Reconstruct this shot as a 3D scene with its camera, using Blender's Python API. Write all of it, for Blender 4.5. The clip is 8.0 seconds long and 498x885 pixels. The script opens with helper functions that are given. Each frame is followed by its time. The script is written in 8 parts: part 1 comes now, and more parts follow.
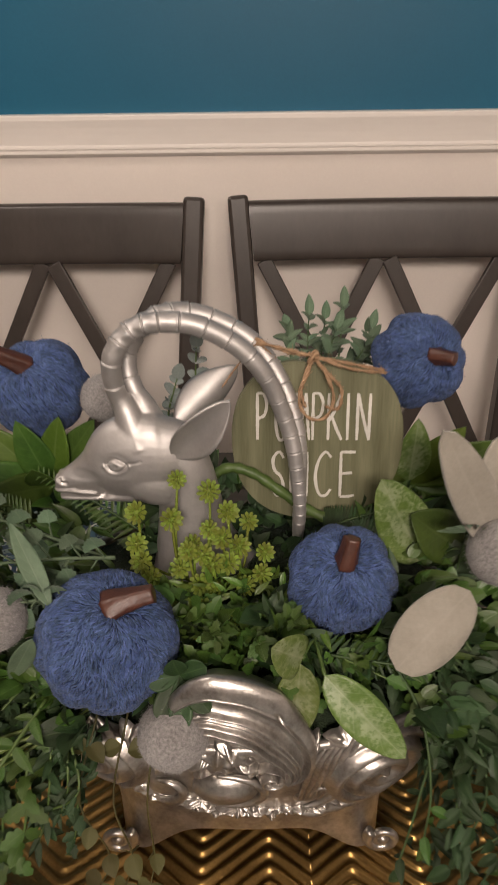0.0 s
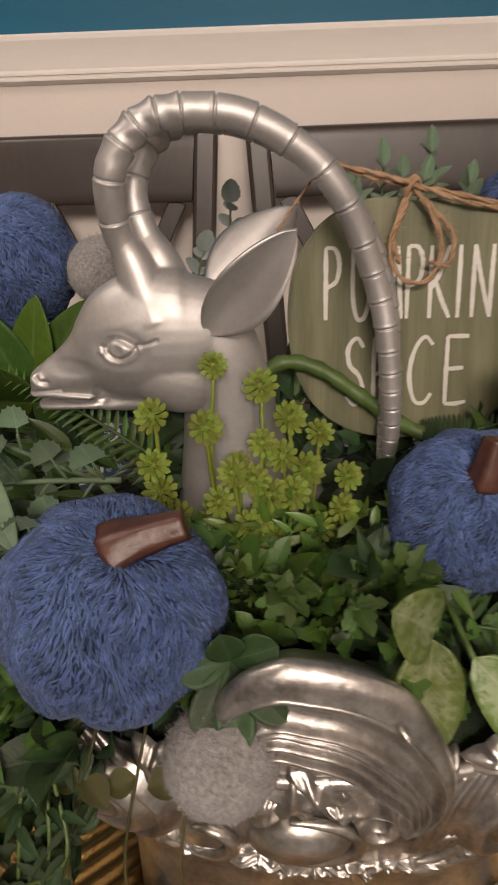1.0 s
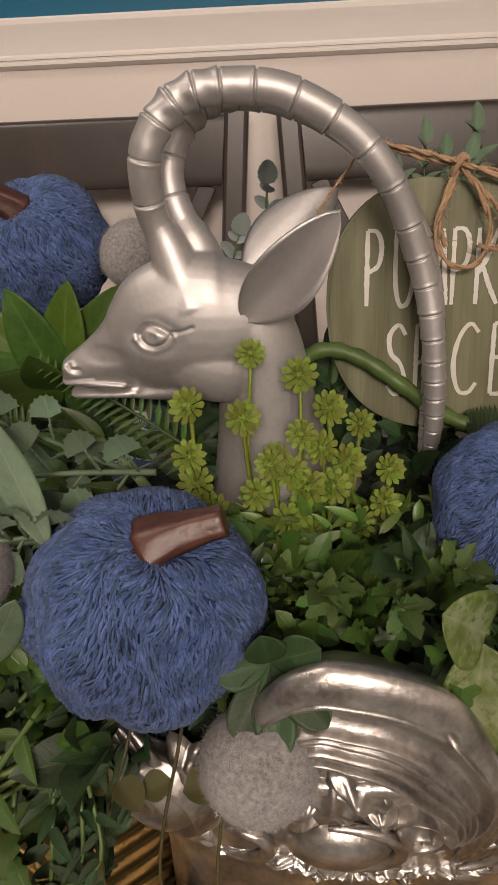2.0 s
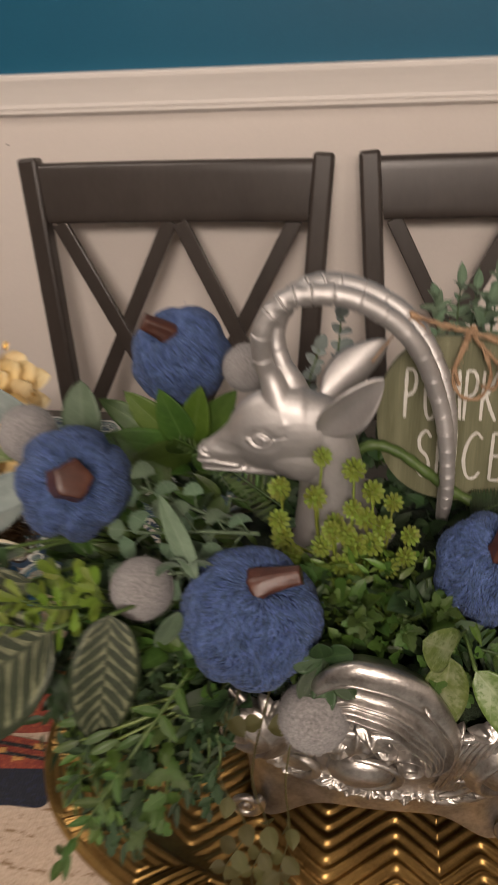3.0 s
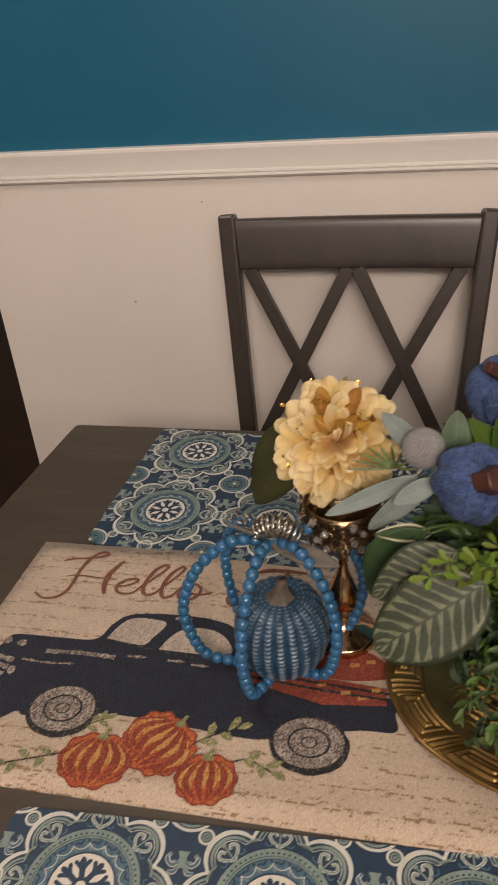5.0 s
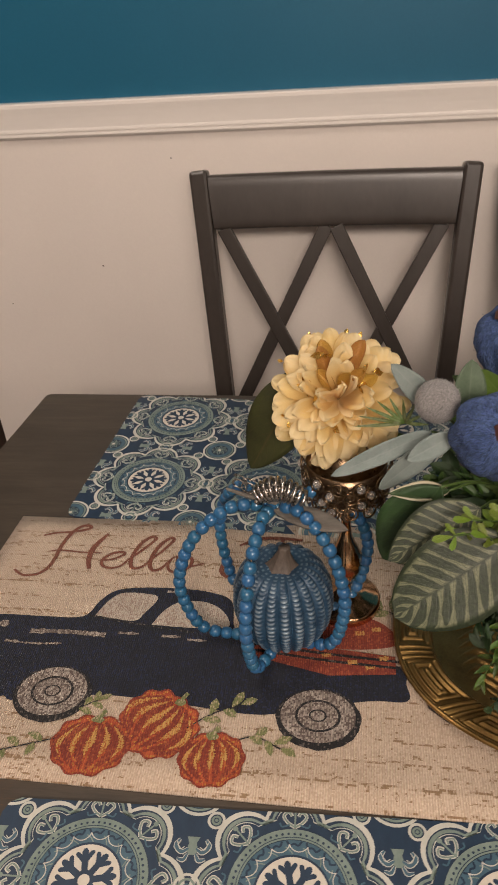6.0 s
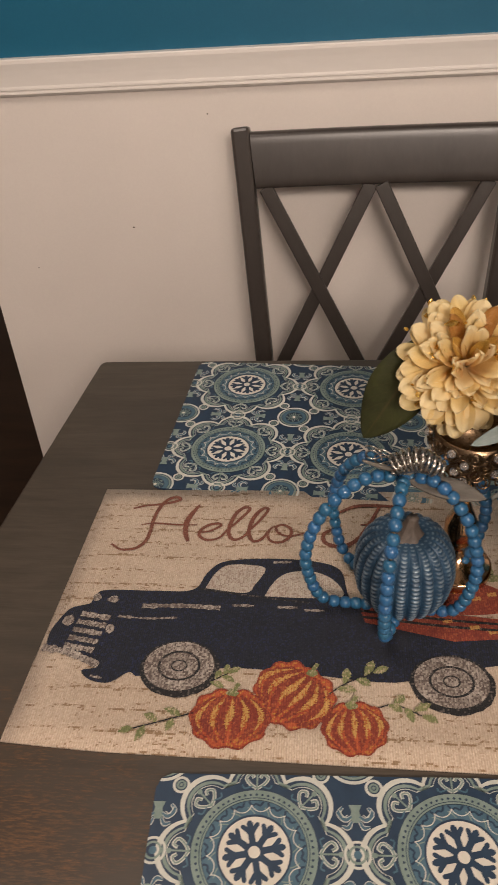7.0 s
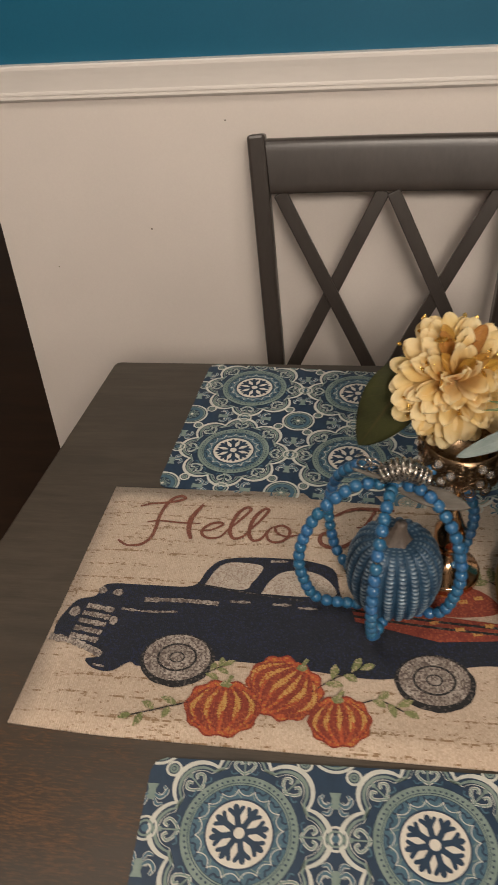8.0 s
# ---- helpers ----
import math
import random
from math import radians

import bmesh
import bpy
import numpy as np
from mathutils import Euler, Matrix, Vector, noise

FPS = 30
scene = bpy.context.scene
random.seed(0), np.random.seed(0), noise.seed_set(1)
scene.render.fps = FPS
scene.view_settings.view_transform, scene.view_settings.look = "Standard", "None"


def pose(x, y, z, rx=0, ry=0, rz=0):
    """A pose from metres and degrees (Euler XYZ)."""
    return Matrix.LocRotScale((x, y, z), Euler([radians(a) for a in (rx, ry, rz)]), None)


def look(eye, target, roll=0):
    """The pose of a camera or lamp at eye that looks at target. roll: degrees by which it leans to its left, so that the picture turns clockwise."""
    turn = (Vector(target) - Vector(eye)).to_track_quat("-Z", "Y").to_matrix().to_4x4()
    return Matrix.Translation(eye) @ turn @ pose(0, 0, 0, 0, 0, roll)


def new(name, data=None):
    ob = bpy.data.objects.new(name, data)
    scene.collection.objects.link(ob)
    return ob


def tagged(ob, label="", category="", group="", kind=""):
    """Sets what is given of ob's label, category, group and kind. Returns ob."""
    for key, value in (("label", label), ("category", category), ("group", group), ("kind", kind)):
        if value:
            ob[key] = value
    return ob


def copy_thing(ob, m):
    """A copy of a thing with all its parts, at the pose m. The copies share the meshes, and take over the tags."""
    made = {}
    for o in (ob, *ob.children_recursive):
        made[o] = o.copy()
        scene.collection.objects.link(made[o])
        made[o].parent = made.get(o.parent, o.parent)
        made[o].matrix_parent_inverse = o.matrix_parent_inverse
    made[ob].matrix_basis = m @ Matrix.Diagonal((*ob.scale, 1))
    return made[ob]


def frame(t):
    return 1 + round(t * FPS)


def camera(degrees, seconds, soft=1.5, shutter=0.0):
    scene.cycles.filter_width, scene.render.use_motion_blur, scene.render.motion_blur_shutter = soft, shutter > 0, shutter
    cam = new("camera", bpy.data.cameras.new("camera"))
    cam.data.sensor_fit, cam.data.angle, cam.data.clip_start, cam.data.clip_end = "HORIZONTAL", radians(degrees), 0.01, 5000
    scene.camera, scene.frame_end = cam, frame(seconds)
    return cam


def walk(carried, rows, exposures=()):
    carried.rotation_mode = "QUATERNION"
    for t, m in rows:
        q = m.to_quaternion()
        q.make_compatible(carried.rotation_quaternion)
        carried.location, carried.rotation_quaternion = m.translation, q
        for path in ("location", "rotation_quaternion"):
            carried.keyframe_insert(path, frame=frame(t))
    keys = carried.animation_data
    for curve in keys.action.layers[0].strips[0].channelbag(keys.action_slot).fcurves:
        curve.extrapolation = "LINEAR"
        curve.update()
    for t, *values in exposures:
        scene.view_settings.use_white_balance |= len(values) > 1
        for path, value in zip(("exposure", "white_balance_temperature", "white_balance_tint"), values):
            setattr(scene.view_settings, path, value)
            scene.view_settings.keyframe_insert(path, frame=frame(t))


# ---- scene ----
cam = camera(36.9, 8.0, soft=1.5, shutter=0.5)
PATH = [
    (0, (0.051, -0.01, 1.25), (0.033, 1.726, 0.255), -0.8),
    (0.5, (0.04, 0.049, 1.18), (0.036, 1.791, 0.197), -1.0),
    (1, (0.022, 0.099, 1.127), (-0.015, 1.833, 0.13), -2.2),
    (1.5, (0.015, 0.109, 1.122), (-0.049, 1.829, 0.104), -2.6),
    (1.7, (0.015, 0.112, 1.122), (-0.064, 1.829, 0.099), -2.9),
    (2.8, (0.026, 0.042, 1.202), (-0.213, 1.716, 0.135), -3.0),
    (3, (0.024, 0.005, 1.255), (-0.267, 1.659, 0.168), -3.4),
    (3.5, (0.052, -0.097, 1.339), (-0.366, 1.536, 0.262), -4.4),
    (4, (0.056, -0.158, 1.368), (-0.416, 1.475, 0.314), -5.5),
    (4.5, (-0.067, -0.175, 1.376), (-0.508, 1.479, 0.342), -5.3),
    (5, (-0.199, -0.187, 1.359), (-0.589, 1.483, 0.328), -4.7),
    (5.2, (-0.21, -0.198, 1.349), (-0.598, 1.48, 0.333), -4.1),
    (6.3, (-0.278, -0.148, 1.323), (-0.513, 1.477, 0.182), -4.3),
    (6.5, (-0.316, -0.147, 1.329), (-0.527, 1.464, 0.163), -4.1),
    (7, (-0.382, -0.16, 1.339), (-0.592, 1.431, 0.146), -4.3),
    (7.5, (-0.395, -0.161, 1.352), (-0.635, 1.411, 0.14), -4.5),
    (8, (-0.357, -0.18, 1.37), (-0.621, 1.394, 0.165), -4.2),
]
walk(cam, [(t, look(eye, target, roll)) for t, eye, target, roll in PATH], [(0, 0.04, 6500, 10), (1.5, 0.06, 6550, 11), (3.0, -0.06, 6500, 10), (4.5, -0.10, 6450, 10), (5.0, -0.06, 6500, 10), (6.5, 0.0, 6500, 10), (7.0, 0.0, 6500, 10), (7.5, -0.02, 6430, 7), (8.0, -0.04, 6360, 5)])

# ---- world and lights ----
world = bpy.data.worlds.new("world")
scene.world = world
world.use_nodes = True
world.node_tree.nodes["Background"].inputs["Color"].default_value = (0.9, 0.8, 0.7, 1)
world.node_tree.nodes["Background"].inputs["Strength"].default_value = 0.02


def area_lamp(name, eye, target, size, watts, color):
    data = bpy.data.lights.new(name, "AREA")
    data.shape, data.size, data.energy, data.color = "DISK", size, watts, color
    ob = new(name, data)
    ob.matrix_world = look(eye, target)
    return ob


WARM = (1.0, 0.84, 0.73)
area_lamp("ceiling_lamp_behind", (0.10, -1.80, 2.48), (-0.1, 0.9, 0.85), 0.9, 100, WARM)
area_lamp("hanging_lamp_behind", (0.95, -1.80, 2.00), (0.3, 1.2, 1.1), 0.45, 9, WARM)
# Added fill that brightens the table's left end; no fixture known there.
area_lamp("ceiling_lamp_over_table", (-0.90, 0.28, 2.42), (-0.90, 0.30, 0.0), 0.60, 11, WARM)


# ---- mesh helpers: a geo is (verts, faces, uv per vertex) ----
def V(*a):
    return np.array(a, dtype=float)


def unit(v):
    v = np.asarray(v, dtype=float)
    n = np.linalg.norm(v)
    return v / n if n > 1e-12 else v


def join(geos):
    vs, fs, us, k = [], [], [], 0
    for v, f, u in geos:
        vs.append(np.asarray(v, dtype=float).reshape(-1, 3))
        us.append(np.asarray(u, dtype=float).reshape(-1, 2))
        fs.extend([tuple(i + k for i in face) for face in f])
        k += len(vs[-1])
    return (np.vstack(vs), fs, np.vstack(us))


def moved(geo, m):
    a = np.array(m)
    return (np.asarray(geo[0]) @ a[:3, :3].T + a[:3, 3], geo[1], geo[2])


def make(name, geo, mat, parent=None, label="", smooth=True, m=None):
    me = bpy.data.meshes.new(name)
    verts, faces, uvs = geo
    me.from_pydata([tuple(p) for p in np.asarray(verts, dtype=float)], [], [tuple(int(i) for i in f) for f in faces])
    layer = me.uv_layers.new(name="UVMap")
    idx = np.zeros(len(me.loops), dtype=np.int32)
    me.loops.foreach_get("vertex_index", idx)
    layer.data.foreach_set("uv", np.asarray(uvs, dtype=np.float32)[idx].ravel())
    if smooth:
        me.polygons.foreach_set("use_smooth", np.ones(len(me.polygons), dtype=bool))
    me.materials.append(mat)
    me.update()
    return place(name, me, parent, label, m)


def place(name, me, parent=None, label="", m=None):
    ob = new(name, me)
    if m is not None:
        ob.matrix_world = Matrix([list(r) for r in np.array(m)])
    if parent is not None:
        ob.parent = parent
        ob.matrix_parent_inverse = parent.matrix_world.inverted()
    if label:
        ob["label"] = label
    return ob


def part(name, bm, mat, parent=None, label="", smooth=False):
    me = bpy.data.meshes.new(name)
    bm.to_mesh(me)
    bm.free()
    if smooth:
        me.polygons.foreach_set("use_smooth", np.ones(len(me.polygons), dtype=bool))
    me.materials.append(mat)
    return place(name, me, parent, label)


def thing(name, label, category, group="", at=(0, 0, 0), kind=""):
    ob = new(name)
    ob.location = at
    ob.empty_display_size = 0.02
    bpy.context.view_layer.update()
    return tagged(ob, label, category, group, kind)


def box_geo(x0, x1, y0, y1, z0, z1):
    v = [(x, y, z) for z in (z0, z1) for y in (y0, y1) for x in (x0, x1)]
    f = [(0, 2, 3, 1), (4, 5, 7, 6), (0, 1, 5, 4), (2, 6, 7, 3), (0, 4, 6, 2), (1, 3, 7, 5)]
    return (np.array(v, dtype=float), f, np.array([(p[0], p[1]) for p in v]))


def bevel_box(x0, x1, y0, y1, z0, z1, r=0.003, seg=2):
    bm = bmesh.new()
    bmesh.ops.create_cube(bm, size=1)
    for v in bm.verts:
        v.co = ((x0 + x1) / 2 + v.co.x * (x1 - x0), (y0 + y1) / 2 + v.co.y * (y1 - y0), (z0 + z1) / 2 + v.co.z * (z1 - z0))
    bmesh.ops.bevel(bm, geom=list(bm.edges), offset=r, segments=seg, affect="EDGES", profile=0.5)
    return bm


def beam(a, b, w, d, side, r=0.003):
    """A bevelled bar from a to b, w wide along side and d deep across it."""
    a, b, side = V(*a), V(*b), unit(side)
    t = unit(b - a)
    side = unit(side - t * (side @ t))
    up = np.cross(t, side)
    bm = bevel_box(-w / 2, w / 2, -d / 2, d / 2, 0, np.linalg.norm(b - a), r)
    m = Matrix(((side[0], up[0], t[0], a[0]), (side[1], up[1], t[1], a[1]), (side[2], up[2], t[2], a[2]), (0, 0, 0, 1)))
    bm.transform(m)
    bmesh.ops.recalc_face_normals(bm, faces=list(bm.faces))
    return bm


def grid_geo(nu, nv, fn, wrap_u=False):
    """Quads over u, v in 0..1; fn takes arrays u, v and gives an array of points."""
    us = np.linspace(0, 1, nu, endpoint=not wrap_u)
    vs = np.linspace(0, 1, nv)
    uu, vv = np.meshgrid(us, vs, indexing="ij")
    p = fn(uu.ravel(), vv.ravel())
    faces = []
    for i in range(nu if wrap_u else nu - 1):
        i2 = (i + 1) % nu
        for j in range(nv - 1):
            faces.append((i * nv + j, i2 * nv + j, i2 * nv + j + 1, i * nv + j + 1))
    return (p, faces, np.stack([uu.ravel(), vv.ravel()], 1))


def spline(pts, n):
    """Catmull-Rom through the points (any dimension), n samples."""
    p = np.array(pts, dtype=float)
    p = np.vstack([2 * p[0] - p[1], p, 2 * p[-1] - p[-2]])
    out = []
    k = len(p) - 3
    for s in np.linspace(0, k, n):
        i = min(int(s), k - 1)
        t = s - i
        a, b, c, d = p[i:i + 4]
        out.append(0.5 * (2 * b + (c - a) * t + (2 * a - 5 * b + 4 * c - d) * t * t + (3 * b - a - 3 * c + d) * t ** 3))
    return np.array(out)


def frames_along(p):
    t = np.gradient(p, axis=0)
    t /= np.maximum(np.linalg.norm(t, axis=1), 1e-12)[:, None]
    ref = V(0, 0, 1) if abs(t[0][2]) < 0.9 else V(1, 0, 0)
    n = unit(np.cross(t[0], ref))
    ns = []
    for k in range(len(p)):
        n = unit(n - t[k] * (n @ t[k]))
        ns.append(n)
    ns = np.array(ns)
    return t, ns, np.cross(t, ns)


def tube(p, r, sides=6, cap=True, flat=1.0):
    """A tube along the points p with radius r (one or one a point); flat squeezes it along its binormal."""
    p = np.asarray(p, dtype=float)
    r = np.broadcast_to(np.asarray(r, dtype=float), (len(p),))
    t, n, b = frames_along(p)
    a = np.linspace(0, 2 * math.pi, sides, endpoint=False)
    ring = np.cos(a)[None, :, None] * n[:, None, :] + flat * np.sin(a)[None, :, None] * b[:, None, :]
    v = (p[:, None, :] + r[:, None, None] * ring).reshape(-1, 3)
    f = []
    for k in range(len(p) - 1):
        for i in range(sides):
            j = (i + 1) % sides
            f.append((k * sides + i, k * sides + j, (k + 1) * sides + j, (k + 1) * sides + i))
    if cap:
        f.append(tuple(range(sides))[::-1])
        f.append(tuple((len(p) - 1) * sides + i for i in range(sides)))
    uv = np.stack([np.tile(np.arange(sides) / sides, len(p)), np.repeat(np.linspace(0, 1, len(p)), sides)], 1)
    return (v, f, uv)


def lathe(profile, sides=32):
    """Profile of (r, z) turned about z."""
    pr = np.array(profile, dtype=float)
    a = np.linspace(0, 2 * math.pi, sides, endpoint=False)
    v = np.stack([pr[:, 0][None] * np.cos(a)[:, None], pr[:, 0][None] * np.sin(a)[:, None], np.broadcast_to(pr[:, 1][None], (sides, len(pr)))], 2).reshape(-1, 3)
    n = len(pr)
    f = [(i * n + j, ((i + 1) % sides) * n + j, ((i + 1) % sides) * n + j + 1, i * n + j + 1) for i in range(sides) for j in range(n - 1)]
    uv = np.stack([np.repeat(np.arange(sides) / sides, n), np.tile(np.linspace(0, 1, n), sides)], 1)
    return (v, f, uv)


def ball(r=1.0, seg=16, rings=10, squash=1.0):
    ph = np.linspace(math.pi / 2, -math.pi / 2, rings)
    return lathe([(max(r * math.cos(a), 1e-5), r * squash * math.sin(a)) for a in ph], seg)


def leaf_geo(nl=8, nw=4, fold=0.12, curl=0.15, shape=1.0, wave=0.0, twist=0.0, thick=0.0, tip=1.0, width=0.4, edge=0.0, lobes=0, spoon=0.0):
    """A leaf of length 1 along +y from the origin, its face towards +z."""
    def fn(u, v, off=0.0):
        s = v
        w = np.sin(np.pi * np.clip(s, 0, 1) ** shape) ** (0.75 * tip) * width
        if spoon:
            w = width * np.clip(s, 0, 1) ** spoon * np.sqrt(np.clip(1 - s ** 4.6, 0, 1))
        if lobes:
            w = w * (1 + edge * np.abs(np.sin(np.pi * lobes * s)))
        x = (u - 0.5) * 2 * w * 0.5
        z = fold * np.abs(u - 0.5) * 2 * w - curl * s * s + wave * np.sin(s * 9 + u * 4) * np.abs(u - 0.5) * 2 * 0.2
        ang = twist * s
        xx, zz = x * np.cos(ang) - (z + off) * np.sin(ang), x * np.sin(ang) + (z + off) * np.cos(ang)
        return np.stack([xx, s, zz], 1)
    top = grid_geo(nw + 1, nl + 1, lambda u, v: fn(u, v, 0.0))
    if thick <= 0:
        return top
    low = grid_geo(nw + 1, nl + 1, lambda u, v: fn(u, v, -thick))
    low = (low[0], [f[::-1] for f in low[1]], low[2])
    g = join([top, low])
    k = (nw + 1) * (nl + 1)
    rim = []
    for i in (0, nw):
        for j in range(nl):
            a, b = i * (nl + 1) + j, i * (nl + 1) + j + 1
            rim.append((a, b, b + k, a + k) if i == 0 else (b, a, a + k, b + k))
    return (g[0], g[1] + rim, g[2])


def petal_geo(width, cup, curl, ruffle, nl=12, nw=8):
    """A thin silk petal of length 1 along +y: narrow foot, broad round end with a shallow notch, edges cupped and ruffled."""
    def fn(u, v):
        s = np.sin(v * math.pi / 2)
        w = width * 0.5 * (0.16 + 0.84 * s ** 0.9) * np.sqrt(np.clip(1 - s ** 4.0, 0, 1))
        k = (u - 0.5) * 2
        z = cup * width * k * k * w / (width * 0.5) - curl * s * s + ruffle * np.sin(k * 5 + s * 7) * s * s * np.abs(k)
        y = s * (1 - 0.05 * np.exp(-(k / 0.3) ** 2) * s ** 8)
        return np.stack([k * w, y, z], 1)
    return grid_geo(nw + 1, nl + 1, fn)


def aim(base, tip, face=(0, -0.6, 0.8), scale=None, wide=1.0):
    """The pose that lays +y from base to tip with +z turned towards face, scaled to that length."""
    base, tip = V(*base), V(*tip)
    y = tip - base
    length = np.linalg.norm(y) if scale is None else scale
    y = unit(y)
    z = V(*face) - y * (V(*face) @ y)
    if np.linalg.norm(z) < 1e-6:
        z = V(0.3, 0.2, 0.9)
        z = z - y * (z @ y)
    z = unit(z)
    x = np.cross(y, z)
    m = np.eye(4)
    m[:3, 0], m[:3, 1], m[:3, 2], m[:3, 3] = x * length * wide, y * length, z * length, base
    return m


# ---- materials ----
def nodes_of(name):
    m = bpy.data.materials.new(name)
    m.use_nodes = True
    nt = m.node_tree
    return m, nt, nt.nodes["Principled BSDF"]


def node(nt, kind, **values):
    n = nt.nodes.new(kind)
    for k, v in values.items():
        n.inputs[k.replace("_", " ")].default_value = v
    return n


def ramp(nt, source, stops):
    r = nt.nodes.new("ShaderNodeValToRGB")
    while len(r.color_ramp.elements) < len(stops):
        r.color_ramp.elements.new(0.5)
    for e, (pos, col) in zip(r.color_ramp.elements, stops):
        e.position = pos
        e.color = (*col, 1) if len(col) == 3 else col
    nt.links.new(source, r.inputs["Fac"])
    return r.outputs["Color"]


def math_node(nt, op, a, b=None, clamp=False):
    n = nt.nodes.new("ShaderNodeMath")
    n.operation, n.use_clamp = op, clamp
    for k, v in enumerate((a, b)):
        if v is None:
            continue
        if isinstance(v, (int, float)):
            n.inputs[k].default_value = v
        else:
            nt.links.new(v, n.inputs[k])
    return n.outputs[0]


def mix_color(nt, fac, a, b, blend="MIX"):
    n = nt.nodes.new("ShaderNodeMix")
    n.data_type, n.blend_type = "RGBA", blend
    for sock, v in ((n.inputs[0], fac), (n.inputs[6], a), (n.inputs[7], b)):
        if isinstance(v, (int, float)):
            sock.default_value = v
        elif isinstance(v, tuple):
            sock.default_value = (*v, 1)
        else:
            nt.links.new(v, sock)
    return n.outputs[2]


def coords(nt, scale=(1, 1, 1), kind="Object", rot=(0, 0, 0)):
    c = nt.nodes.new("ShaderNodeTexCoord")
    m = nt.nodes.new("ShaderNodeMapping")
    m.inputs["Scale"].default_value = scale
    m.inputs["Rotation"].default_value = rot
    nt.links.new(c.outputs[kind], m.inputs["Vector"])
    return m.outputs["Vector"]


def noise_tex(nt, vec, scale, detail=4, rough=0.55, distort=0.0):
    n = nt.nodes.new("ShaderNodeTexNoise")
    n.inputs["Scale"].default_value, n.inputs["Detail"].default_value = scale, detail
    n.inputs["Roughness"].default_value, n.inputs["Distortion"].default_value = rough, distort
    nt.links.new(vec, n.inputs["Vector"])
    return n.outputs["Fac"]


def bump(nt, bsdf, height, strength, dist, after=None):
    b = nt.nodes.new("ShaderNodeBump")
    b.inputs["Strength"].default_value, b.inputs["Distance"].default_value = strength, dist
    nt.links.new(height, b.inputs["Height"])
    if after is not None:
        nt.links.new(after, b.inputs["Normal"])
    nt.links.new(b.outputs["Normal"], bsdf.inputs["Normal"])
    return b.outputs["Normal"]


def surface(name, dark, light, rough=0.5, metal=0.0, big=8.0, fine=120.0, relief=0.3, dist=0.001, stretch=(1, 1, 1), rough_var=0.12,
            per_object=0.0, sheen=0.0, coat=0.0, through_light=0.0):
    """A two-scale material: broad tone between two colours, fine grain in tone, gloss and relief."""
    m, nt, b = nodes_of(name)
    vec = coords(nt, stretch)
    n1, n2 = noise_tex(nt, vec, big, 5), noise_tex(nt, vec, fine, 6, 0.6)
    f = math_node(nt, "ADD", math_node(nt, "MULTIPLY", n1, 0.65), math_node(nt, "MULTIPLY", n2, 0.35))
    c = ramp(nt, f, [(0.34, dark), (0.66, light)])
    if per_object:
        info = nt.nodes.new("ShaderNodeObjectInfo")
        geo = nt.nodes.new("ShaderNodeNewGeometry")
        r = math_node(nt, "FRACT", math_node(nt, "ADD", info.outputs["Random"], geo.outputs["Random Per Island"]))
        h = nt.nodes.new("ShaderNodeHueSaturation")
        nt.links.new(c, h.inputs["Color"])
        nt.links.new(math_node(nt, "ADD", math_node(nt, "MULTIPLY", r, per_object), 1 - per_object / 2), h.inputs["Value"])
        nt.links.new(math_node(nt, "ADD", math_node(nt, "MULTIPLY", r, 0.02), 0.49), h.inputs["Hue"])
        c = h.outputs["Color"]
    nt.links.new(c, b.inputs["Base Color"])
    b.inputs["Metallic"].default_value = metal
    nt.links.new(math_node(nt, "ADD", math_node(nt, "MULTIPLY", n2, rough_var * 2), rough - rough_var), b.inputs["Roughness"])
    b.inputs["Sheen Weight"].default_value = sheen
    b.inputs["Coat Weight"].default_value = coat
    if relief:
        bump(nt, b, n2, relief, dist)
    return m


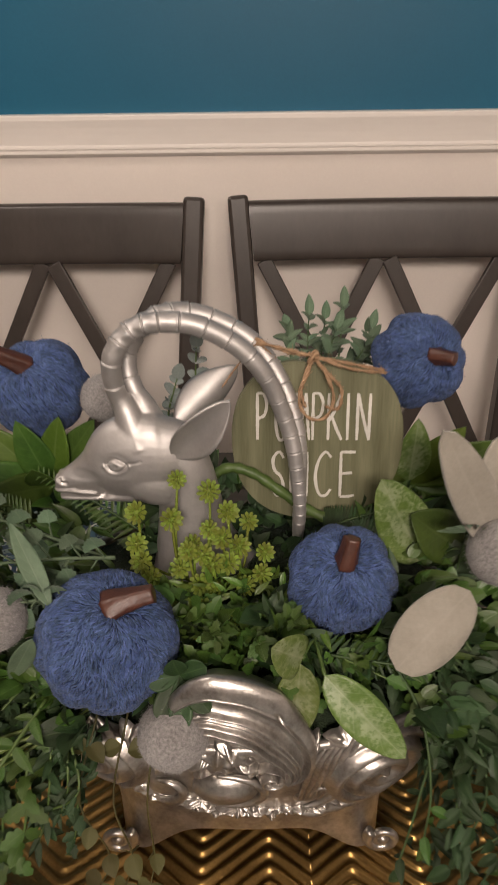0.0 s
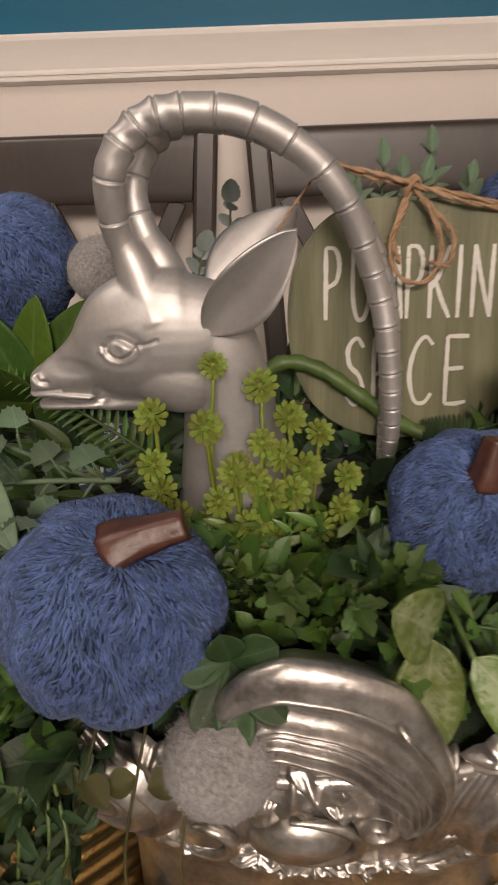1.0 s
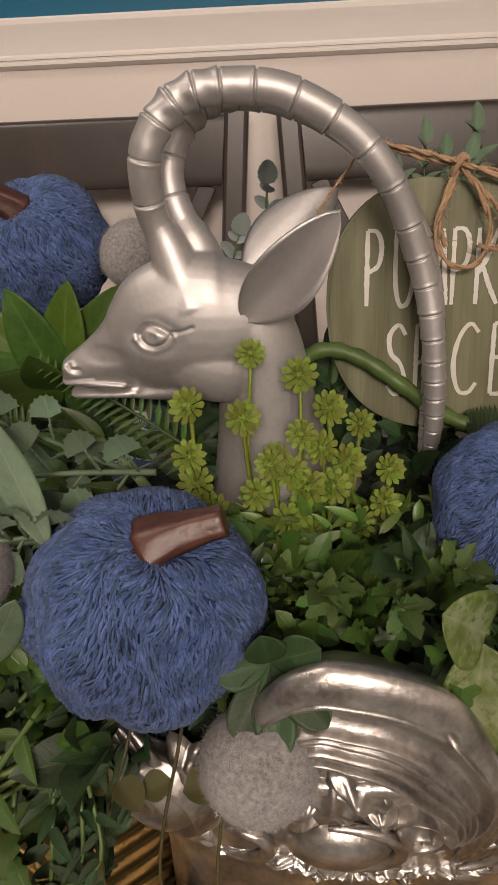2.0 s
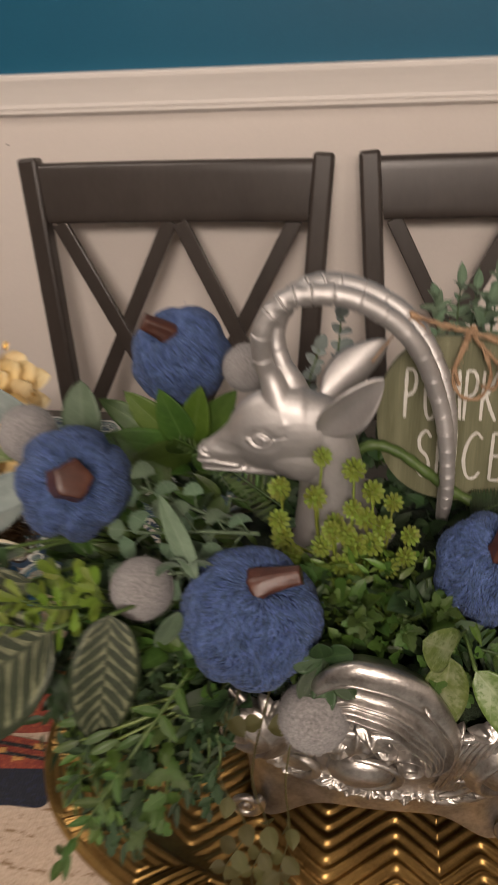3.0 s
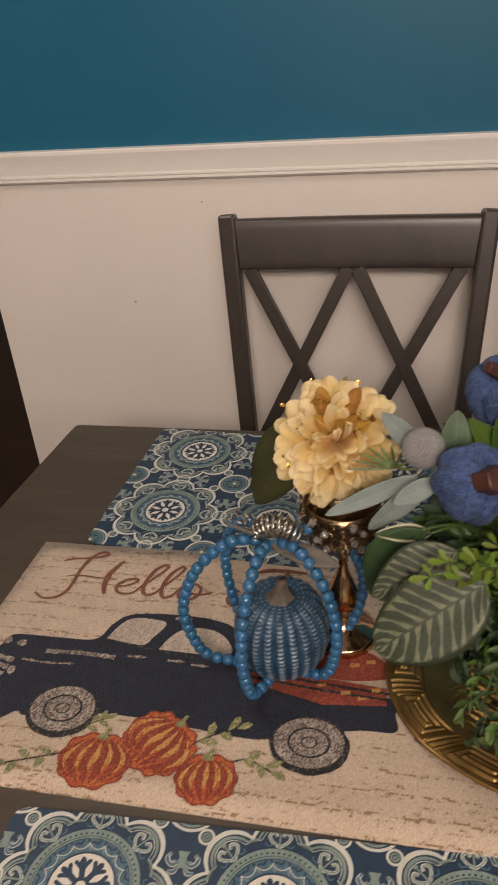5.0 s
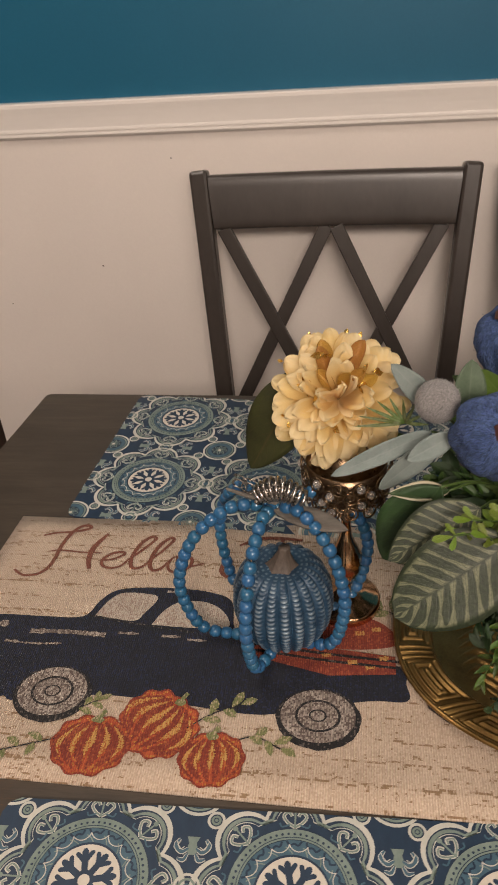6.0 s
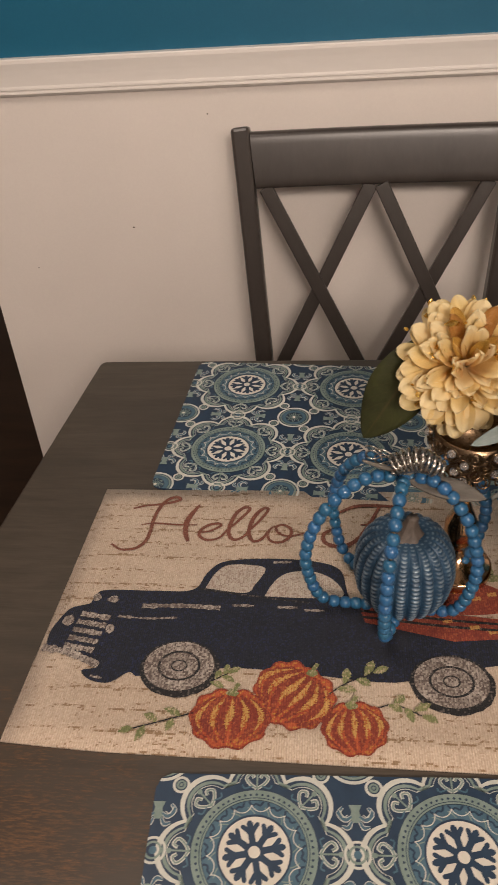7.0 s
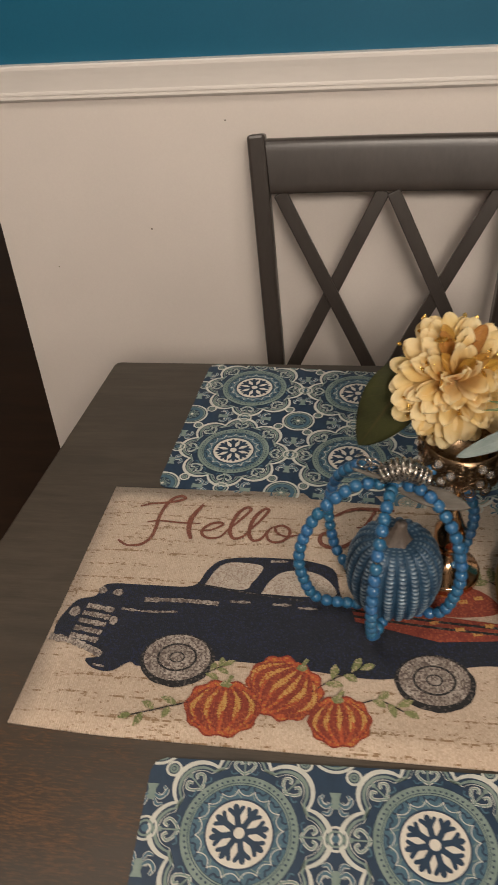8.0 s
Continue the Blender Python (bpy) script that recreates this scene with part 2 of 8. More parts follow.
def leaf_material(name, dark, light, vein, veins=9.0, vein_amount=0.5, rough=0.42, stripes=None, edge=None, fuzzy=0.0, vary=0.5, bloom=0.0):
    """A leaf by its own length and width: midrib, side veins, mottling; stripes or a pale edge where given."""
    m, nt, b = nodes_of(name)
    uv = nt.nodes.new("ShaderNodeTexCoord")
    sep = nt.nodes.new("ShaderNodeSeparateXYZ")
    nt.links.new(uv.outputs["UV"], sep.inputs[0])
    u, v = sep.outputs[0], sep.outputs[1]
    side = math_node(nt, "MULTIPLY", math_node(nt, "ABSOLUTE", math_node(nt, "SUBTRACT", u, 0.5)), 2.0)
    vec = coords(nt)
    n1, n2 = noise_tex(nt, vec, 45, 4), noise_tex(nt, vec, 420, 4)
    n3 = noise_tex(nt, vec, 120, 3)
    f = math_node(nt, "ADD", math_node(nt, "MULTIPLY", n1, 0.7), math_node(nt, "MULTIPLY", n2, 0.3))
    c = ramp(nt, f, [(0.33, dark), (0.67, light)])
    wob = math_node(nt, "MULTIPLY", math_node(nt, "SUBTRACT", n1, 0.5), 0.10)
    run = math_node(nt, "ADD", math_node(nt, "SUBTRACT", v, math_node(nt, "MULTIPLY", side, 0.22)), wob)
    if stripes is not None:
        run = math_node(nt, "ADD", run, math_node(nt, "MULTIPLY", math_node(nt, "SUBTRACT", n3, 0.5), 0.16))
    wave = math_node(nt, "ABSOLUTE", math_node(nt, "SINE", math_node(nt, "MULTIPLY", run, veins * math.pi)))
    line = math_node(nt, "SUBTRACT", 1.0, math_node(nt, "MULTIPLY", wave, 5.0), True)
    rib = math_node(nt, "SUBTRACT", 1.0, math_node(nt, "MULTIPLY", side, 11.0), True)
    vmask = math_node(nt, "MULTIPLY", math_node(nt, "MAXIMUM", math_node(nt, "MULTIPLY", line, 0.5), rib), vein_amount)
    if stripes is not None:
        alt = math_node(nt, "SINE", math_node(nt, "MULTIPLY", run, veins * 2 * math.pi))
        blot = math_node(nt, "ADD", math_node(nt, "ADD", alt, math_node(nt, "MULTIPLY", math_node(nt, "SUBTRACT", n1, 0.5), 2.4)), math_node(nt, "MULTIPLY", math_node(nt, "SUBTRACT", n3, 0.5), 3.2))
        s = math_node(nt, "MULTIPLY", math_node(nt, "ADD", blot, -0.45), 3.5, True)
        rim = math_node(nt, "MULTIPLY", math_node(nt, "SUBTRACT", 0.86, math_node(nt, "ADD", side, math_node(nt, "MULTIPLY", math_node(nt, "SUBTRACT", n3, 0.5), 0.5))), 9.0, True)
        c = mix_color(nt, math_node(nt, "MULTIPLY", s, rim), c, stripes)
        vmask = math_node(nt, "MULTIPLY", rib, 0.35)
    if edge is not None:
        e = math_node(nt, "MULTIPLY", math_node(nt, "SUBTRACT", math_node(nt, "ADD", side, math_node(nt, "MULTIPLY", wob, 2.2)), 0.72), 14.0, True)
        c = mix_color(nt, e, c, edge)
    c = mix_color(nt, vmask, c, vein)
    if bloom:
        dust = math_node(nt, "MULTIPLY", math_node(nt, "SUBTRACT", math_node(nt, "ADD", n2, math_node(nt, "MULTIPLY", math_node(nt, "SUBTRACT", 1.0, side), 0.30)), 0.52), 5.0, True)
        patch = math_node(nt, "MULTIPLY", math_node(nt, "SUBTRACT", n3, 0.36), 4.0, True)
        c = mix_color(nt, math_node(nt, "MULTIPLY", math_node(nt, "MULTIPLY", dust, patch), bloom), c, (0.36, 0.39, 0.27))
    info = nt.nodes.new("ShaderNodeObjectInfo")
    geo = nt.nodes.new("ShaderNodeNewGeometry")
    r = math_node(nt, "FRACT", math_node(nt, "ADD", info.outputs["Random"], geo.outputs["Random Per Island"]))
    h = nt.nodes.new("ShaderNodeHueSaturation")
    nt.links.new(c, h.inputs["Color"])
    nt.links.new(math_node(nt, "ADD", math_node(nt, "MULTIPLY", r, vary), 1 - vary / 2), h.inputs["Value"])
    nt.links.new(math_node(nt, "ADD", math_node(nt, "MULTIPLY", r, 0.04), 0.48), h.inputs["Hue"])
    nt.links.new(h.outputs["Color"], b.inputs["Base Color"])
    nt.links.new(math_node(nt, "ADD", math_node(nt, "MULTIPLY", n2, 0.25), rough - 0.12), b.inputs["Roughness"])
    b.inputs["Sheen Weight"].default_value = fuzzy
    height = math_node(nt, "ADD", math_node(nt, "MULTIPLY", vmask, -0.6), math_node(nt, "MULTIPLY", n2, 0.5 + fuzzy))
    bump(nt, b, height, 0.45, 0.0008)
    return m


WHITE_WALL = surface("white_wall_paint", (0.75, 0.685, 0.63), (0.81, 0.74, 0.68), 0.55, big=2.5, fine=260, relief=0.12, dist=0.0008)
BLUE_WALL = surface("teal_wall_paint", (0.010, 0.104, 0.186), (0.014, 0.125, 0.216), 0.45, big=2.0, fine=300, relief=0.12, dist=0.0008)
TRIM = surface("white_trim_paint", (0.80, 0.75, 0.70), (0.85, 0.80, 0.75), 0.5, big=4, fine=90, relief=0.05, dist=0.0006, stretch=(0.2, 1, 1))
BLUE_WALL.node_tree.nodes["Principled BSDF"].inputs["Specular IOR Level"].default_value = 0.35
CEILING = surface("ceiling_paint", (0.76, 0.74, 0.70), (0.82, 0.80, 0.76), 0.8, big=3, fine=200, relief=0.2)
FLOOR = surface("dark_floor_wood", (0.018, 0.010, 0.006), (0.055, 0.030, 0.018), 0.35, big=5, fine=40, relief=0.15, stretch=(0.15, 1, 1))
CHAIR_WOOD = surface("espresso_chair_wood", (0.034, 0.027, 0.023), (0.052, 0.042, 0.036), 0.33, big=12, fine=150, relief=0.08, dist=0.0005, stretch=(1, 1, 0.3), rough_var=0.07)


def table_wood():
    m, nt, b = nodes_of("dark_table_wood")
    vec = coords(nt, (1, 9, 1))
    grain = noise_tex(nt, vec, 9, 8, 0.62, 0.6)
    fine = noise_tex(nt, coords(nt, (1, 14, 1)), 55, 6, 0.6)
    c = ramp(nt, math_node(nt, "ADD", math_node(nt, "MULTIPLY", grain, 0.6), math_node(nt, "MULTIPLY", fine, 0.4)), [(0.35, (0.046, 0.036, 0.026)), (0.65, (0.086, 0.067, 0.049))])
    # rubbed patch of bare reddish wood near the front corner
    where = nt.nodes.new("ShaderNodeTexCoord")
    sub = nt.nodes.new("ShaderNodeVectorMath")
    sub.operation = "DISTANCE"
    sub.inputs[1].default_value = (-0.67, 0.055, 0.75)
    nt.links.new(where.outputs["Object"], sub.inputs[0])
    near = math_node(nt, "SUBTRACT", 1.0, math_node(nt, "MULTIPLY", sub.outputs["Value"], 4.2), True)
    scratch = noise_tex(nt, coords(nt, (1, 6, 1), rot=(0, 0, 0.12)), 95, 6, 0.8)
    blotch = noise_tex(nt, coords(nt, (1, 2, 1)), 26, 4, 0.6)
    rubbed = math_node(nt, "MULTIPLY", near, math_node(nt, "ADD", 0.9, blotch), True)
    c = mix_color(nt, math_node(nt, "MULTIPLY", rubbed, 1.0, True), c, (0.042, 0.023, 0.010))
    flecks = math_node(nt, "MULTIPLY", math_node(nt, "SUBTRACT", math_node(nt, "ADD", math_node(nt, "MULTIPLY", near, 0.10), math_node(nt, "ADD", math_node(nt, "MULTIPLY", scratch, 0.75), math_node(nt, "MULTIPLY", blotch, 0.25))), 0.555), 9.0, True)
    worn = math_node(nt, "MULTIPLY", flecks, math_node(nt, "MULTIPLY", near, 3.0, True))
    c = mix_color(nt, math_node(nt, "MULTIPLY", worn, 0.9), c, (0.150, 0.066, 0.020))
    smear = noise_tex(nt, coords(nt, (1, 2.5, 1)), 5, 4, 0.6, 0.8)
    c = mix_color(nt, math_node(nt, "MULTIPLY", math_node(nt, "SUBTRACT", smear, 0.46), 2.6, True), c, (0.046, 0.037, 0.027))
    nt.links.new(c, b.inputs["Base Color"])
    nt.links.new(math_node(nt, "ADD", math_node(nt, "MULTIPLY", fine, 0.2), 0.38), b.inputs["Roughness"])
    bump(nt, b, fine, 0.12, 0.0006)
    return m


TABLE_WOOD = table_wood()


def snapped(nt, dx, dy):
    """Object coordinates rounded to stitches of dx by dy."""
    c = nt.nodes.new("ShaderNodeTexCoord")
    n = nt.nodes.new("ShaderNodeVectorMath")
    n.operation = "SNAP"
    n.inputs[1].default_value = (dx, dy, 10.0)
    nt.links.new(c.outputs["Object"], n.inputs[0])
    return n.outputs[0]


def stitch_random(nt, dx, dy):
    w = nt.nodes.new("ShaderNodeTexWhiteNoise")
    nt.links.new(snapped(nt, dx, dy), w.inputs["Vector"])
    return w.outputs["Value"]


def print_ink(name, a, b_, rough=0.85, big=60.0, fine=500.0):
    """Printed colour with fine grain."""
    return surface(name, a, b_, rough, big=big, fine=fine, relief=0.35, dist=0.0005, stretch=(1.8, 0.7, 1))


def woven_ink(name, a, b_, fleck, share=0.10, big=60.0):
    """Tapestry colour: single stitches of another thread, upright ribs."""
    m, nt, b = nodes_of(name)
    r = stitch_random(nt, 0.0014, 0.0018)
    n1 = noise_tex(nt, coords(nt), big, 4)
    c = ramp(nt, math_node(nt, "ADD", math_node(nt, "MULTIPLY", n1, 0.6), math_node(nt, "MULTIPLY", r, 0.4)), [(0.30, a), (0.70, b_)])
    patch = noise_tex(nt, coords(nt), 38, 3)
    pick = math_node(nt, "GREATER_THAN", math_node(nt, "ADD", r, math_node(nt, "MULTIPLY", math_node(nt, "SUBTRACT", patch, 0.5), 0.5)), 1.0 - share)
    c = mix_color(nt, pick, c, fleck)
    rib = nt.nodes.new("ShaderNodeTexWave")
    rib.bands_direction = "X"
    rib.inputs["Scale"].default_value = 145
    rib.inputs["Distortion"].default_value = 0.5
    nt.links.new(coords(nt), rib.inputs["Vector"])
    c = mix_color(nt, math_node(nt, "MULTIPLY", math_node(nt, "SUBTRACT", 1.0, rib.outputs["Fac"]), 0.35), c, tuple(x * 0.45 for x in a))
    nt.links.new(c, b.inputs["Base Color"])
    b.inputs["Roughness"].default_value = 0.88
    b.inputs["Sheen Weight"].default_value = 0.1
    bump(nt, b, math_node(nt, "ADD", rib.outputs["Fac"], math_node(nt, "MULTIPLY", r, 0.7)), 0.6, 0.0008)
    return m


def runner_cloth():
    """Cream tapestry: upright ribs, brown stitches gathered in broken rows like weathered boards."""
    m, nt, b = nodes_of("woven_runner_cloth")
    vec = coords(nt)
    rib = nt.nodes.new("ShaderNodeTexWave")
    rib.bands_direction = "X"
    rib.inputs["Scale"].default_value = 145
    rib.inputs["Distortion"].default_value = 0.6
    nt.links.new(vec, rib.inputs["Vector"])
    blot = noise_tex(nt, coords(nt, (1, 1.4, 1)), 14, 5)
    r = stitch_random(nt, 0.0013, 0.0018)
    tone = math_node(nt, "ADD", math_node(nt, "MULTIPLY", blot, 0.6), math_node(nt, "MULTIPLY", r, 0.4))
    c = ramp(nt, tone, [(0.28, (0.50, 0.385, 0.285)), (0.72, (0.68, 0.55, 0.425))])
    snap = snapped(nt, 0.0022, 0.0020)

    def noise_on(scale, stretch):
        mp = nt.nodes.new("ShaderNodeMapping")
        mp.inputs["Scale"].default_value = stretch
        nt.links.new(snap, mp.inputs["Vector"])
        return noise_tex(nt, mp.outputs["Vector"], scale, 3, 0.6)
    drift = noise_on(9, (1, 0.3, 1))
    sep = nt.nodes.new("ShaderNodeSeparateXYZ")
    nt.links.new(snap, sep.inputs[0])
    row = math_node(nt, "ABSOLUTE", math_node(nt, "SINE", math_node(nt, "MULTIPLY", math_node(nt, "ADD", sep.outputs[1], math_node(nt, "MULTIPLY", drift, 0.020)), math.pi / 0.021)))
    in_row = math_node(nt, "SUBTRACT", 1.0, math_node(nt, "MULTIPLY", row, 2.4), True)
    dash = noise_on(120, (1, 2.6, 1))
    patch = noise_on(16, (1, 2.0, 1))
    amount = math_node(nt, "ADD", math_node(nt, "ADD", dash, math_node(nt, "MULTIPLY", in_row, 0.17)), math_node(nt, "MULTIPLY", math_node(nt, "SUBTRACT", patch, 0.5), 0.55))
    amount = math_node(nt, "ADD", amount, math_node(nt, "MULTIPLY", math_node(nt, "SUBTRACT", r, 0.5), 0.16))
    mask = math_node(nt, "MULTIPLY", math_node(nt, "SUBTRACT", amount, 0.655), 30.0, True)
    c = mix_color(nt, math_node(nt, "MULTIPLY", mask, 0.88), c, (0.225, 0.130, 0.055))
    c = mix_color(nt, math_node(nt, "MULTIPLY", math_node(nt, "SUBTRACT", 1.0, rib.outputs["Fac"]), 0.30), c, (0.30, 0.21, 0.14))
    nt.links.new(c, b.inputs["Base Color"])
    b.inputs["Roughness"].default_value = 0.9
    b.inputs["Sheen Weight"].default_value = 0.1
    bump(nt, b, math_node(nt, "ADD", rib.outputs["Fac"], math_node(nt, "MULTIPLY", r, 0.7)), 0.7, 0.0009)
    return m


RUNNER = runner_cloth()
INK_NAVY = woven_ink("navy_thread", (0.005, 0.007, 0.014), (0.011, 0.015, 0.032), (0.012, 0.020, 0.060), 0.16)
INK_DARK = woven_ink("black_thread", (0.008, 0.008, 0.009), (0.020, 0.018, 0.018), (0.12, 0.10, 0.09), 0.14)
INK_GREY = woven_ink("grey_thread", (0.208, 0.169, 0.143), (0.624, 0.546, 0.468), (0.117, 0.085, 0.072), 0.32)
INK_CREAM = woven_ink("cream_thread", (0.44, 0.37, 0.30), (0.60, 0.52, 0.43), (0.34, 0.25, 0.20), 0.22)
INK_ORANGE = woven_ink("orange_thread", (0.40, 0.066, 0.026), (0.58, 0.135, 0.045), (0.56, 0.24, 0.05), 0.16)
INK_YELLOW = woven_ink("yellow_thread", (0.56, 0.29, 0.075), (0.66, 0.39, 0.125), (0.42, 0.10, 0.02), 0.20)
INK_RED = woven_ink("rust_thread", (0.20, 0.030, 0.018), (0.34, 0.060, 0.028), (0.40, 0.10, 0.04), 0.18)
INK_LEAF = woven_ink("olive_thread", (0.16, 0.18, 0.065), (0.30, 0.30, 0.13), (0.46, 0.38, 0.24), 0.22)
INK_WORD = woven_ink("russet_thread", (0.16, 0.050, 0.030), (0.24, 0.075, 0.045), (0.28, 0.12, 0.07), 0.12)
MAT_NAVY = print_ink("placemat_navy", (0.014, 0.031, 0.060), (0.022, 0.047, 0.086), 0.5)
MAT_WHITE = print_ink("placemat_white", (0.50, 0.50, 0.44), (0.62, 0.61, 0.54), 0.55)
MAT_SAGE = print_ink("placemat_sage", (0.16, 0.22, 0.19), (0.25, 0.31, 0.27), 0.55)
MAT_TEAL = print_ink("placemat_teal", (0.048, 0.105, 0.150), (0.080, 0.155, 0.205), 0.5)
MAT_CREAM = print_ink("placemat_cream", (0.60, 0.55, 0.46), (0.70, 0.65, 0.56), 0.55)

SILVER_SATIN = surface("satin_silver_resin", (0.42, 0.405, 0.395), (0.54, 0.52, 0.505), 0.50, 0.72, big=40, fine=500, relief=0.16, dist=0.0004, rough_var=0.06)
SILVER_BRIGHT = surface("polished_silver", (0.250, 0.228, 0.205), (0.610, 0.580, 0.545), 0.34, 0.90, big=70, fine=380, relief=0.35, dist=0.0006, rough_var=0.12)
GOLD = surface("antique_gold_metal", (0.190, 0.112, 0.036), (0.360, 0.226, 0.076), 0.37, 0.95, big=30, fine=420, relief=0.08, dist=0.0004, rough_var=0.08)
BLACK_RUBBER = surface("black_rubber", (0.008, 0.008, 0.009), (0.018, 0.018, 0.020), 0.7, big=60, fine=400, relief=0.3)
COPPER_GOLD = surface("rose_gold_metal", (0.55, 0.33, 0.18), (0.70, 0.44, 0.25), 0.16, 1.0, big=30, fine=200, relief=0.05)
YARN = surface("blue_yarn", (0.022, 0.046, 0.125), (0.070, 0.118, 0.255), 0.9, big=5, fine=34, relief=0.6, dist=0.0008, per_object=0.95, sheen=0.06)
# Core darker than YARN: shade between the strands put into its colour.
YARN_CORE_SHADE = surface("blue_yarn_core_shade", (0.008, 0.020, 0.064), (0.022, 0.046, 0.125), 0.95, big=7, fine=48, relief=0.9, dist=0.0012)
STEM_BROWN = surface("glossy_brown_stem", (0.034, 0.012, 0.008), (0.092, 0.034, 0.021), 0.40, big=2.5, fine=9, relief=0.25, dist=0.0010)
FELT = surface("grey_wool_felt", (0.270, 0.250, 0.240), (0.440, 0.415, 0.400), 0.95, big=6, fine=40, relief=0.8, dist=0.0010, sheen=0.3, per_object=0.5)
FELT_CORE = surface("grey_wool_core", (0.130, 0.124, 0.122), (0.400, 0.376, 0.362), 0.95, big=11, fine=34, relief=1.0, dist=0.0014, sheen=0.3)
JUTE = surface("jute_twine", (0.22, 0.130, 0.070), (0.42, 0.28, 0.17), 0.9, big=150, fine=900, relief=0.8, dist=0.0006)
SIGN_PAINT = surface("sage_green_painted_wood", (0.081, 0.083, 0.037), (0.170, 0.168, 0.095), 0.55, big=26, fine=170, relief=0.3, dist=0.0006, stretch=(4.2, 1, 0.16))
CHALK = surface("white_paint_pen", (0.528, 0.512, 0.464), (0.624, 0.608, 0.560), 0.6, big=90, fine=400, relief=0.15)
BEAD_BLUE = surface("blue_wooden_bead", (0.020, 0.095, 0.200), (0.032, 0.135, 0.270), 0.34, big=30, fine=260, relief=0.10, dist=0.0004, per_object=0.25, coat=0.2)
STEM_GREY = surface("grey_brown_stem", (0.060, 0.045, 0.036), (0.144, 0.114, 0.093), 0.6, big=120, fine=500, relief=0.6, dist=0.0008, stretch=(1, 1, 0.3))
WIRE = surface("burnished_steel_wire", (0.36, 0.33, 0.29), (0.55, 0.51, 0.46), 0.28, 1.0, big=90, fine=400, relief=0.1)
BRONZE = surface("dark_bronze_wire", (0.13, 0.085, 0.050), (0.26, 0.18, 0.11), 0.30, 1.0, big=90, fine=400, relief=0.1)
DRIFT = surface("weathered_grey_wood", (0.070, 0.062, 0.052), (0.160, 0.142, 0.120), 0.8, big=80, fine=400, relief=0.6, dist=0.0006, stretch=(0.3, 1, 1))
def silk_petal(name, foot, mid, tip):
    """Dyed silk: darker foot, pale end, faint threads along it."""
    m, nt, b = nodes_of(name)
    uv = nt.nodes.new("ShaderNodeTexCoord")
    sep = nt.nodes.new("ShaderNodeSeparateXYZ")
    nt.links.new(uv.outputs["UV"], sep.inputs[0])
    n1 = noise_tex(nt, coords(nt), 60, 4)
    n2 = noise_tex(nt, coords(nt, (60, 3, 1), "UV"), 4, 3)
    info = nt.nodes.new("ShaderNodeObjectInfo")
    at = math_node(nt, "ADD", sep.outputs[1], math_node(nt, "ADD", math_node(nt, "MULTIPLY", math_node(nt, "SUBTRACT", n1, 0.5), 0.5), math_node(nt, "MULTIPLY", math_node(nt, "SUBTRACT", info.outputs["Random"], 0.5), 0.35)))
    c = ramp(nt, at, [(0.12, foot), (0.45, mid), (0.80, tip)])
    c = mix_color(nt, math_node(nt, "MULTIPLY", n2, 0.18), c, foot)
    nt.links.new(c, b.inputs["Base Color"])
    b.inputs["Roughness"].default_value = 0.62
    b.inputs["Sheen Weight"].default_value = 0.15
    bump(nt, b, n2, 0.25, 0.0006)
    return m


PETAL = silk_petal("cream_yellow_petal", (0.62, 0.36, 0.09), (0.84, 0.64, 0.27), (0.90, 0.78, 0.48))


def let_light_through(m, share, color):
    """Thin silk: part of the light passes through."""
    nt = m.node_tree
    t = nt.nodes.new("ShaderNodeBsdfTranslucent")
    t.inputs["Color"].default_value = (*color, 1)
    mix = nt.nodes.new("ShaderNodeMixShader")
    mix.inputs[0].default_value = share
    nt.links.new(nt.nodes["Principled BSDF"].outputs[0], mix.inputs[1])
    nt.links.new(t.outputs[0], mix.inputs[2])
    nt.links.new(mix.outputs[0], nt.nodes["Material Output"].inputs["Surface"])


let_light_through(PETAL, 0.35, (0.88, 0.68, 0.32))
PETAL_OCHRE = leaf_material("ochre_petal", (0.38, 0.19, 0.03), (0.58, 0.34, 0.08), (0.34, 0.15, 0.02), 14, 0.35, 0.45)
FOIL = surface("gold_foil_flake", (0.60, 0.38, 0.09), (0.85, 0.60, 0.20), 0.22, 0.9, big=200, fine=900, relief=0.6)
LEAF_DEEP = leaf_material("deep_green_leaf", (0.010, 0.026, 0.007), (0.026, 0.056, 0.014), (0.046, 0.080, 0.025), rough=0.58)
LEAF_MID = leaf_material("mid_green_leaf", (0.024, 0.056, 0.008), (0.060, 0.112, 0.018), (0.088, 0.140, 0.038))
LEAF_BRIGHT = leaf_material("bright_green_leaf", (0.048, 0.096, 0.010), (0.084, 0.143, 0.022), (0.124, 0.180, 0.056), rough=0.38)
LEAF_LIGHT = leaf_material("light_green_leaf", (0.055, 0.098, 0.012), (0.130, 0.178, 0.050), (0.230, 0.260, 0.150), 6, 0.5, rough=0.38, bloom=0.4)
LEAF_BOX = leaf_material("boxwood_leaf", (0.085, 0.140, 0.008), (0.150, 0.215, 0.022), (0.190, 0.250, 0.060), 4, 0.3)
LEAF_DUSTY = leaf_material("dusty_eucalyptus_leaf", (0.058, 0.100, 0.055), (0.115, 0.175, 0.104), (0.170, 0.220, 0.150), 6, 0.4, 0.6, fuzzy=0.1)
LEAF_LAMB = leaf_material("grey_felted_leaf", (0.235, 0.222, 0.180), (0.335, 0.315, 0.262), (0.37, 0.35, 0.29), 8, 0.25, 0.9, fuzzy=0.4, vary=0.25)
LEAF_LAMB_BLUE = leaf_material("blue_grey_felted_leaf", (0.136, 0.173, 0.160), (0.211, 0.245, 0.228), (0.272, 0.292, 0.272), 8, 0.3, 0.85, fuzzy=0.4)
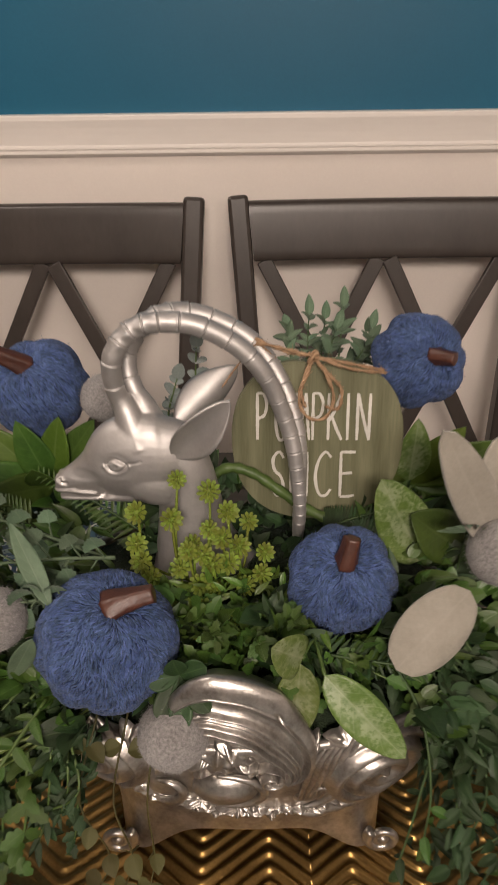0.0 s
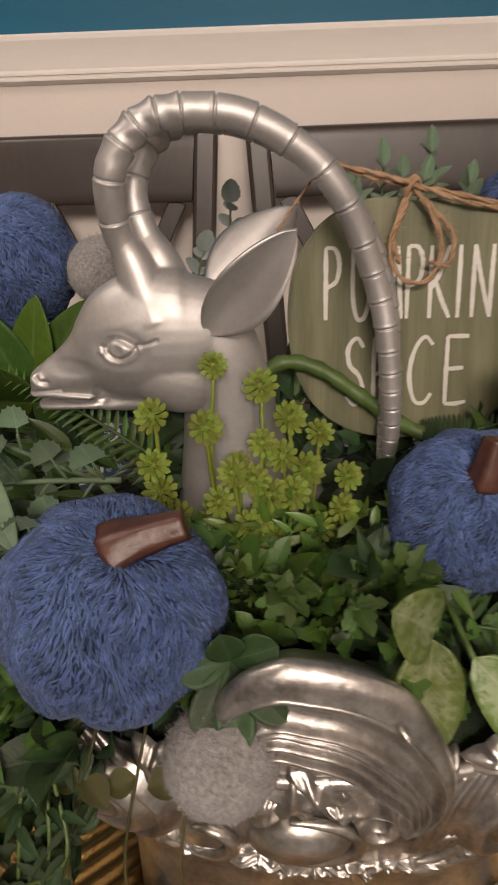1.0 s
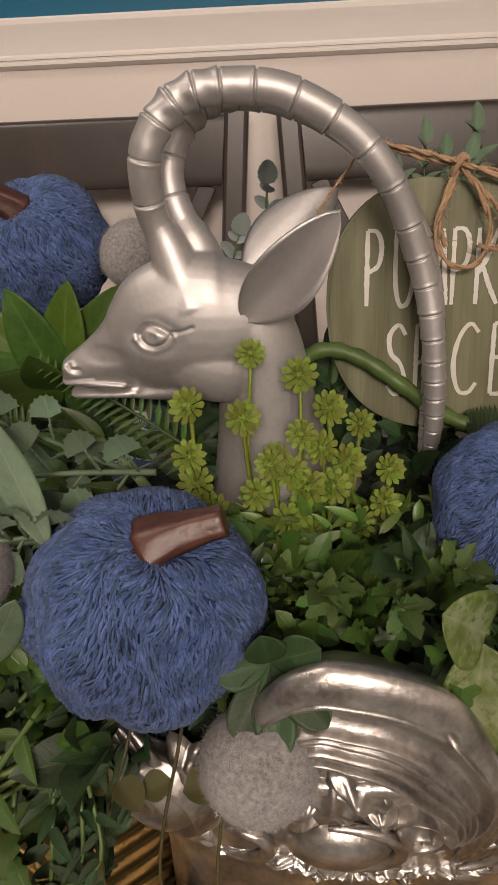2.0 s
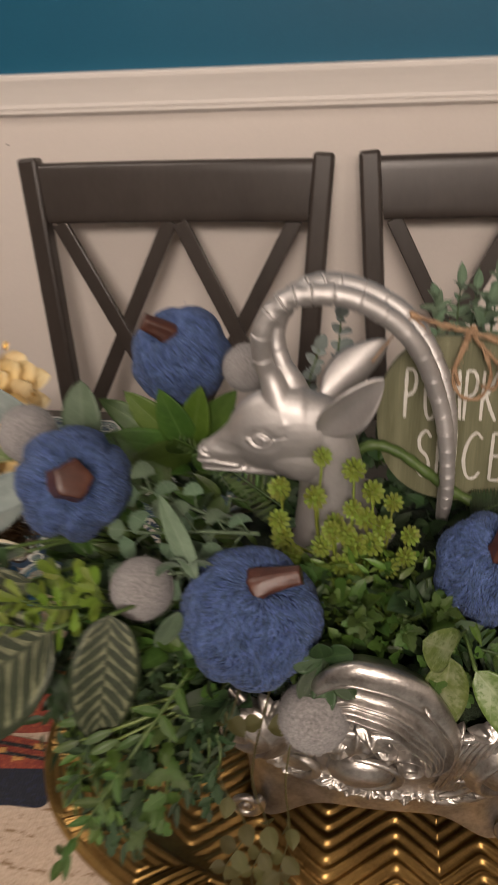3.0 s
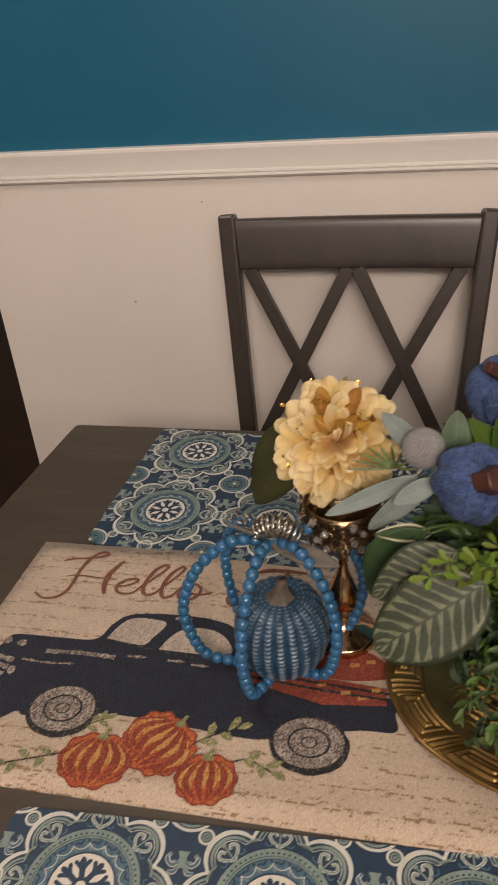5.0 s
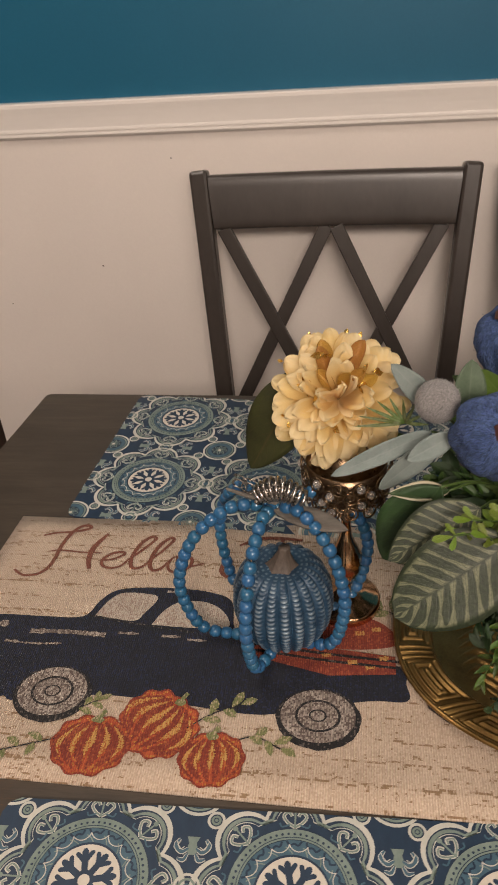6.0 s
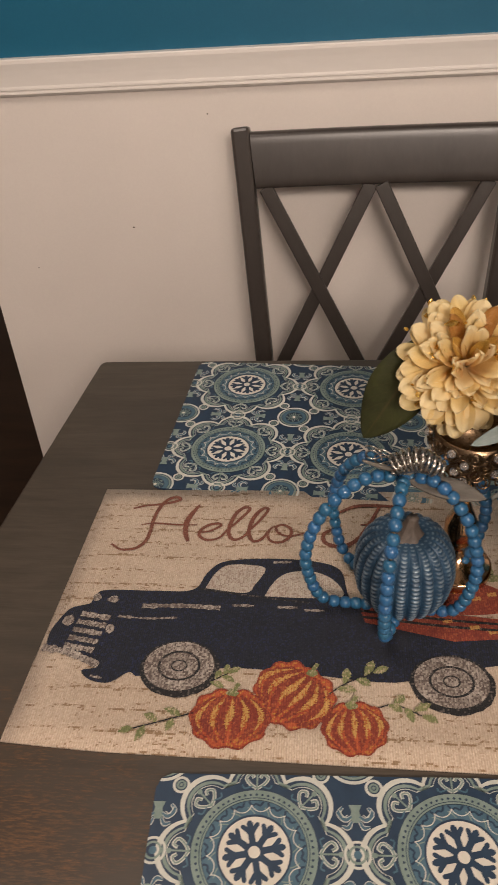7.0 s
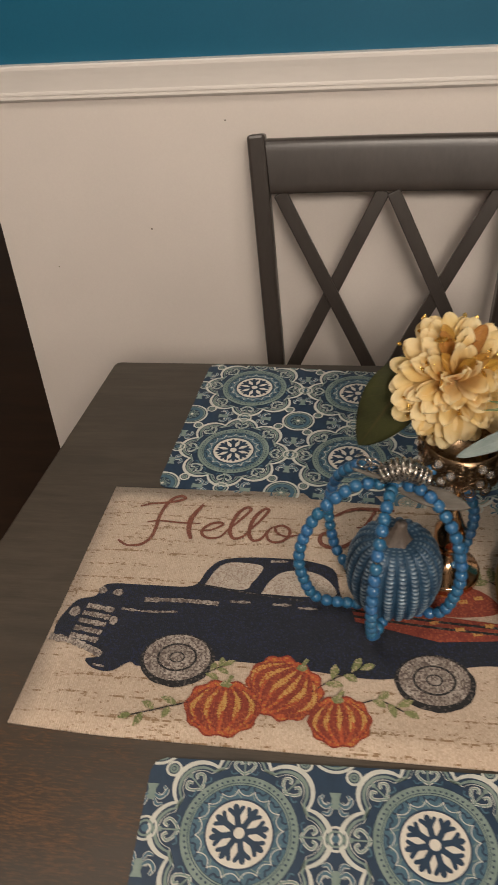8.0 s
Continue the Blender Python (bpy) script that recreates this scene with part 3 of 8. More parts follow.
def calathea():
    """Pale ground between fine dark veins, long dark blotches in each cell, dark margin and midrib."""
    m, nt, b = nodes_of("striped_calathea_leaf")
    uv = nt.nodes.new("ShaderNodeTexCoord")
    sep = nt.nodes.new("ShaderNodeSeparateXYZ")
    nt.links.new(uv.outputs["UV"], sep.inputs[0])
    u, v = sep.outputs[0], sep.outputs[1]
    off = math_node(nt, "SUBTRACT", u, 0.5)
    side = math_node(nt, "MULTIPLY", math_node(nt, "ABSOLUTE", off), 2.0)
    vec = coords(nt)
    n1, n2 = noise_tex(nt, vec, 110, 3), noise_tex(nt, vec, 420, 4)
    wob = math_node(nt, "MULTIPLY", math_node(nt, "SUBTRACT", n1, 0.5), 0.035)
    # the two halves run half a cell apart
    half = math_node(nt, "MULTIPLY", math_node(nt, "GREATER_THAN", off, 0.0), 0.5)
    run = math_node(nt, "ADD", math_node(nt, "SUBTRACT", v, math_node(nt, "MULTIPLY", side, 0.20)), wob)
    cell = math_node(nt, "ADD", math_node(nt, "MULTIPLY", run, 10.0), half)
    near = math_node(nt, "ABSOLUTE", math_node(nt, "SUBTRACT", math_node(nt, "FRACT", cell), 0.5))
    whole = math_node(nt, "FLOOR", cell)
    pick = math_node(nt, "FRACT", math_node(nt, "MULTIPLY", whole, 0.618))
    reach = math_node(nt, "ADD", math_node(nt, "MULTIPLY", pick, 0.30), 0.44)
    along = math_node(nt, "ABSOLUTE", math_node(nt, "SUBTRACT", side, math_node(nt, "ADD", math_node(nt, "MULTIPLY", pick, 0.25), 0.36)))
    wide = math_node(nt, "MULTIPLY", math_node(nt, "POWER", math_node(nt, "SUBTRACT", 1.0, math_node(nt, "DIVIDE", along, reach), True), 0.40), 0.47)
    wide = math_node(nt, "ADD", wide, math_node(nt, "MULTIPLY", math_node(nt, "SUBTRACT", n2, 0.5), 0.10))
    blot = math_node(nt, "MULTIPLY", math_node(nt, "SUBTRACT", wide, near), 14.0, True)
    fine = math_node(nt, "ABSOLUTE", math_node(nt, "SINE", math_node(nt, "MULTIPLY", cell, math.pi * 3)))
    lines = math_node(nt, "SUBTRACT", 0.75, math_node(nt, "MULTIPLY", fine, 2.4), True)
    rim = math_node(nt, "MULTIPLY", math_node(nt, "SUBTRACT", math_node(nt, "ADD", side, math_node(nt, "MULTIPLY", wob, 2.0)), 0.84), 14.0, True)
    rib = math_node(nt, "SUBTRACT", 1.0, math_node(nt, "MULTIPLY", side, 16.0), True)
    dark = math_node(nt, "MAXIMUM", math_node(nt, "MAXIMUM", blot, lines), math_node(nt, "MAXIMUM", rim, rib))
    pale = ramp(nt, n2, [(0.3, (0.100, 0.110, 0.058)), (0.7, (0.175, 0.182, 0.105))])
    deep = ramp(nt, n2, [(0.3, (0.010, 0.017, 0.008)), (0.7, (0.022, 0.034, 0.014))])
    nt.links.new(mix_color(nt, math_node(nt, "MULTIPLY", dark, 0.94), pale, deep), b.inputs["Base Color"])
    b.inputs["Roughness"].default_value = 0.5
    bump(nt, b, math_node(nt, "ADD", math_node(nt, "MULTIPLY", lines, -0.5), n2), 0.4, 0.0007)
    return m


LEAF_STRIPED = calathea()
LEAF_EDGED = leaf_material("cream_edged_leaf", (0.016, 0.036, 0.011), (0.036, 0.068, 0.022), (0.064, 0.096, 0.040), 8, 0.4, 0.4, edge=(0.480, 0.440, 0.304))
LEAF_BROWN = leaf_material("brown_green_leaf", (0.021, 0.024, 0.006), (0.044, 0.050, 0.013), (0.071, 0.054, 0.018), 10, 0.6, 0.5)
LEAF_OLIVE = leaf_material("thin_olive_leaf", (0.070, 0.070, 0.024), (0.130, 0.122, 0.050), (0.170, 0.150, 0.075), 6, 0.4, 0.5)
LEAF_LIME = leaf_material("lime_floret", (0.109, 0.156, 0.013), (0.196, 0.246, 0.032), (0.217, 0.260, 0.058), 3, 0.2, 0.5)
STALK = surface("green_stalk", (0.042, 0.077, 0.014), (0.084, 0.133, 0.032), 0.5, big=60, fine=400, relief=0.3, dist=0.0005)
STALK_LIGHT = surface("light_green_stalk", (0.085, 0.125, 0.022), (0.140, 0.190, 0.050), 0.45, big=60, fine=400, relief=0.3, dist=0.0005)
STALK_GREY = surface("dusty_green_stalk", (0.050, 0.080, 0.040), (0.095, 0.135, 0.075), 0.7, big=60, fine=400, relief=0.4, dist=0.0005)
STALK_DARK = surface("dark_green_stalk", (0.020, 0.045, 0.012), (0.055, 0.095, 0.028), 0.6, big=60, fine=400, relief=0.5, dist=0.0007)
let_light_through(LEAF_OLIVE, 0.45, (0.30, 0.28, 0.11))
MOSS = surface("dark_moss_foam", (0.006, 0.014, 0.005), (0.020, 0.036, 0.012), 0.95, big=60, fine=400, relief=1.0, dist=0.004)


def crystal():
    m, nt, b = nodes_of("clear_crystal")
    b.inputs["Base Color"].default_value = (0.93, 0.88, 0.82, 1)
    b.inputs["Transmission Weight"].default_value = 0.85
    b.inputs["Roughness"].default_value = 0.06
    b.inputs["IOR"].default_value = 1.5
    bump(nt, b, noise_tex(nt, coords(nt), 300, 2), 0.15, 0.001)
    return m


CRYSTAL = crystal()


def rubbed_resin():
    """Blue glaze worn to a silvery sheen on the rope-like ridges of the ribs."""
    m, nt, b = nodes_of("blue_resin_rubbed_silver")
    uv = nt.nodes.new("ShaderNodeTexCoord")
    sep = nt.nodes.new("ShaderNodeSeparateXYZ")
    nt.links.new(uv.outputs["UV"], sep.inputs[0])
    rope = math_node(nt, "SINE", math_node(nt, "MULTIPLY", math_node(nt, "SUBTRACT", 0.5, sep.outputs[1]), math.pi * 0.99 * 62))
    lobe = math_node(nt, "ABSOLUTE", math_node(nt, "COSINE", math_node(nt, "MULTIPLY", sep.outputs[0], math.pi * 22)))
    n1 = noise_tex(nt, coords(nt), 90, 4)
    n2 = noise_tex(nt, coords(nt), 500, 4)
    f = math_node(nt, "MULTIPLY", math_node(nt, "MULTIPLY", math_node(nt, "ADD", rope, 0.25), math_node(nt, "MULTIPLY", math_node(nt, "SUBTRACT", lobe, 0.55), 2.6, True), True), math_node(nt, "MULTIPLY", math_node(nt, "SUBTRACT", n1, 0.30), 2.2, True))
    base = ramp(nt, n1, [(0.3, (0.011, 0.038, 0.076)), (0.7, (0.027, 0.070, 0.122))])
    nt.links.new(mix_color(nt, math_node(nt, "MULTIPLY", f, 0.8), base, (0.36, 0.43, 0.47)), b.inputs["Base Color"])
    nt.links.new(math_node(nt, "ADD", math_node(nt, "MULTIPLY", n2, 0.2), 0.36), b.inputs["Roughness"])
    nt.links.new(math_node(nt, "MULTIPLY", f, 0.5), b.inputs["Metallic"])
    bump(nt, b, n2, 0.2, 0.0006)
    return m


RESIN_BLUE = rubbed_resin()

# ---- the room ----
WALL_Y, WALL_END, CEIL = 1.325, -1.122, 2.50
ROOM_E, ROOM_W, ROOM_S, HALL_N = 2.3, -3.4, -3.3, 5.2
RAIL_Z = 1.112


def shell(name, boxes, mat, label):
    ob = make(name, join([box_geo(*b) for b in boxes]), mat, smooth=False)
    return tagged(ob, label, "wall" if "wall" in name else name, kind="structure")


shell("floor", [(ROOM_W, ROOM_E, ROOM_S, HALL_N, -0.06, -0.004)], FLOOR, "dark stained hardwood floor under table and hallway")
wall_north = shell("wall_north", [(WALL_END, ROOM_E, WALL_Y, WALL_Y + 0.12, 0, RAIL_Z - 0.03)], WHITE_WALL, "white painted lower wall below chair rail moulding")
make("upper_wall", box_geo(WALL_END, ROOM_E, WALL_Y, WALL_Y + 0.12, RAIL_Z - 0.03, CEIL), BLUE_WALL, wall_north, "deep teal painted upper wall", smooth=False)
shell("wall_east", [(ROOM_E, ROOM_E + 0.12, ROOM_S, WALL_Y + 0.12, 0, CEIL)], WHITE_WALL, "plain pale painted side wall of the dining room")
shell("wall_west", [(ROOM_W - 0.12, ROOM_W, ROOM_S, HALL_N, 0, CEIL)], WHITE_WALL, "plain pale painted wall across the hallway")
shell("wall_south", [(ROOM_W, ROOM_E, ROOM_S - 0.12, ROOM_S, 0, CEIL)], WHITE_WALL, "plain pale painted wall behind the dining table")
shell("wall_hall_east", [(WALL_END, WALL_END + 0.12, WALL_Y + 0.12, HALL_N, 0, CEIL)], WHITE_WALL, "plain wall along the dark hallway")
shell("wall_hall_end", [(ROOM_W, WALL_END + 0.12, HALL_N, HALL_N + 0.12, 0, CEIL)], WHITE_WALL, "plain wall closing the dark hallway")
shell("ceiling", [(ROOM_W - 0.12, ROOM_E + 0.12, ROOM_S - 0.12, HALL_N + 0.12, CEIL, CEIL + 0.1)], CEILING, "plain white painted flat ceiling over the room")

# moulding swept along the wall: ledge, cove, bead and foot
MOULD = [(0, 0), (0.0200, 0), (0.0215, -0.002), (0.0215, -0.008), (0.0205, -0.012), (0.0185, -0.020), (0.0165, -0.030), (0.0150, -0.040), (0.0142, -0.047), (0.0148, -0.050), (0.0148, -0.0535),
         (0.0122, -0.0545), (0.0122, -0.0565), (0.0130, -0.0575), (0.0130, -0.0610), (0.0105, -0.0625), (0.0060, -0.0660), (0, -0.0680)]


def moulding(x0, x1):
    n = len(MOULD)
    v = [(x, WALL_Y - d, RAIL_Z + z) for x in (x0, x1) for d, z in MOULD]
    f = [(j, j + 1, n + j + 1, n + j) for j in range(n - 1)] + [tuple(range(n))[::-1], tuple(range(n, 2 * n))]
    return (np.array(v), f, np.zeros((2 * n, 2)))


rail = make("trim_chair_rail", moulding(WALL_END, ROOM_E), TRIM, smooth=False)
tagged(rail, "white painted moulded chair rail between teal and white", "chair rail", kind="structure")
base = make("baseboard", box_geo(WALL_END, ROOM_E, WALL_Y - 0.014, WALL_Y, 0, 0.10), TRIM, smooth=False)
tagged(base, "white painted baseboard along the lower wall", "baseboard", kind="structure")

# two small scuffs on the painted wall
for x, z, r in ((-0.785, 0.785, 0.0022), (-1.01, 0.70, 0.0016), (-0.61, 1.0, 0.0018)):
    g = ball(r, 8, 6, 0.7)
    make("scuff", moved(g, pose(x, WALL_Y - 0.0003, z)), surface("scuff_mark", (0.10, 0.08, 0.06), (0.2, 0.15, 0.12), 0.9) if "scuff_mark" not in bpy.data.materials else bpy.data.materials["scuff_mark"], wall_north)

# ---- the table ----
TOP = 0.75
TX0, TX1, TY0, TY1 = -0.760, 0.88, -0.125, 0.839
table = thing("dining_table", "dark espresso wooden dining table with worn front corner", "table")


def table_top():
    bm = bmesh.new()
    pts = [(TX0 - 0.055, TY0), (TX1, TY0), (TX1, TY1), (TX0 + 0.021, TY1)]
    low = [bm.verts.new((x, y, TOP - 0.030)) for x, y in pts]
    high = [bm.verts.new((x, y, TOP)) for x, y in pts]
    bm.faces.new(low[::-1])
    bm.faces.new(high)
    for i in range(4):
        j = (i + 1) % 4
        bm.faces.new((low[i], low[j], high[j], high[i]))
    upright = [e for e in bm.edges if abs(e.verts[0].co.z - e.verts[1].co.z) > 0.01]
    bmesh.ops.bevel(bm, geom=upright, offset=0.010, segments=4, affect="EDGES", profile=0.5)
    rim = [e for e in bm.edges if all(abs(v.co.z - TOP) < 1e-6 for v in e.verts)]
    bmesh.ops.bevel(bm, geom=rim, offset=0.004, segments=3, affect="EDGES", profile=0.5)
    return bm


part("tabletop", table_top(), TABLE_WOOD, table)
for y in (TY0 + 0.06, TY1 - 0.08):
    part("apron", bevel_box(TX0 + 0.10, TX1 - 0.10, y, y + 0.02, TOP - 0.11, TOP - 0.030), TABLE_WOOD, table)
for x in (TX0 + 0.05, TX1 - 0.12):
    part("apron", bevel_box(x + 0.02, x + 0.04, TY0 + 0.08, TY1 - 0.08, TOP - 0.11, TOP - 0.030), TABLE_WOOD, table)
    for y in (TY0 + 0.05, TY1 - 0.12):
        part("leg", bevel_box(x, x + 0.07, y, y + 0.07, 0.0, TOP - 0.030, 0.006), TABLE_WOOD, table)


# ---- the chairs ----
def chair_back(z):
    """Depth of the leaning back at a height."""
    return 0.0 + (z - 0.45) * 0.205


def build_chair():
    """Origin on the floor under the middle of the back's foot; the sitter faces -y."""
    ch = thing("dining_chair", "espresso wooden dining chair with double crossed-slat back, against the wall", "chair", "chairs along the wall")
    for s in (-1, 1):
        path = [(s * 0.205, -0.02, 0.0), (s * 0.210, 0.0, 0.45), (s * 0.2475, chair_back(0.992), 0.992)]
        for a, b in zip(path, path[1:]):
            if a[2] == 0.0:
                part("leg", beam(a, b, 0.036, 0.040, (1, 0, 0)), CHAIR_WOOD, ch)
            else:
                part("back_post", beam(a, b, 0.034, 0.036, (1, 0, 0), 0.006), CHAIR_WOOD, ch)
        part("leg", beam((s * 0.20, -0.40, 0.0), (s * 0.20, -0.40, 0.43), 0.038, 0.038, (1, 0, 0)), CHAIR_WOOD, ch)

    # bowed top rail
    def rail_fn(u, v):
        x = (u - 0.5) * 2 * 0.226
        ang = v * 2 * math.pi
        hz, hy = 0.047, 0.0115
        cz = np.sign(np.cos(ang)) * np.abs(np.cos(ang)) ** 0.35 * hz
        cy = np.sign(np.sin(ang)) * np.abs(np.sin(ang)) ** 0.35 * hy
        z = 0.9365 + cz
        return np.stack([x * (1 + (cz / hz) * 0.02), (z - 0.45) * 0.205 + cy + 0.006 * (1 - (2 * u - 1) ** 2) - 0.002, z], 1)
    rail_g = grid_geo(20, 29, rail_fn)
    make("top_rail", rail_g, CHAIR_WOOD, ch)
    part("lower_rail", beam((-0.205, chair_back(0.52), 0.52), (0.205, chair_back(0.52), 0.52), 0.030, 0.020, (0, 0, 1)), CHAIR_WOOD, ch)
    for mid in (-0.103, 0.099):
        for s in (-1, 1):
            a = (mid + s * 0.089, chair_back(0.53) - 0.003 * s, 0.53)
            b = (mid - s * (0.092 if s * mid > 0 else 0.102), chair_back(0.890) - 0.003 * s, 0.890)
            part("back_slat", beam(a, b, 0.026, 0.012, (1, 0, 0), 0.002), CHAIR_WOOD, ch)
    part("seat", bevel_box(-0.225, 0.225, -0.43, 0.01, 0.43, 0.465, 0.010, 3), CHAIR_WOOD, ch)
    return ch


chair_one = build_chair()
chair_one.matrix_world = pose(-0.2935, 1.140, 0, 0, 0, 0)
bpy.context.view_layer.update()
chair_two = copy_thing(chair_one, pose(0.274, 1.153, 0, 0, 0, 1.0))
tagged(chair_two, "espresso wooden dining chair with glossy top rail and crossed slats")

# ---- the runner ----
RUN_Z = TOP + 0.0025


def runner_sheet():
    def fn(u, v):
        x = -0.667 + u * 1.45
        y = 0.181 + v * (0.525 - 0.181)
        x = x + v * 0.014 * np.clip((0.10 - u) / 0.10, 0, 1)
        y = y + 0.004 * np.clip((0.06 - u) / 0.06, 0, 1) * (1 - v) - 0.005 * np.sin(u * 3.0) * (1 - v)
        z = RUN_Z + 0.0003 * np.sin(u * 40 + v * 9)
        return np.stack([x, y, z], 1)
    top = grid_geo(60, 14, fn)
    low = grid_geo(60, 14, lambda u, v: fn(u, v) * V(1, 1, 0) + V(0, 0, TOP + 0.0002))
    n = 14
    faces = list(top[1]) + [tuple(i + 60 * n for i in f[::-1]) for f in low[1]]
    k = 60 * n
    for i in range(59):
        for j in (0, n - 1):
            a, b = i * n + j, (i + 1) * n + j
            faces.append((b, a, a + k, b + k) if j == 0 else (a, b, b + k, a + k))
    for j in range(n - 1):
        for i in (0, 59):
            a, b = i * n + j, i * n + j + 1
            faces.append((a, b, b + k, a + k) if i == 0 else (b, a, a + k, b + k))
    return (np.vstack([top[0], low[0]]), faces, np.vstack([top[2], low[2]]))


runner = make("table_runner", runner_sheet(), RUNNER, label="cream woven table runner printed with truck and pumpkins")
tagged(runner, "cream woven table runner printed with navy truck and pumpkins", "table runner")


def flat(points, z):
    v = np.array([(x, y, z) for x, y in points])
    return (v, [tuple(range(len(v)))], v[:, :2].copy())


def oval(cx, cy, rx, ry, z, n=40, rough=0.0, seed=1):
    rng = random.Random(seed)
    return flat([(cx + rx * math.cos(a) * (1 + rng.uniform(-rough, rough)), cy + ry * math.sin(a) * (1 + rng.uniform(-rough, rough)))
                 for a in np.linspace(0, 2 * math.pi, n, endpoint=False)], z)


def ring_geo(cx, cy, r0, r1, z, n=40, sq=1.0):
    a = np.linspace(0, 2 * math.pi, n, endpoint=False)
    v = np.array([(cx + r * math.cos(t), cy + r * sq * math.sin(t), z) for r in (r0, r1) for t in a])
    return (v, [(i, (i + 1) % n, n + (i + 1) % n, n + i) for i in range(n)], v[:, :2].copy())


def ribbon(points, width, z, n=None, taper=0.0, jitter=0.0, seed=3):
    """A flat stroke through points; width in metres, one or one a sample."""
    p = spline(points, n or 6 * len(points)) if len(points) > 2 else np.array([np.array(points[0]) + (np.array(points[1]) - np.array(points[0])) * t for t in np.linspace(0, 1, n or 8)])
    t = np.gradient(p, axis=0)
    t /= np.maximum(np.linalg.norm(t, axis=1), 1e-9)[:, None]
    nrm = np.stack([-t[:, 1], t[:, 0]], 1)
    s = np.linspace(0, 1, len(p))
    w = np.broadcast_to(np.asarray(width, dtype=float), (len(p),)) / 2 * (1 - taper * np.abs(2 * s - 1) ** 2)
    rng = np.random.RandomState(seed)
    w = w * (1 + jitter * rng.uniform(-1, 1, len(p)))
    v = np.vstack([p + nrm * w[:, None], p - nrm * w[:, None]])
    k = len(p)
    return (np.column_stack([v, np.tile(z + 0.00015 * s, 2)]), [(i, k + i, k + i + 1, i + 1) for i in range(k - 1)], v.copy())


Z1, Z2, Z3, Z4 = RUN_Z + 0.0007, RUN_Z + 0.0010, RUN_Z + 0.0013, RUN_Z + 0.0016


def smooth_outline(points, n=90):
    p = list(points) + [points[0]]
    return [tuple(q) for q in spline(p, n)[:-1]]


def truck():
    body = smooth_outline([(-0.657, 0.287), (-0.658, 0.303), (-0.654, 0.318), (-0.645, 0.335), (-0.627, 0.342), (-0.624, 0.353), (-0.613, 0.361), (-0.564, 0.3615), (-0.522, 0.364), (-0.510, 0.388), (-0.496, 0.404), (-0.467, 0.410),
                           (-0.430, 0.411), (-0.394, 0.408), (-0.368, 0.396), (-0.360, 0.360), (-0.345, 0.346), (-0.275, 0.326), (-0.196, 0.323), (-0.191, 0.303), (-0.191, 0.284), (-0.228, 0.281),
                           (-0.300, 0.263), (-0.333, 0.259), (-0.392, 0.264), (-0.440, 0.268), (-0.479, 0.268), (-0.530, 0.262), (-0.558, 0.256), (-0.568, 0.260), (-0.584, 0.248), (-0.603, 0.250), (-0.614, 0.260), (-0.601, 0.264), (-0.603, 0.273), (-0.646, 0.286)], 190)
    navy = [flat(body, Z1)]
    make("truck_print", join(navy), INK_NAVY, runner, "navy blue vintage truck print", smooth=False)
    for cx, cy in ((-0.521, 0.268), (-0.270, 0.261)):
        make("tyre_print", oval(cx + 0.0005, cy - 0.0015, 0.0378, 0.0318, Z2, rough=0.02, seed=5), INK_DARK, runner, smooth=False)
        make("wheel_print", join([ring_geo(cx, cy + 0.001, r0, r1, Z3, sq=0.82) for r0, r1 in ((0.0205, 0.0335), (0.0080, 0.0180), (0.0, 0.0064))]), INK_GREY, runner, "woven grey wheel", smooth=False)
    make("door_seam_print", ribbon([(-0.516, 0.366), (-0.466, 0.358), (-0.400, 0.350)], 0.0025, Z2), INK_DARK, runner, smooth=False)
    grey = []
    for k in range(5):
        x, y = -0.632 - 0.0017 * k, 0.328 - 0.0100 * k
        grey.append(ribbon([(x, y), (x + 0.014, y - 0.0022), (x + 0.031, y - 0.0052)], 0.0062, Z3, n=24, jitter=0.3, seed=k))
    grey += [ribbon([(-0.571, 0.340), (-0.531, 0.3415), (-0.490, 0.340)], 0.0058, Z3, n=30, jitter=0.3), ribbon([(-0.593, 0.326), (-0.563, 0.324), (-0.532, 0.326)], 0.0028, Z3, n=24, jitter=0.6),
             ribbon([(-0.478, 0.344), (-0.456, 0.344)], 0.003, Z3, jitter=0.5), ribbon([(-0.432, 0.343), (-0.412, 0.343)], 0.003, Z3, jitter=0.5),
             ribbon([(-0.405, 0.340), (-0.385, 0.340)], 0.0025, Z3, jitter=0.5), ribbon([(-0.440, 0.405), (-0.420, 0.406)], 0.003, Z3, jitter=0.4),
             oval(-0.603, 0.348, 0.0055, 0.0050, Z3, 14, 0.2, 2), oval(-0.621, 0.350, 0.0045, 0.0050, Z3, 14, 0.2, 6), oval(-0.643, 0.319, 0.0062, 0.0068, Z3, 14, 0.15, 4), oval(-0.598, 0.310, 0.0050, 0.0058, Z3, 14, 0.2, 8),
             ribbon([(-0.660, 0.285), (-0.630, 0.279), (-0.599, 0.266)], 0.0080, Z3, n=24, jitter=0.3), ribbon([(-0.604, 0.254), (-0.592, 0.252)], 0.0024, Z3, jitter=0.4)]
    for g in grey:
        make("chrome_print", g, INK_GREY, runner, smooth=False)
    glass = [flat(smooth_outline([(-0.509, 0.366), (-0.501, 0.387), (-0.490, 0.399), (-0.470, 0.401), (-0.448, 0.396), (-0.457, 0.373), (-0.467, 0.361)], 40), Z3),
             flat(smooth_outline([(-0.446, 0.357), (-0.438, 0.376), (-0.424, 0.390), (-0.398, 0.393), (-0.376, 0.382), (-0.366, 0.360), (-0.400, 0.356)], 40), Z3)]
    for g in glass:
        make("window_print", g, INK_CREAM, runner, "cream truck window", smooth=False)
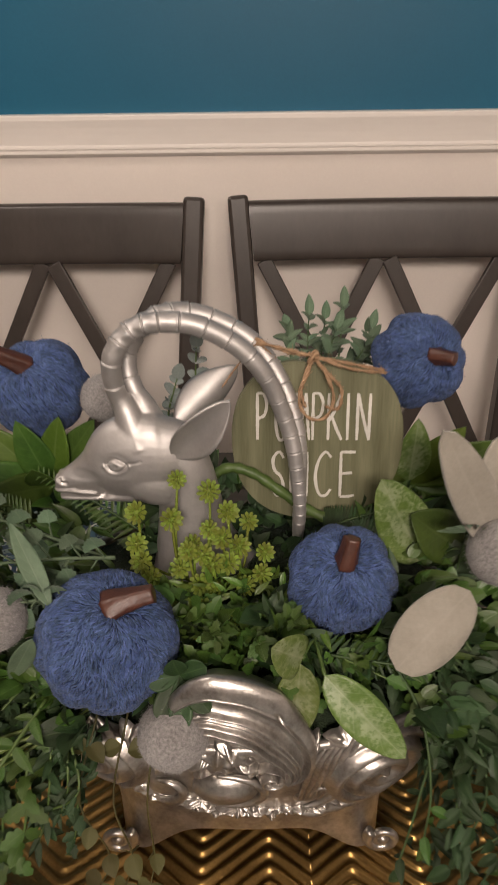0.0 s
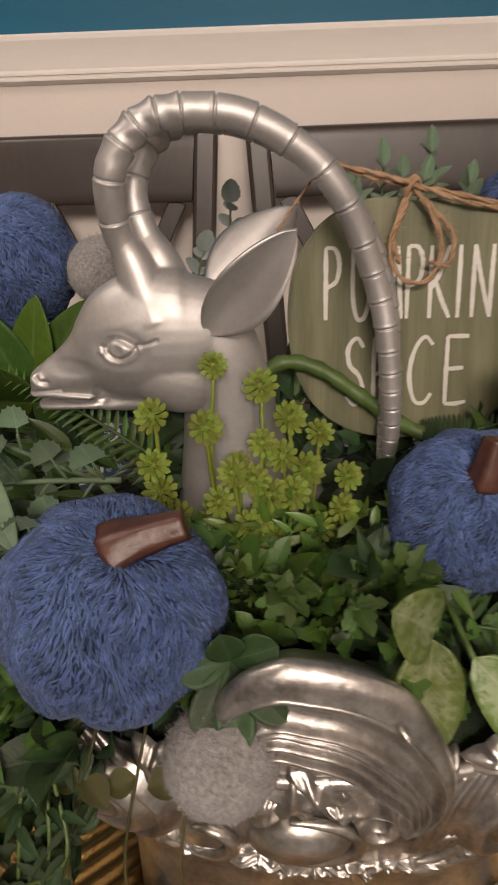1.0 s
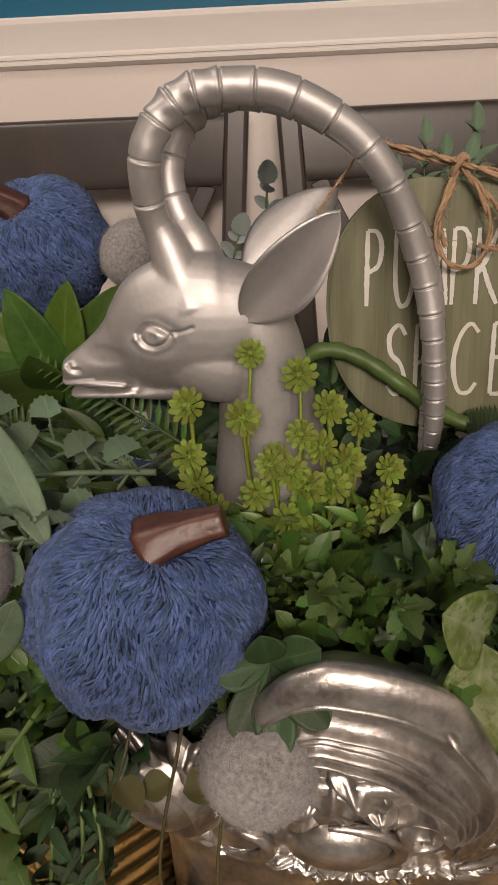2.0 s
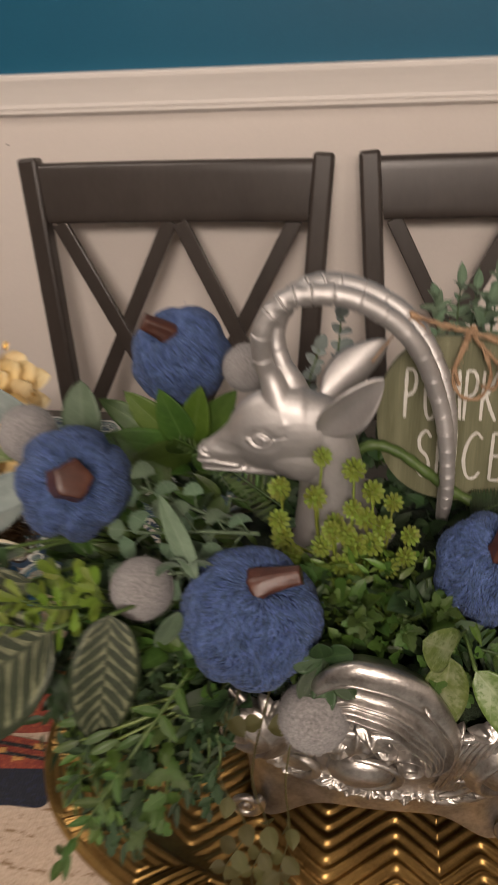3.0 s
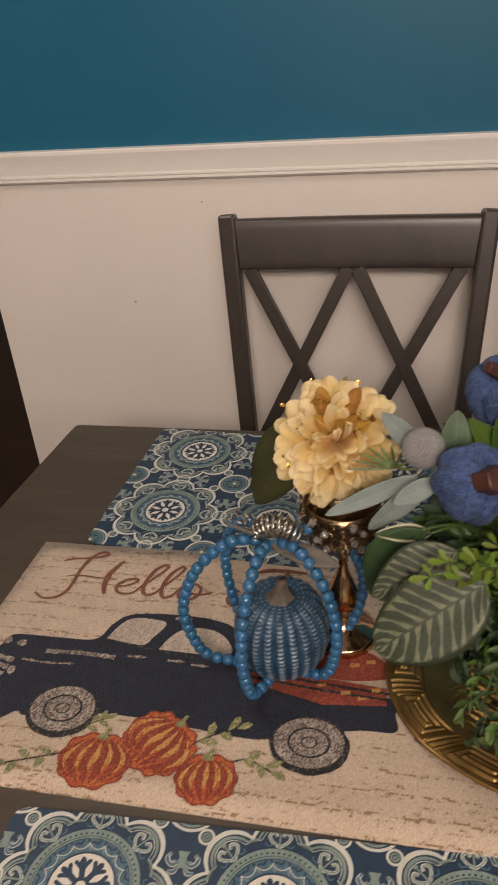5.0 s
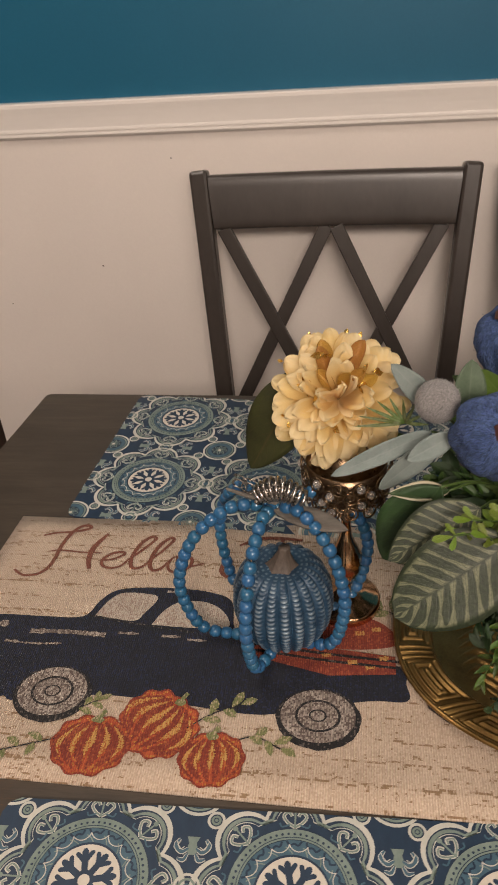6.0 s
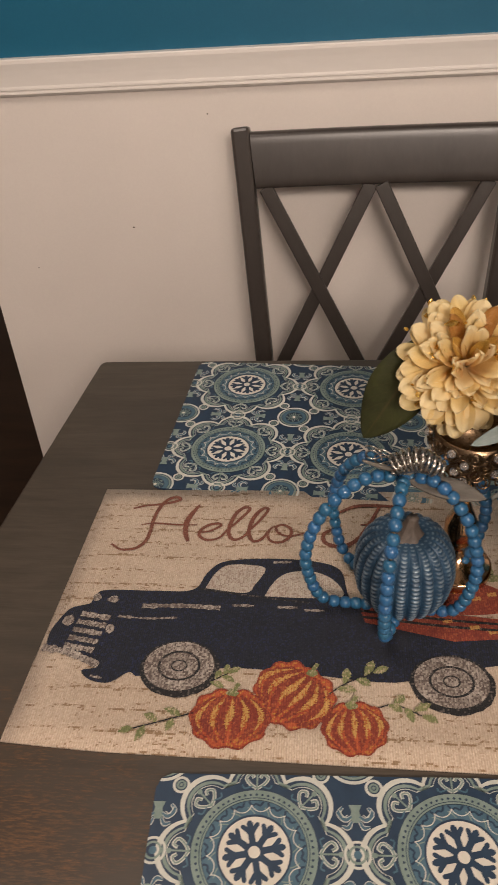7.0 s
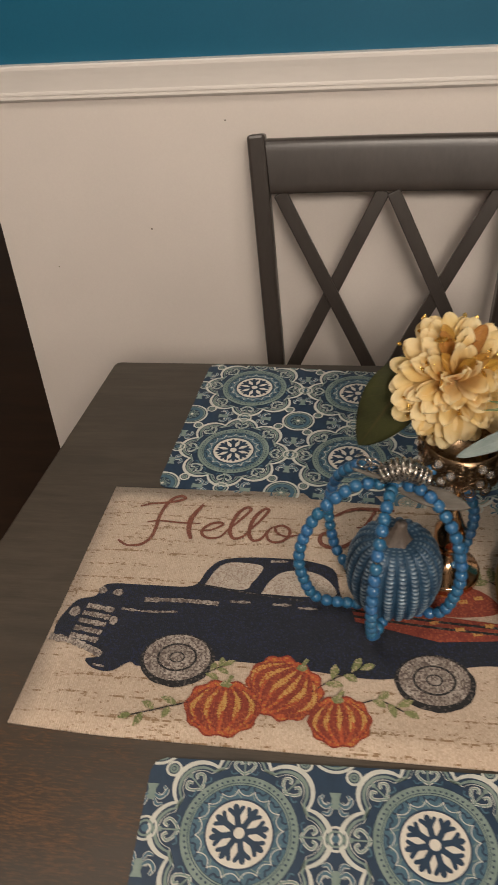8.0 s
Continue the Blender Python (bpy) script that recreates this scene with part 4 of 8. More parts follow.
    bed = [flat([(-0.350, 0.349), (-0.200, 0.334), (-0.200, 0.313), (-0.262, 0.307), (-0.345, 0.327)], Z2), flat(smooth_outline([(-0.285, 0.345), (-0.275, 0.376), (-0.245, 0.384), (-0.212, 0.376), (-0.197, 0.350), (-0.240, 0.340)], 40), Z1)]
    make("truck_bed_print", join(bed), INK_RED, runner, "rust red wooden truck bed", smooth=False)
    slots = [ribbon([(-0.350, 0.3415), (-0.270, 0.333), (-0.190, 0.327)], 0.003, Z3), ribbon([(-0.350, 0.334), (-0.265, 0.3245), (-0.186, 0.3195)], 0.003, Z3)]
    make("bed_gap_print", join(slots), INK_DARK, runner, smooth=False)
    flecks = [ribbon([(x, y), (x + 0.009, y + 0.001)], 0.0045, Z4, jitter=0.5, seed=i) for i, (x, y) in enumerate([(-0.245, 0.3235), (-0.228, 0.318), (-0.270, 0.330), (-0.215, 0.330), (-0.238, 0.360), (-0.222, 0.366), (-0.256, 0.368)])]
    for g in flecks:
        make("bed_highlight_print", g, INK_YELLOW, runner, smooth=False)


truck()


def woven_pumpkin(cx, cy, rx, ry, lobes, tilt, seed):
    """A round ribbed pumpkin in tapestry: full lobes, dark seams, yellow lights, green stem."""
    rng = random.Random(seed)
    orange, yellow, seams = [], [], []
    ca, sa = math.cos(tilt), math.sin(tilt)

    def loc(x, y):
        return (cx + x * ca - y * sa, cy + x * sa + y * ca)
    edge = [loc(rx * math.cos(a) * (1 + 0.035 * math.cos(a * 2 * lobes)), ry * math.sin(a) * (1 + 0.05 * math.cos(a * 2 * lobes) - 0.10 * max(0, math.sin(a)) ** 8)) for a in np.linspace(0, 2 * math.pi, 72, endpoint=False)]
    orange.append(flat(edge, Z1 + 0.00005 * seed))
    for k in range(1, lobes):
        u = k / lobes * 2 - 1
        bow = [(u * 0.30 + u * 0.80 * math.sin(q) * 0.9, 0.80 - 1.72 * q / math.pi) for q in np.linspace(0.12, math.pi - 0.15, 9)]
        seams.append(ribbon([loc(x * rx, y * ry) for x, y in bow], 0.0022, Z3, jitter=0.35, seed=k + seed))
    seams.append(ribbon(edge + [edge[0]], 0.0016, Z3, n=150, jitter=0.4, seed=seed))
    for k in range(lobes):
        u = ((k + 0.5) / lobes * 2 - 1)
        for q0, q1, w, off in ((0.55, 1.75, 0.0052, 0.02), (1.10, 2.25, 0.0040, -0.05), (0.35, 0.80, 0.0026, 0.04)):
            off += rng.uniform(-0.03, 0.03)
            bow = [((u + off) * 0.30 + (u + off) * 0.80 * math.sin(q) * 0.9, 0.80 - 1.72 * q / math.pi) for q in np.linspace(q0, q1, 6)]
            yellow.append(ribbon([loc(x * rx, y * ry) for x, y in bow], w * rx / 0.034 * (1 - 0.45 * abs(u)), Z4 + 0.00003 * (k * 3 + q0), n=40, taper=0.9, jitter=0.75, seed=k * 7 + seed))
        # red shade along both flanks of each lobe
        for off in (-0.62 / lobes, 0.62 / lobes):
            bow = [((u + off) * 0.30 + (u + off) * 0.80 * math.sin(q) * 0.9, 0.80 - 1.72 * q / math.pi) for q in np.linspace(0.25, 2.75, 9)]
            seams.append(ribbon([loc(x * rx, y * ry) for x, y in bow], 0.0042 * rx / 0.034, Z3 + 0.00004 * k, n=60, taper=0.6, jitter=0.6, seed=k * 3 + seed))
    make("pumpkin_print", join(orange), INK_ORANGE, runner, "woven orange pumpkin", smooth=False)
    make("pumpkin_seam_print", join(seams), INK_RED, runner, smooth=False)
    make("pumpkin_highlight_print", join(yellow), INK_YELLOW, runner, smooth=False)
    top = loc(0.0, ry * 0.80)
    make("pumpkin_stem_print", join([oval(top[0], top[1], 0.0055, 0.0040, Z4 + 0.0007, 14, 0.2, seed), ribbon([top, (top[0] + 0.002, top[1] + 0.005), (top[0] + 0.005, top[1] + 0.010)], 0.004, Z4 + 0.0008)]), INK_LEAF, runner, smooth=False)


woven_pumpkin(-0.411, 0.243, 0.037, 0.034, 6, -0.6, 4)
woven_pumpkin(-0.467, 0.217, 0.035, 0.030, 5, 0.0, 2)
woven_pumpkin(-0.358, 0.212, 0.028, 0.026, 5, 0.12, 6)
woven_pumpkin(0.030, 0.205, 0.040, 0.030, 5, 0.0, 9)
woven_pumpkin(0.105, 0.213, 0.030, 0.026, 5, -0.1, 11)


def woven_leaf_spray(points, size, seed):
    """A thin stalk with a few broad leaves in pairs and one at its end."""
    p = spline(points, 14)
    make("stalk_print", ribbon(points, 0.0013, Z2), INK_DARK, runner, smooth=False)
    rng = random.Random(seed)
    for k, s in ((4, -1), (6, 1), (9, -1), (11, 1), (13, 0)):
        d = p[min(k + 1, 13)] - p[k - 1]
        d = d / max(np.linalg.norm(d), 1e-9)
        a = math.atan2(d[1], d[0]) + s * rng.uniform(0.7, 1.0)
        tip = p[k] + size * rng.uniform(0.9, 1.3) * V(math.cos(a), math.sin(a))
        make("leaf_print", ribbon([tuple(p[k]), tuple((p[k] + tip) / 2 + V(0.001, 0.001)), tuple(tip)], size * 0.50, Z2 + 0.00003 * (k + s + 1), n=26, taper=1.0, jitter=0.2, seed=k + seed), INK_LEAF, runner, "woven pale olive leaf", smooth=False)


woven_leaf_spray([(-0.500, 0.220), (-0.520, 0.213), (-0.552, 0.202)], 0.014, 1)
woven_leaf_spray([(-0.500, 0.246), (-0.484, 0.256), (-0.474, 0.262)], 0.012, 2)
woven_leaf_spray([(-0.385, 0.240), (-0.365, 0.256), (-0.340, 0.268)], 0.016, 3)
woven_leaf_spray([(-0.338, 0.232), (-0.322, 0.236), (-0.300, 0.226)], 0.015, 4)
woven_leaf_spray([(-0.005, 0.212), (-0.025, 0.212), (-0.050, 0.206)], 0.014, 5)
woven_leaf_spray([(-0.195, 0.385), (-0.205, 0.392), (-0.222, 0.396)], 0.018, 6)


def script_word():
    """Brush-lettered greeting: Hello F..."""
    strokes = [
        ([(-0.612, 0.489), (-0.599, 0.494), (-0.581, 0.497), (-0.566, 0.501), (-0.558, 0.506), (-0.562, 0.51), (-0.57, 0.508), (-0.577, 0.499), (-0.582, 0.484), (-0.584, 0.467), (-0.584, 0.453), (-0.586, 0.436), (-0.593, 0.425), (-0.602, 0.421), (-0.613, 0.421), (-0.625, 0.429)], 0.0036),
        ([(-0.533, 0.496), (-0.54, 0.481), (-0.544, 0.467), (-0.543, 0.449), (-0.538, 0.435)], 0.0050),
        ([(-0.597, 0.461), (-0.582, 0.464), (-0.555, 0.462), (-0.531, 0.462)], 0.0020),
        ([(-0.528, 0.45), (-0.516, 0.452), (-0.504, 0.461), (-0.507, 0.465), (-0.518, 0.462), (-0.526, 0.453), (-0.526, 0.444), (-0.517, 0.438), (-0.504, 0.441), (-0.496, 0.454)], 0.0030),
        ([(-0.496, 0.454), (-0.485, 0.469), (-0.473, 0.489), (-0.479, 0.493), (-0.488, 0.482), (-0.493, 0.463), (-0.493, 0.448), (-0.487, 0.439), (-0.477, 0.443), (-0.469, 0.456)], 0.0036),
        ([(-0.469, 0.456), (-0.459, 0.472), (-0.451, 0.489), (-0.456, 0.492), (-0.465, 0.48), (-0.47, 0.462), (-0.47, 0.447), (-0.464, 0.437), (-0.455, 0.441), (-0.449, 0.453)], 0.0036),
        ([(-0.433, 0.464), (-0.445, 0.459), (-0.449, 0.448), (-0.445, 0.438), (-0.434, 0.436), (-0.424, 0.445), (-0.423, 0.457), (-0.432, 0.464), (-0.44, 0.46), (-0.436, 0.45), (-0.424, 0.446), (-0.408, 0.451)], 0.0028),
        ([(-0.372, 0.484), (-0.350, 0.497), (-0.325, 0.499), (-0.300, 0.497)], 0.0040),
        ([(-0.322, 0.498), (-0.334, 0.470), (-0.348, 0.444), (-0.366, 0.431), (-0.384, 0.436), (-0.386, 0.450), (-0.376, 0.458)], 0.0042),
        ([(-0.345, 0.466), (-0.325, 0.468), (-0.308, 0.467)], 0.0026)]
    g = [ribbon(p, w * 1.35, Z2 + 0.00004 * i, n=9 * len(p), taper=0.45, jitter=0.12, seed=i) for i, (p, w) in enumerate(strokes)]
    make("script_print", join(g), INK_WORD, runner, "russet script lettering reading Hello F", smooth=False)


script_word()

# ---- the placemats ----
PITCH, MAT_W, MAT_D = 0.156, 0.478, 0.303


def clip_geo(geo, w, d, r):
    bm = bmesh.new()
    vs = [bm.verts.new(p) for p in geo[0]]
    for f in geo[1]:
        if len(set(f)) == len(f):
            try:
                bm.faces.new([vs[i] for i in f])
            except ValueError:
                pass
    cuts = [((0, 0, 0), (-1, 0, 0)), ((w, 0, 0), (1, 0, 0)), ((0, 0, 0), (0, 1, 0)), ((0, -d, 0), (0, -1, 0))]
    for cx, cy, sx, sy in ((0, 0, -1, 1), (w, 0, 1, 1), (0, -d, -1, -1), (w, -d, 1, -1)):
        for a in (25, 65):
            n = V(sx * math.cos(math.radians(a)), sy * math.sin(math.radians(a)), 0)
            c = V(cx - sx * r, cy - sy * r, 0)
            cuts.append((tuple(c + n * r), tuple(n)))
    for co, no in cuts:
        bmesh.ops.bisect_plane(bm, geom=list(bm.verts) + list(bm.edges) + list(bm.faces), plane_co=co, plane_no=no, clear_outer=True)
    return bm


def lobed(cx, cy, dist, rad, width, z, count=8, reach=78.5):
    pts = []
    for k in range(count):
        c = k * 2 * math.pi / count
        for a in np.radians(np.linspace(-reach, reach, 14)):
            pts.append((cx + dist * math.cos(c) + rad * math.cos(c + a), cy + dist * math.sin(c) + rad * math.sin(c + a)))
    p = np.array(pts)
    cen = V(cx, cy)
    inner = p - width * (p - cen) / np.linalg.norm(p - cen, axis=1)[:, None]
    n = len(p)
    v = np.vstack([p, inner])
    return (np.column_stack([v, np.full(2 * n, z)]), [(i, (i + 1) % n, n + (i + 1) % n, n + i) for i in range(n)], v)


INKS = dict(white=MAT_WHITE, sage=MAT_SAGE, teal=MAT_TEAL, navy=MAT_NAVY, cream=MAT_CREAM)


def mat_pattern():
    cells = {}
    a1, a2, a3, a4 = 0.0003, 0.0005, 0.0007, 0.0009
    for i in range(-1, 4):
        for j in range(-1, 3):
            cx, cy = 0.083 + i * PITCH, -(0.062 + j * PITCH)
            white, sage, teal, navy, cream = (cells.setdefault(("rosette", i, j, ink), []) for ink in INKS)
            if 0 <= i <= 2 and 0 <= j <= 1:
                white.append(lobed(cx, cy, 0.0525, 0.0240, 0.0044, a1))
                sage.append(lobed(cx, cy, 0.0525, 0.0186, 0.0030, a1))
                white.append(lobed(cx, cy, 0.0525, 0.0150, 0.0008, a1))
                for k in range(8):
                    c = k * math.pi / 4
                    ux, uy = math.cos(c), math.sin(c)

                    def q(r, s):
                        return (cx + ux * r - uy * s, cy + uy * r + ux * s)
                    for s in (-1, 1):
                        white.append(ribbon([q(0.050, 0), q(0.054, s * 0.006), q(0.059, s * 0.009), q(0.0625, s * 0.005), q(0.059, s * 0.0025)], 0.0028, a2 - 0.00017, n=14))
                        sage.append(ribbon([q(0.050, 0), q(0.054, s * 0.006), q(0.059, s * 0.009), q(0.062, s * 0.005), q(0.059, s * 0.003)], 0.0014, a2, n=14))
                        teal.append(ribbon([q(0.052, s * 0.004), q(0.050, s * 0.010), q(0.053, s * 0.012)], 0.0014, a2, n=8))
                    sage.append(ribbon([q(0.050, 0), q(0.0665, 0)], 0.0014, a2, n=4))
                    sage.append(oval(*q(0.0655, 0), 0.0022, 0.0022, a2, 8))
                sage.append(ring_geo(cx, cy, 0.0405, 0.0485, a3, 56))
                for k in range(60):
                    c = k * 2 * math.pi / 60
                    navy.append(oval(cx + 0.0447 * math.cos(c), cy + 0.0447 * math.sin(c), 0.0011, 0.0011, a4, 6))
                navy.append(ring_geo(cx, cy, 0.0418, 0.0424, a4, 56))
                teal.append(ring_geo(cx, cy, 0.0285, 0.0400, a2, 56))
                for k in range(16):
                    c = k * 2 * math.pi / 16
                    pts = [(cx + r * math.cos(c + o), cy + r * math.sin(c + o)) for r, o in ((0.0395, -0.15), (0.0360, -0.09), (0.0372, 0.0), (0.0360, 0.09), (0.0395, 0.15))]
                    navy.append(ribbon(pts, 0.0016, a3, n=12))
                    sage.append(ribbon([(cx + r * math.cos(c + o), cy + r * math.sin(c + o)) for r, o in ((0.0292, 0.02), (0.0325, 0.10), (0.0350, 0.19))], 0.0009, a3, n=6))
                white.append(ribbon([(cx + (0.0338 + 0.0026 * math.sin(16 * c)) * math.cos(c + 0.06 * math.cos(16 * c)), cy + (0.0338 + 0.0026 * math.sin(16 * c)) * math.sin(c + 0.06 * math.cos(16 * c))) for c in np.linspace(0, 2 * math.pi, 129)], 0.0008, a4, n=260))
                navy.append(ring_geo(cx, cy, 0.0272, 0.0288, a3, 48))
                cream.append(oval(cx, cy, 0.0272, 0.0272, a2, 48))
                for k in range(8):
                    c = k * math.pi / 4 + 0.2
                    ux, uy = math.cos(c), math.sin(c)

                    def q(r, s):
                        return (cx + ux * r - uy * s, cy + uy * r + ux * s)
                    navy.append(ribbon([q(0.004, 0), q(0.013, 0), q(0.0225, 0)], 0.0050, a3, n=6))
                    for s in (-1, 1):
                        navy.append(ribbon([q(0.0135, 0), q(0.0180, s * 0.0034), q(0.0205, s * 0.0058)], 0.0036, a3, n=6))
                        navy.append(oval(*q(0.0205, s * 0.0058), 0.0017, 0.0017, a3, 8))
                    navy.append(oval(*q(0.0225, 0), 0.0021, 0.0021, a3, 8))
                navy.append(ring_geo(cx, cy, 0.0040, 0.0078, a4, 20))
                cream.append(oval(cx, cy, 0.0046, 0.0046, a4 + 0.0002, 16))
            # medallion between four rosettes
            white, sage, teal, navy, cream = (cells.setdefault(("medallion", i, j, ink), []) for ink in INKS)
            mx, my = cx + PITCH / 2, cy - PITCH / 2
            white.append(ring_geo(mx, my, 0.0205, 0.0232, a1, 36))
            sage.append(ring_geo(mx, my, 0.0172, 0.0192, a1, 36))
            teal.append(ring_geo(mx, my, 0.0115, 0.0165, a1, 36))
            for k in range(8):
                c = k * math.pi / 4
                sage.append(ribbon([(mx + r * math.cos(c + o), my + r * math.sin(c + o)) for r, o in ((0.002, 0), (0.007, 0.25), (0.0105, 0.0), (0.007, -0.25), (0.002, 0))], 0.0010, a2, n=10))
            cream.append(oval(mx, my, 0.0022, 0.0022, a2, 10))
            for k in range(4):
                c = math.pi / 4 + k * math.pi / 2
                for d in (0.0305,):
                    sx, sy = mx + d * math.cos(c), my + d * math.sin(c)
                    sx, sy = mx + 0.0305 * math.cos(c + math.pi / 4 + 0.55), my + 0.0305 * math.sin(c + math.pi / 4 + 0.55)
                    white.append(ring_geo(sx, sy, 0.0050, 0.0072, a2, 20))
                    sage.append(oval(sx, sy, 0.0040, 0.0040, a2, 12))
                    navy.append(ring_geo(sx, sy, 0.0014, 0.0022, a3, 10))
            for k in range(4):
                c = k * math.pi / 2
                bx, by = mx + 0.047 * math.cos(c), my + 0.047 * math.sin(c)
                ux, uy = math.cos(c), math.sin(c)

                def q(r, s):
                    return (bx + ux * r - uy * s, by + uy * r + ux * s)
                sage.append(flat([q(-0.007, -0.005), q(-0.002, -0.003), q(0.004, -0.0045), q(0.007, -0.002), q(0.007, 0.002), q(0.004, 0.0045), q(-0.002, 0.003), q(-0.007, 0.005)], a2))
                for s in (-1, 1):
                    white.append(ribbon([q(0.002, s * 0.003), q(0.005, s * 0.008), q(0.000, s * 0.013), q(-0.005, s * 0.010)], 0.0044, a2 - 0.00017, n=12, taper=0.5))
                    white.append(ribbon([q(0.006, s * 0.003), q(0.011, s * 0.006), q(0.010, s * 0.011)], 0.0038, a2 - 0.00017, n=10, taper=0.5))
                    teal.append(ribbon([q(0.002, s * 0.003), q(0.005, s * 0.008), q(0.000, s * 0.013), q(-0.005, s * 0.010)], 0.0030, a2, n=12, taper=0.6))
                    teal.append(ribbon([q(0.006, s * 0.003), q(0.011, s * 0.006), q(0.010, s * 0.011)], 0.0024, a2, n=10, taper=0.6))
                    white.append(ribbon([q(0.001, s * 0.006), q(0.003, s * 0.0095), q(-0.003, s * 0.0125)], 0.0007, a3, n=8))
            # small ring where neighbouring rosettes meet
            for ex, ey in ((cx + PITCH / 2, cy), (cx, cy - PITCH / 2)):
                white.append(ring_geo(ex, ey, 0.0085, 0.0105, a2, 22))
                sage.append(ring_geo(ex, ey, 0.0052, 0.0070, a2, 18))
                teal.append(oval(ex, ey, 0.0032, 0.0032, a2, 10))
    return cells


def build_mat():
    mat_ob = thing("placemat", "navy and sage medallion-printed cloth placemat on dark table", "placemat", "placemats")
    base_bm = clip_geo((np.array([(-0.1, 0.1, 0), (0.7, 0.1, 0), (0.7, -0.6, 0), (-0.1, -0.6, 0)], dtype=float), [(0, 3, 2, 1)], None), MAT_W, MAT_D, 0.016)
    face = list(base_bm.faces)
    out = bmesh.ops.extrude_face_region(base_bm, geom=face)
    for v in [g for g in out["geom"] if isinstance(g, bmesh.types.BMVert)]:
        v.co.z -= 0.0022
    bmesh.ops.recalc_face_normals(base_bm, faces=list(base_bm.faces))
    part("cloth", base_bm, MAT_NAVY, mat_ob)
    for (what, i, j, ink), geos in mat_pattern().items():
        if not geos:
            continue
        bm = clip_geo(join(geos), MAT_W, MAT_D, 0.016)
        if bm.faces:
            part(what + "_" + ink + "_print", bm, INKS[ink], mat_ob)
        else:
            bm.free()
    return mat_ob


MAT_Z = TOP + 0.0024
mat_far = build_mat()
mat_far.matrix_world = pose(-0.579, 0.831, MAT_Z, 0, 0, -4.0)
bpy.context.view_layer.update()
mat_near = copy_thing(mat_far, pose(-0.5215, 0.163, MAT_Z, 0, 0, 2.0))
mat_side = copy_thing(mat_far, pose(0.022, 0.172, MAT_Z, 0, 0, 0.0))

# ---- the gold tray ----
TRAY_C, TRAY_A, TRAY_B = V(0.085, 0.355), 0.285, 0.158
TRAY_N = 2.4


def super_radius(a, ax, by, n):
    return (np.abs(np.cos(a) / ax) ** n + np.abs(np.sin(a) / by) ** n) ** (-1.0 / n)


def tri(x):
    """Triangle wave, period 1, from 0 to 1."""
    return np.abs((x % 1.0) * 2 - 1)


def tray_outline(a, inset):
    return super_radius(a, TRAY_A - inset, TRAY_B - inset, TRAY_N)


RIM_W, WALL_W = 0.033, 0.009
ARC_A = np.linspace(0, 2 * math.pi, 2001)
ARC_P = np.stack([tray_outline(ARC_A, 0.016) * np.cos(ARC_A), tray_outline(ARC_A, 0.016) * np.sin(ARC_A)], 1)
ARC_S = np.concatenate([[0], np.cumsum(np.linalg.norm(np.diff(ARC_P, axis=0), axis=1))])


def well_relief(x, y):
    """Chevrons pressed into the floor."""
    zig = (0.5 + np.arcsin(0.985 * np.cos((np.abs(x) * 11.0 + 0.2) * 2 * math.pi)) / math.pi) * 0.036
    return np.clip(np.sin((y + zig) * 2 * math.pi / 0.0108) * 1.5, -1, 1) * 0.0014


def rim_relief(a, w):
    """Boxed bars in panels along the rim, parted by cross bars; w is metres from the outer edge."""
    panels = 19
    length = ARC_S[-1] / panels
    along = np.interp(a, ARC_A, ARC_S) % length
    cross = along > length - 0.019
    d = np.minimum(np.minimum(along, length - 0.019 - along), np.minimum(w - 0.002, RIM_W - 0.002 - w))
    bars = np.cos(d * 2 * math.pi / 0.0062)
    cross_bars = np.cos((along - length + 0.0095) * 2 * math.pi / 0.0062)
    h = np.where(cross, cross_bars, bars)
    keep = (w > 0.002) & (w < RIM_W - 0.002)
    return np.where(keep, np.clip(h * 1.6, -1, 1) * 0.0013, -0.0008)


def well_fn(u, v):
    a = u * 2 * math.pi
    r = tray_outline(a, RIM_W + WALL_W) * v
    x, y = r * np.cos(a), r * np.sin(a)
    fade = np.clip((1 - v) * 30, 0, 1)
    return np.stack([TRAY_C[0] + x, TRAY_C[1] + y, TOP + 0.0085 + well_relief(x, y) * fade], 1)


def wall_fn(u, v):
    a = u * 2 * math.pi
    r = tray_outline(a, RIM_W + WALL_W * (1 - v))
    z = TOP + 0.0085 - 0.0022 * np.sin(np.clip(v * 1.6, 0, 1) * math.pi) + 0.0085 * np.clip(v, 0, 1) ** 2.2
    return np.stack([TRAY_C[0] + r * np.cos(a), TRAY_C[1] + r * np.sin(a), z], 1)


def rim_fn(u, v):
    a = u * 2 * math.pi
    w = RIM_W * (1 - v)
    r = tray_outline(a, w)
    z = TOP + 0.0170 + 0.0035 * np.sin(v * math.pi) ** 0.7 * 0.6 + 0.0015 * v + rim_relief(a, w) * np.clip(np.minimum(v, 1 - v) * 14, 0, 1)
    return np.stack([TRAY_C[0] + r * np.cos(a), TRAY_C[1] + r * np.sin(a), z], 1)


def under_fn(u, v):
    a = u * 2 * math.pi
    r = tray_outline(a, 0) * v
    z = TOP + 0.0050 + 0.0105 * np.clip((v - 0.72) / 0.28, 0, 1) ** 0.6
    return np.stack([TRAY_C[0] + r * np.cos(a), TRAY_C[1] + r * np.sin(a), z], 1)


tray = thing("serving_tray", "oval antique gold tray embossed with chevrons, on runner", "tray", at=(TRAY_C[0], TRAY_C[1], TOP))


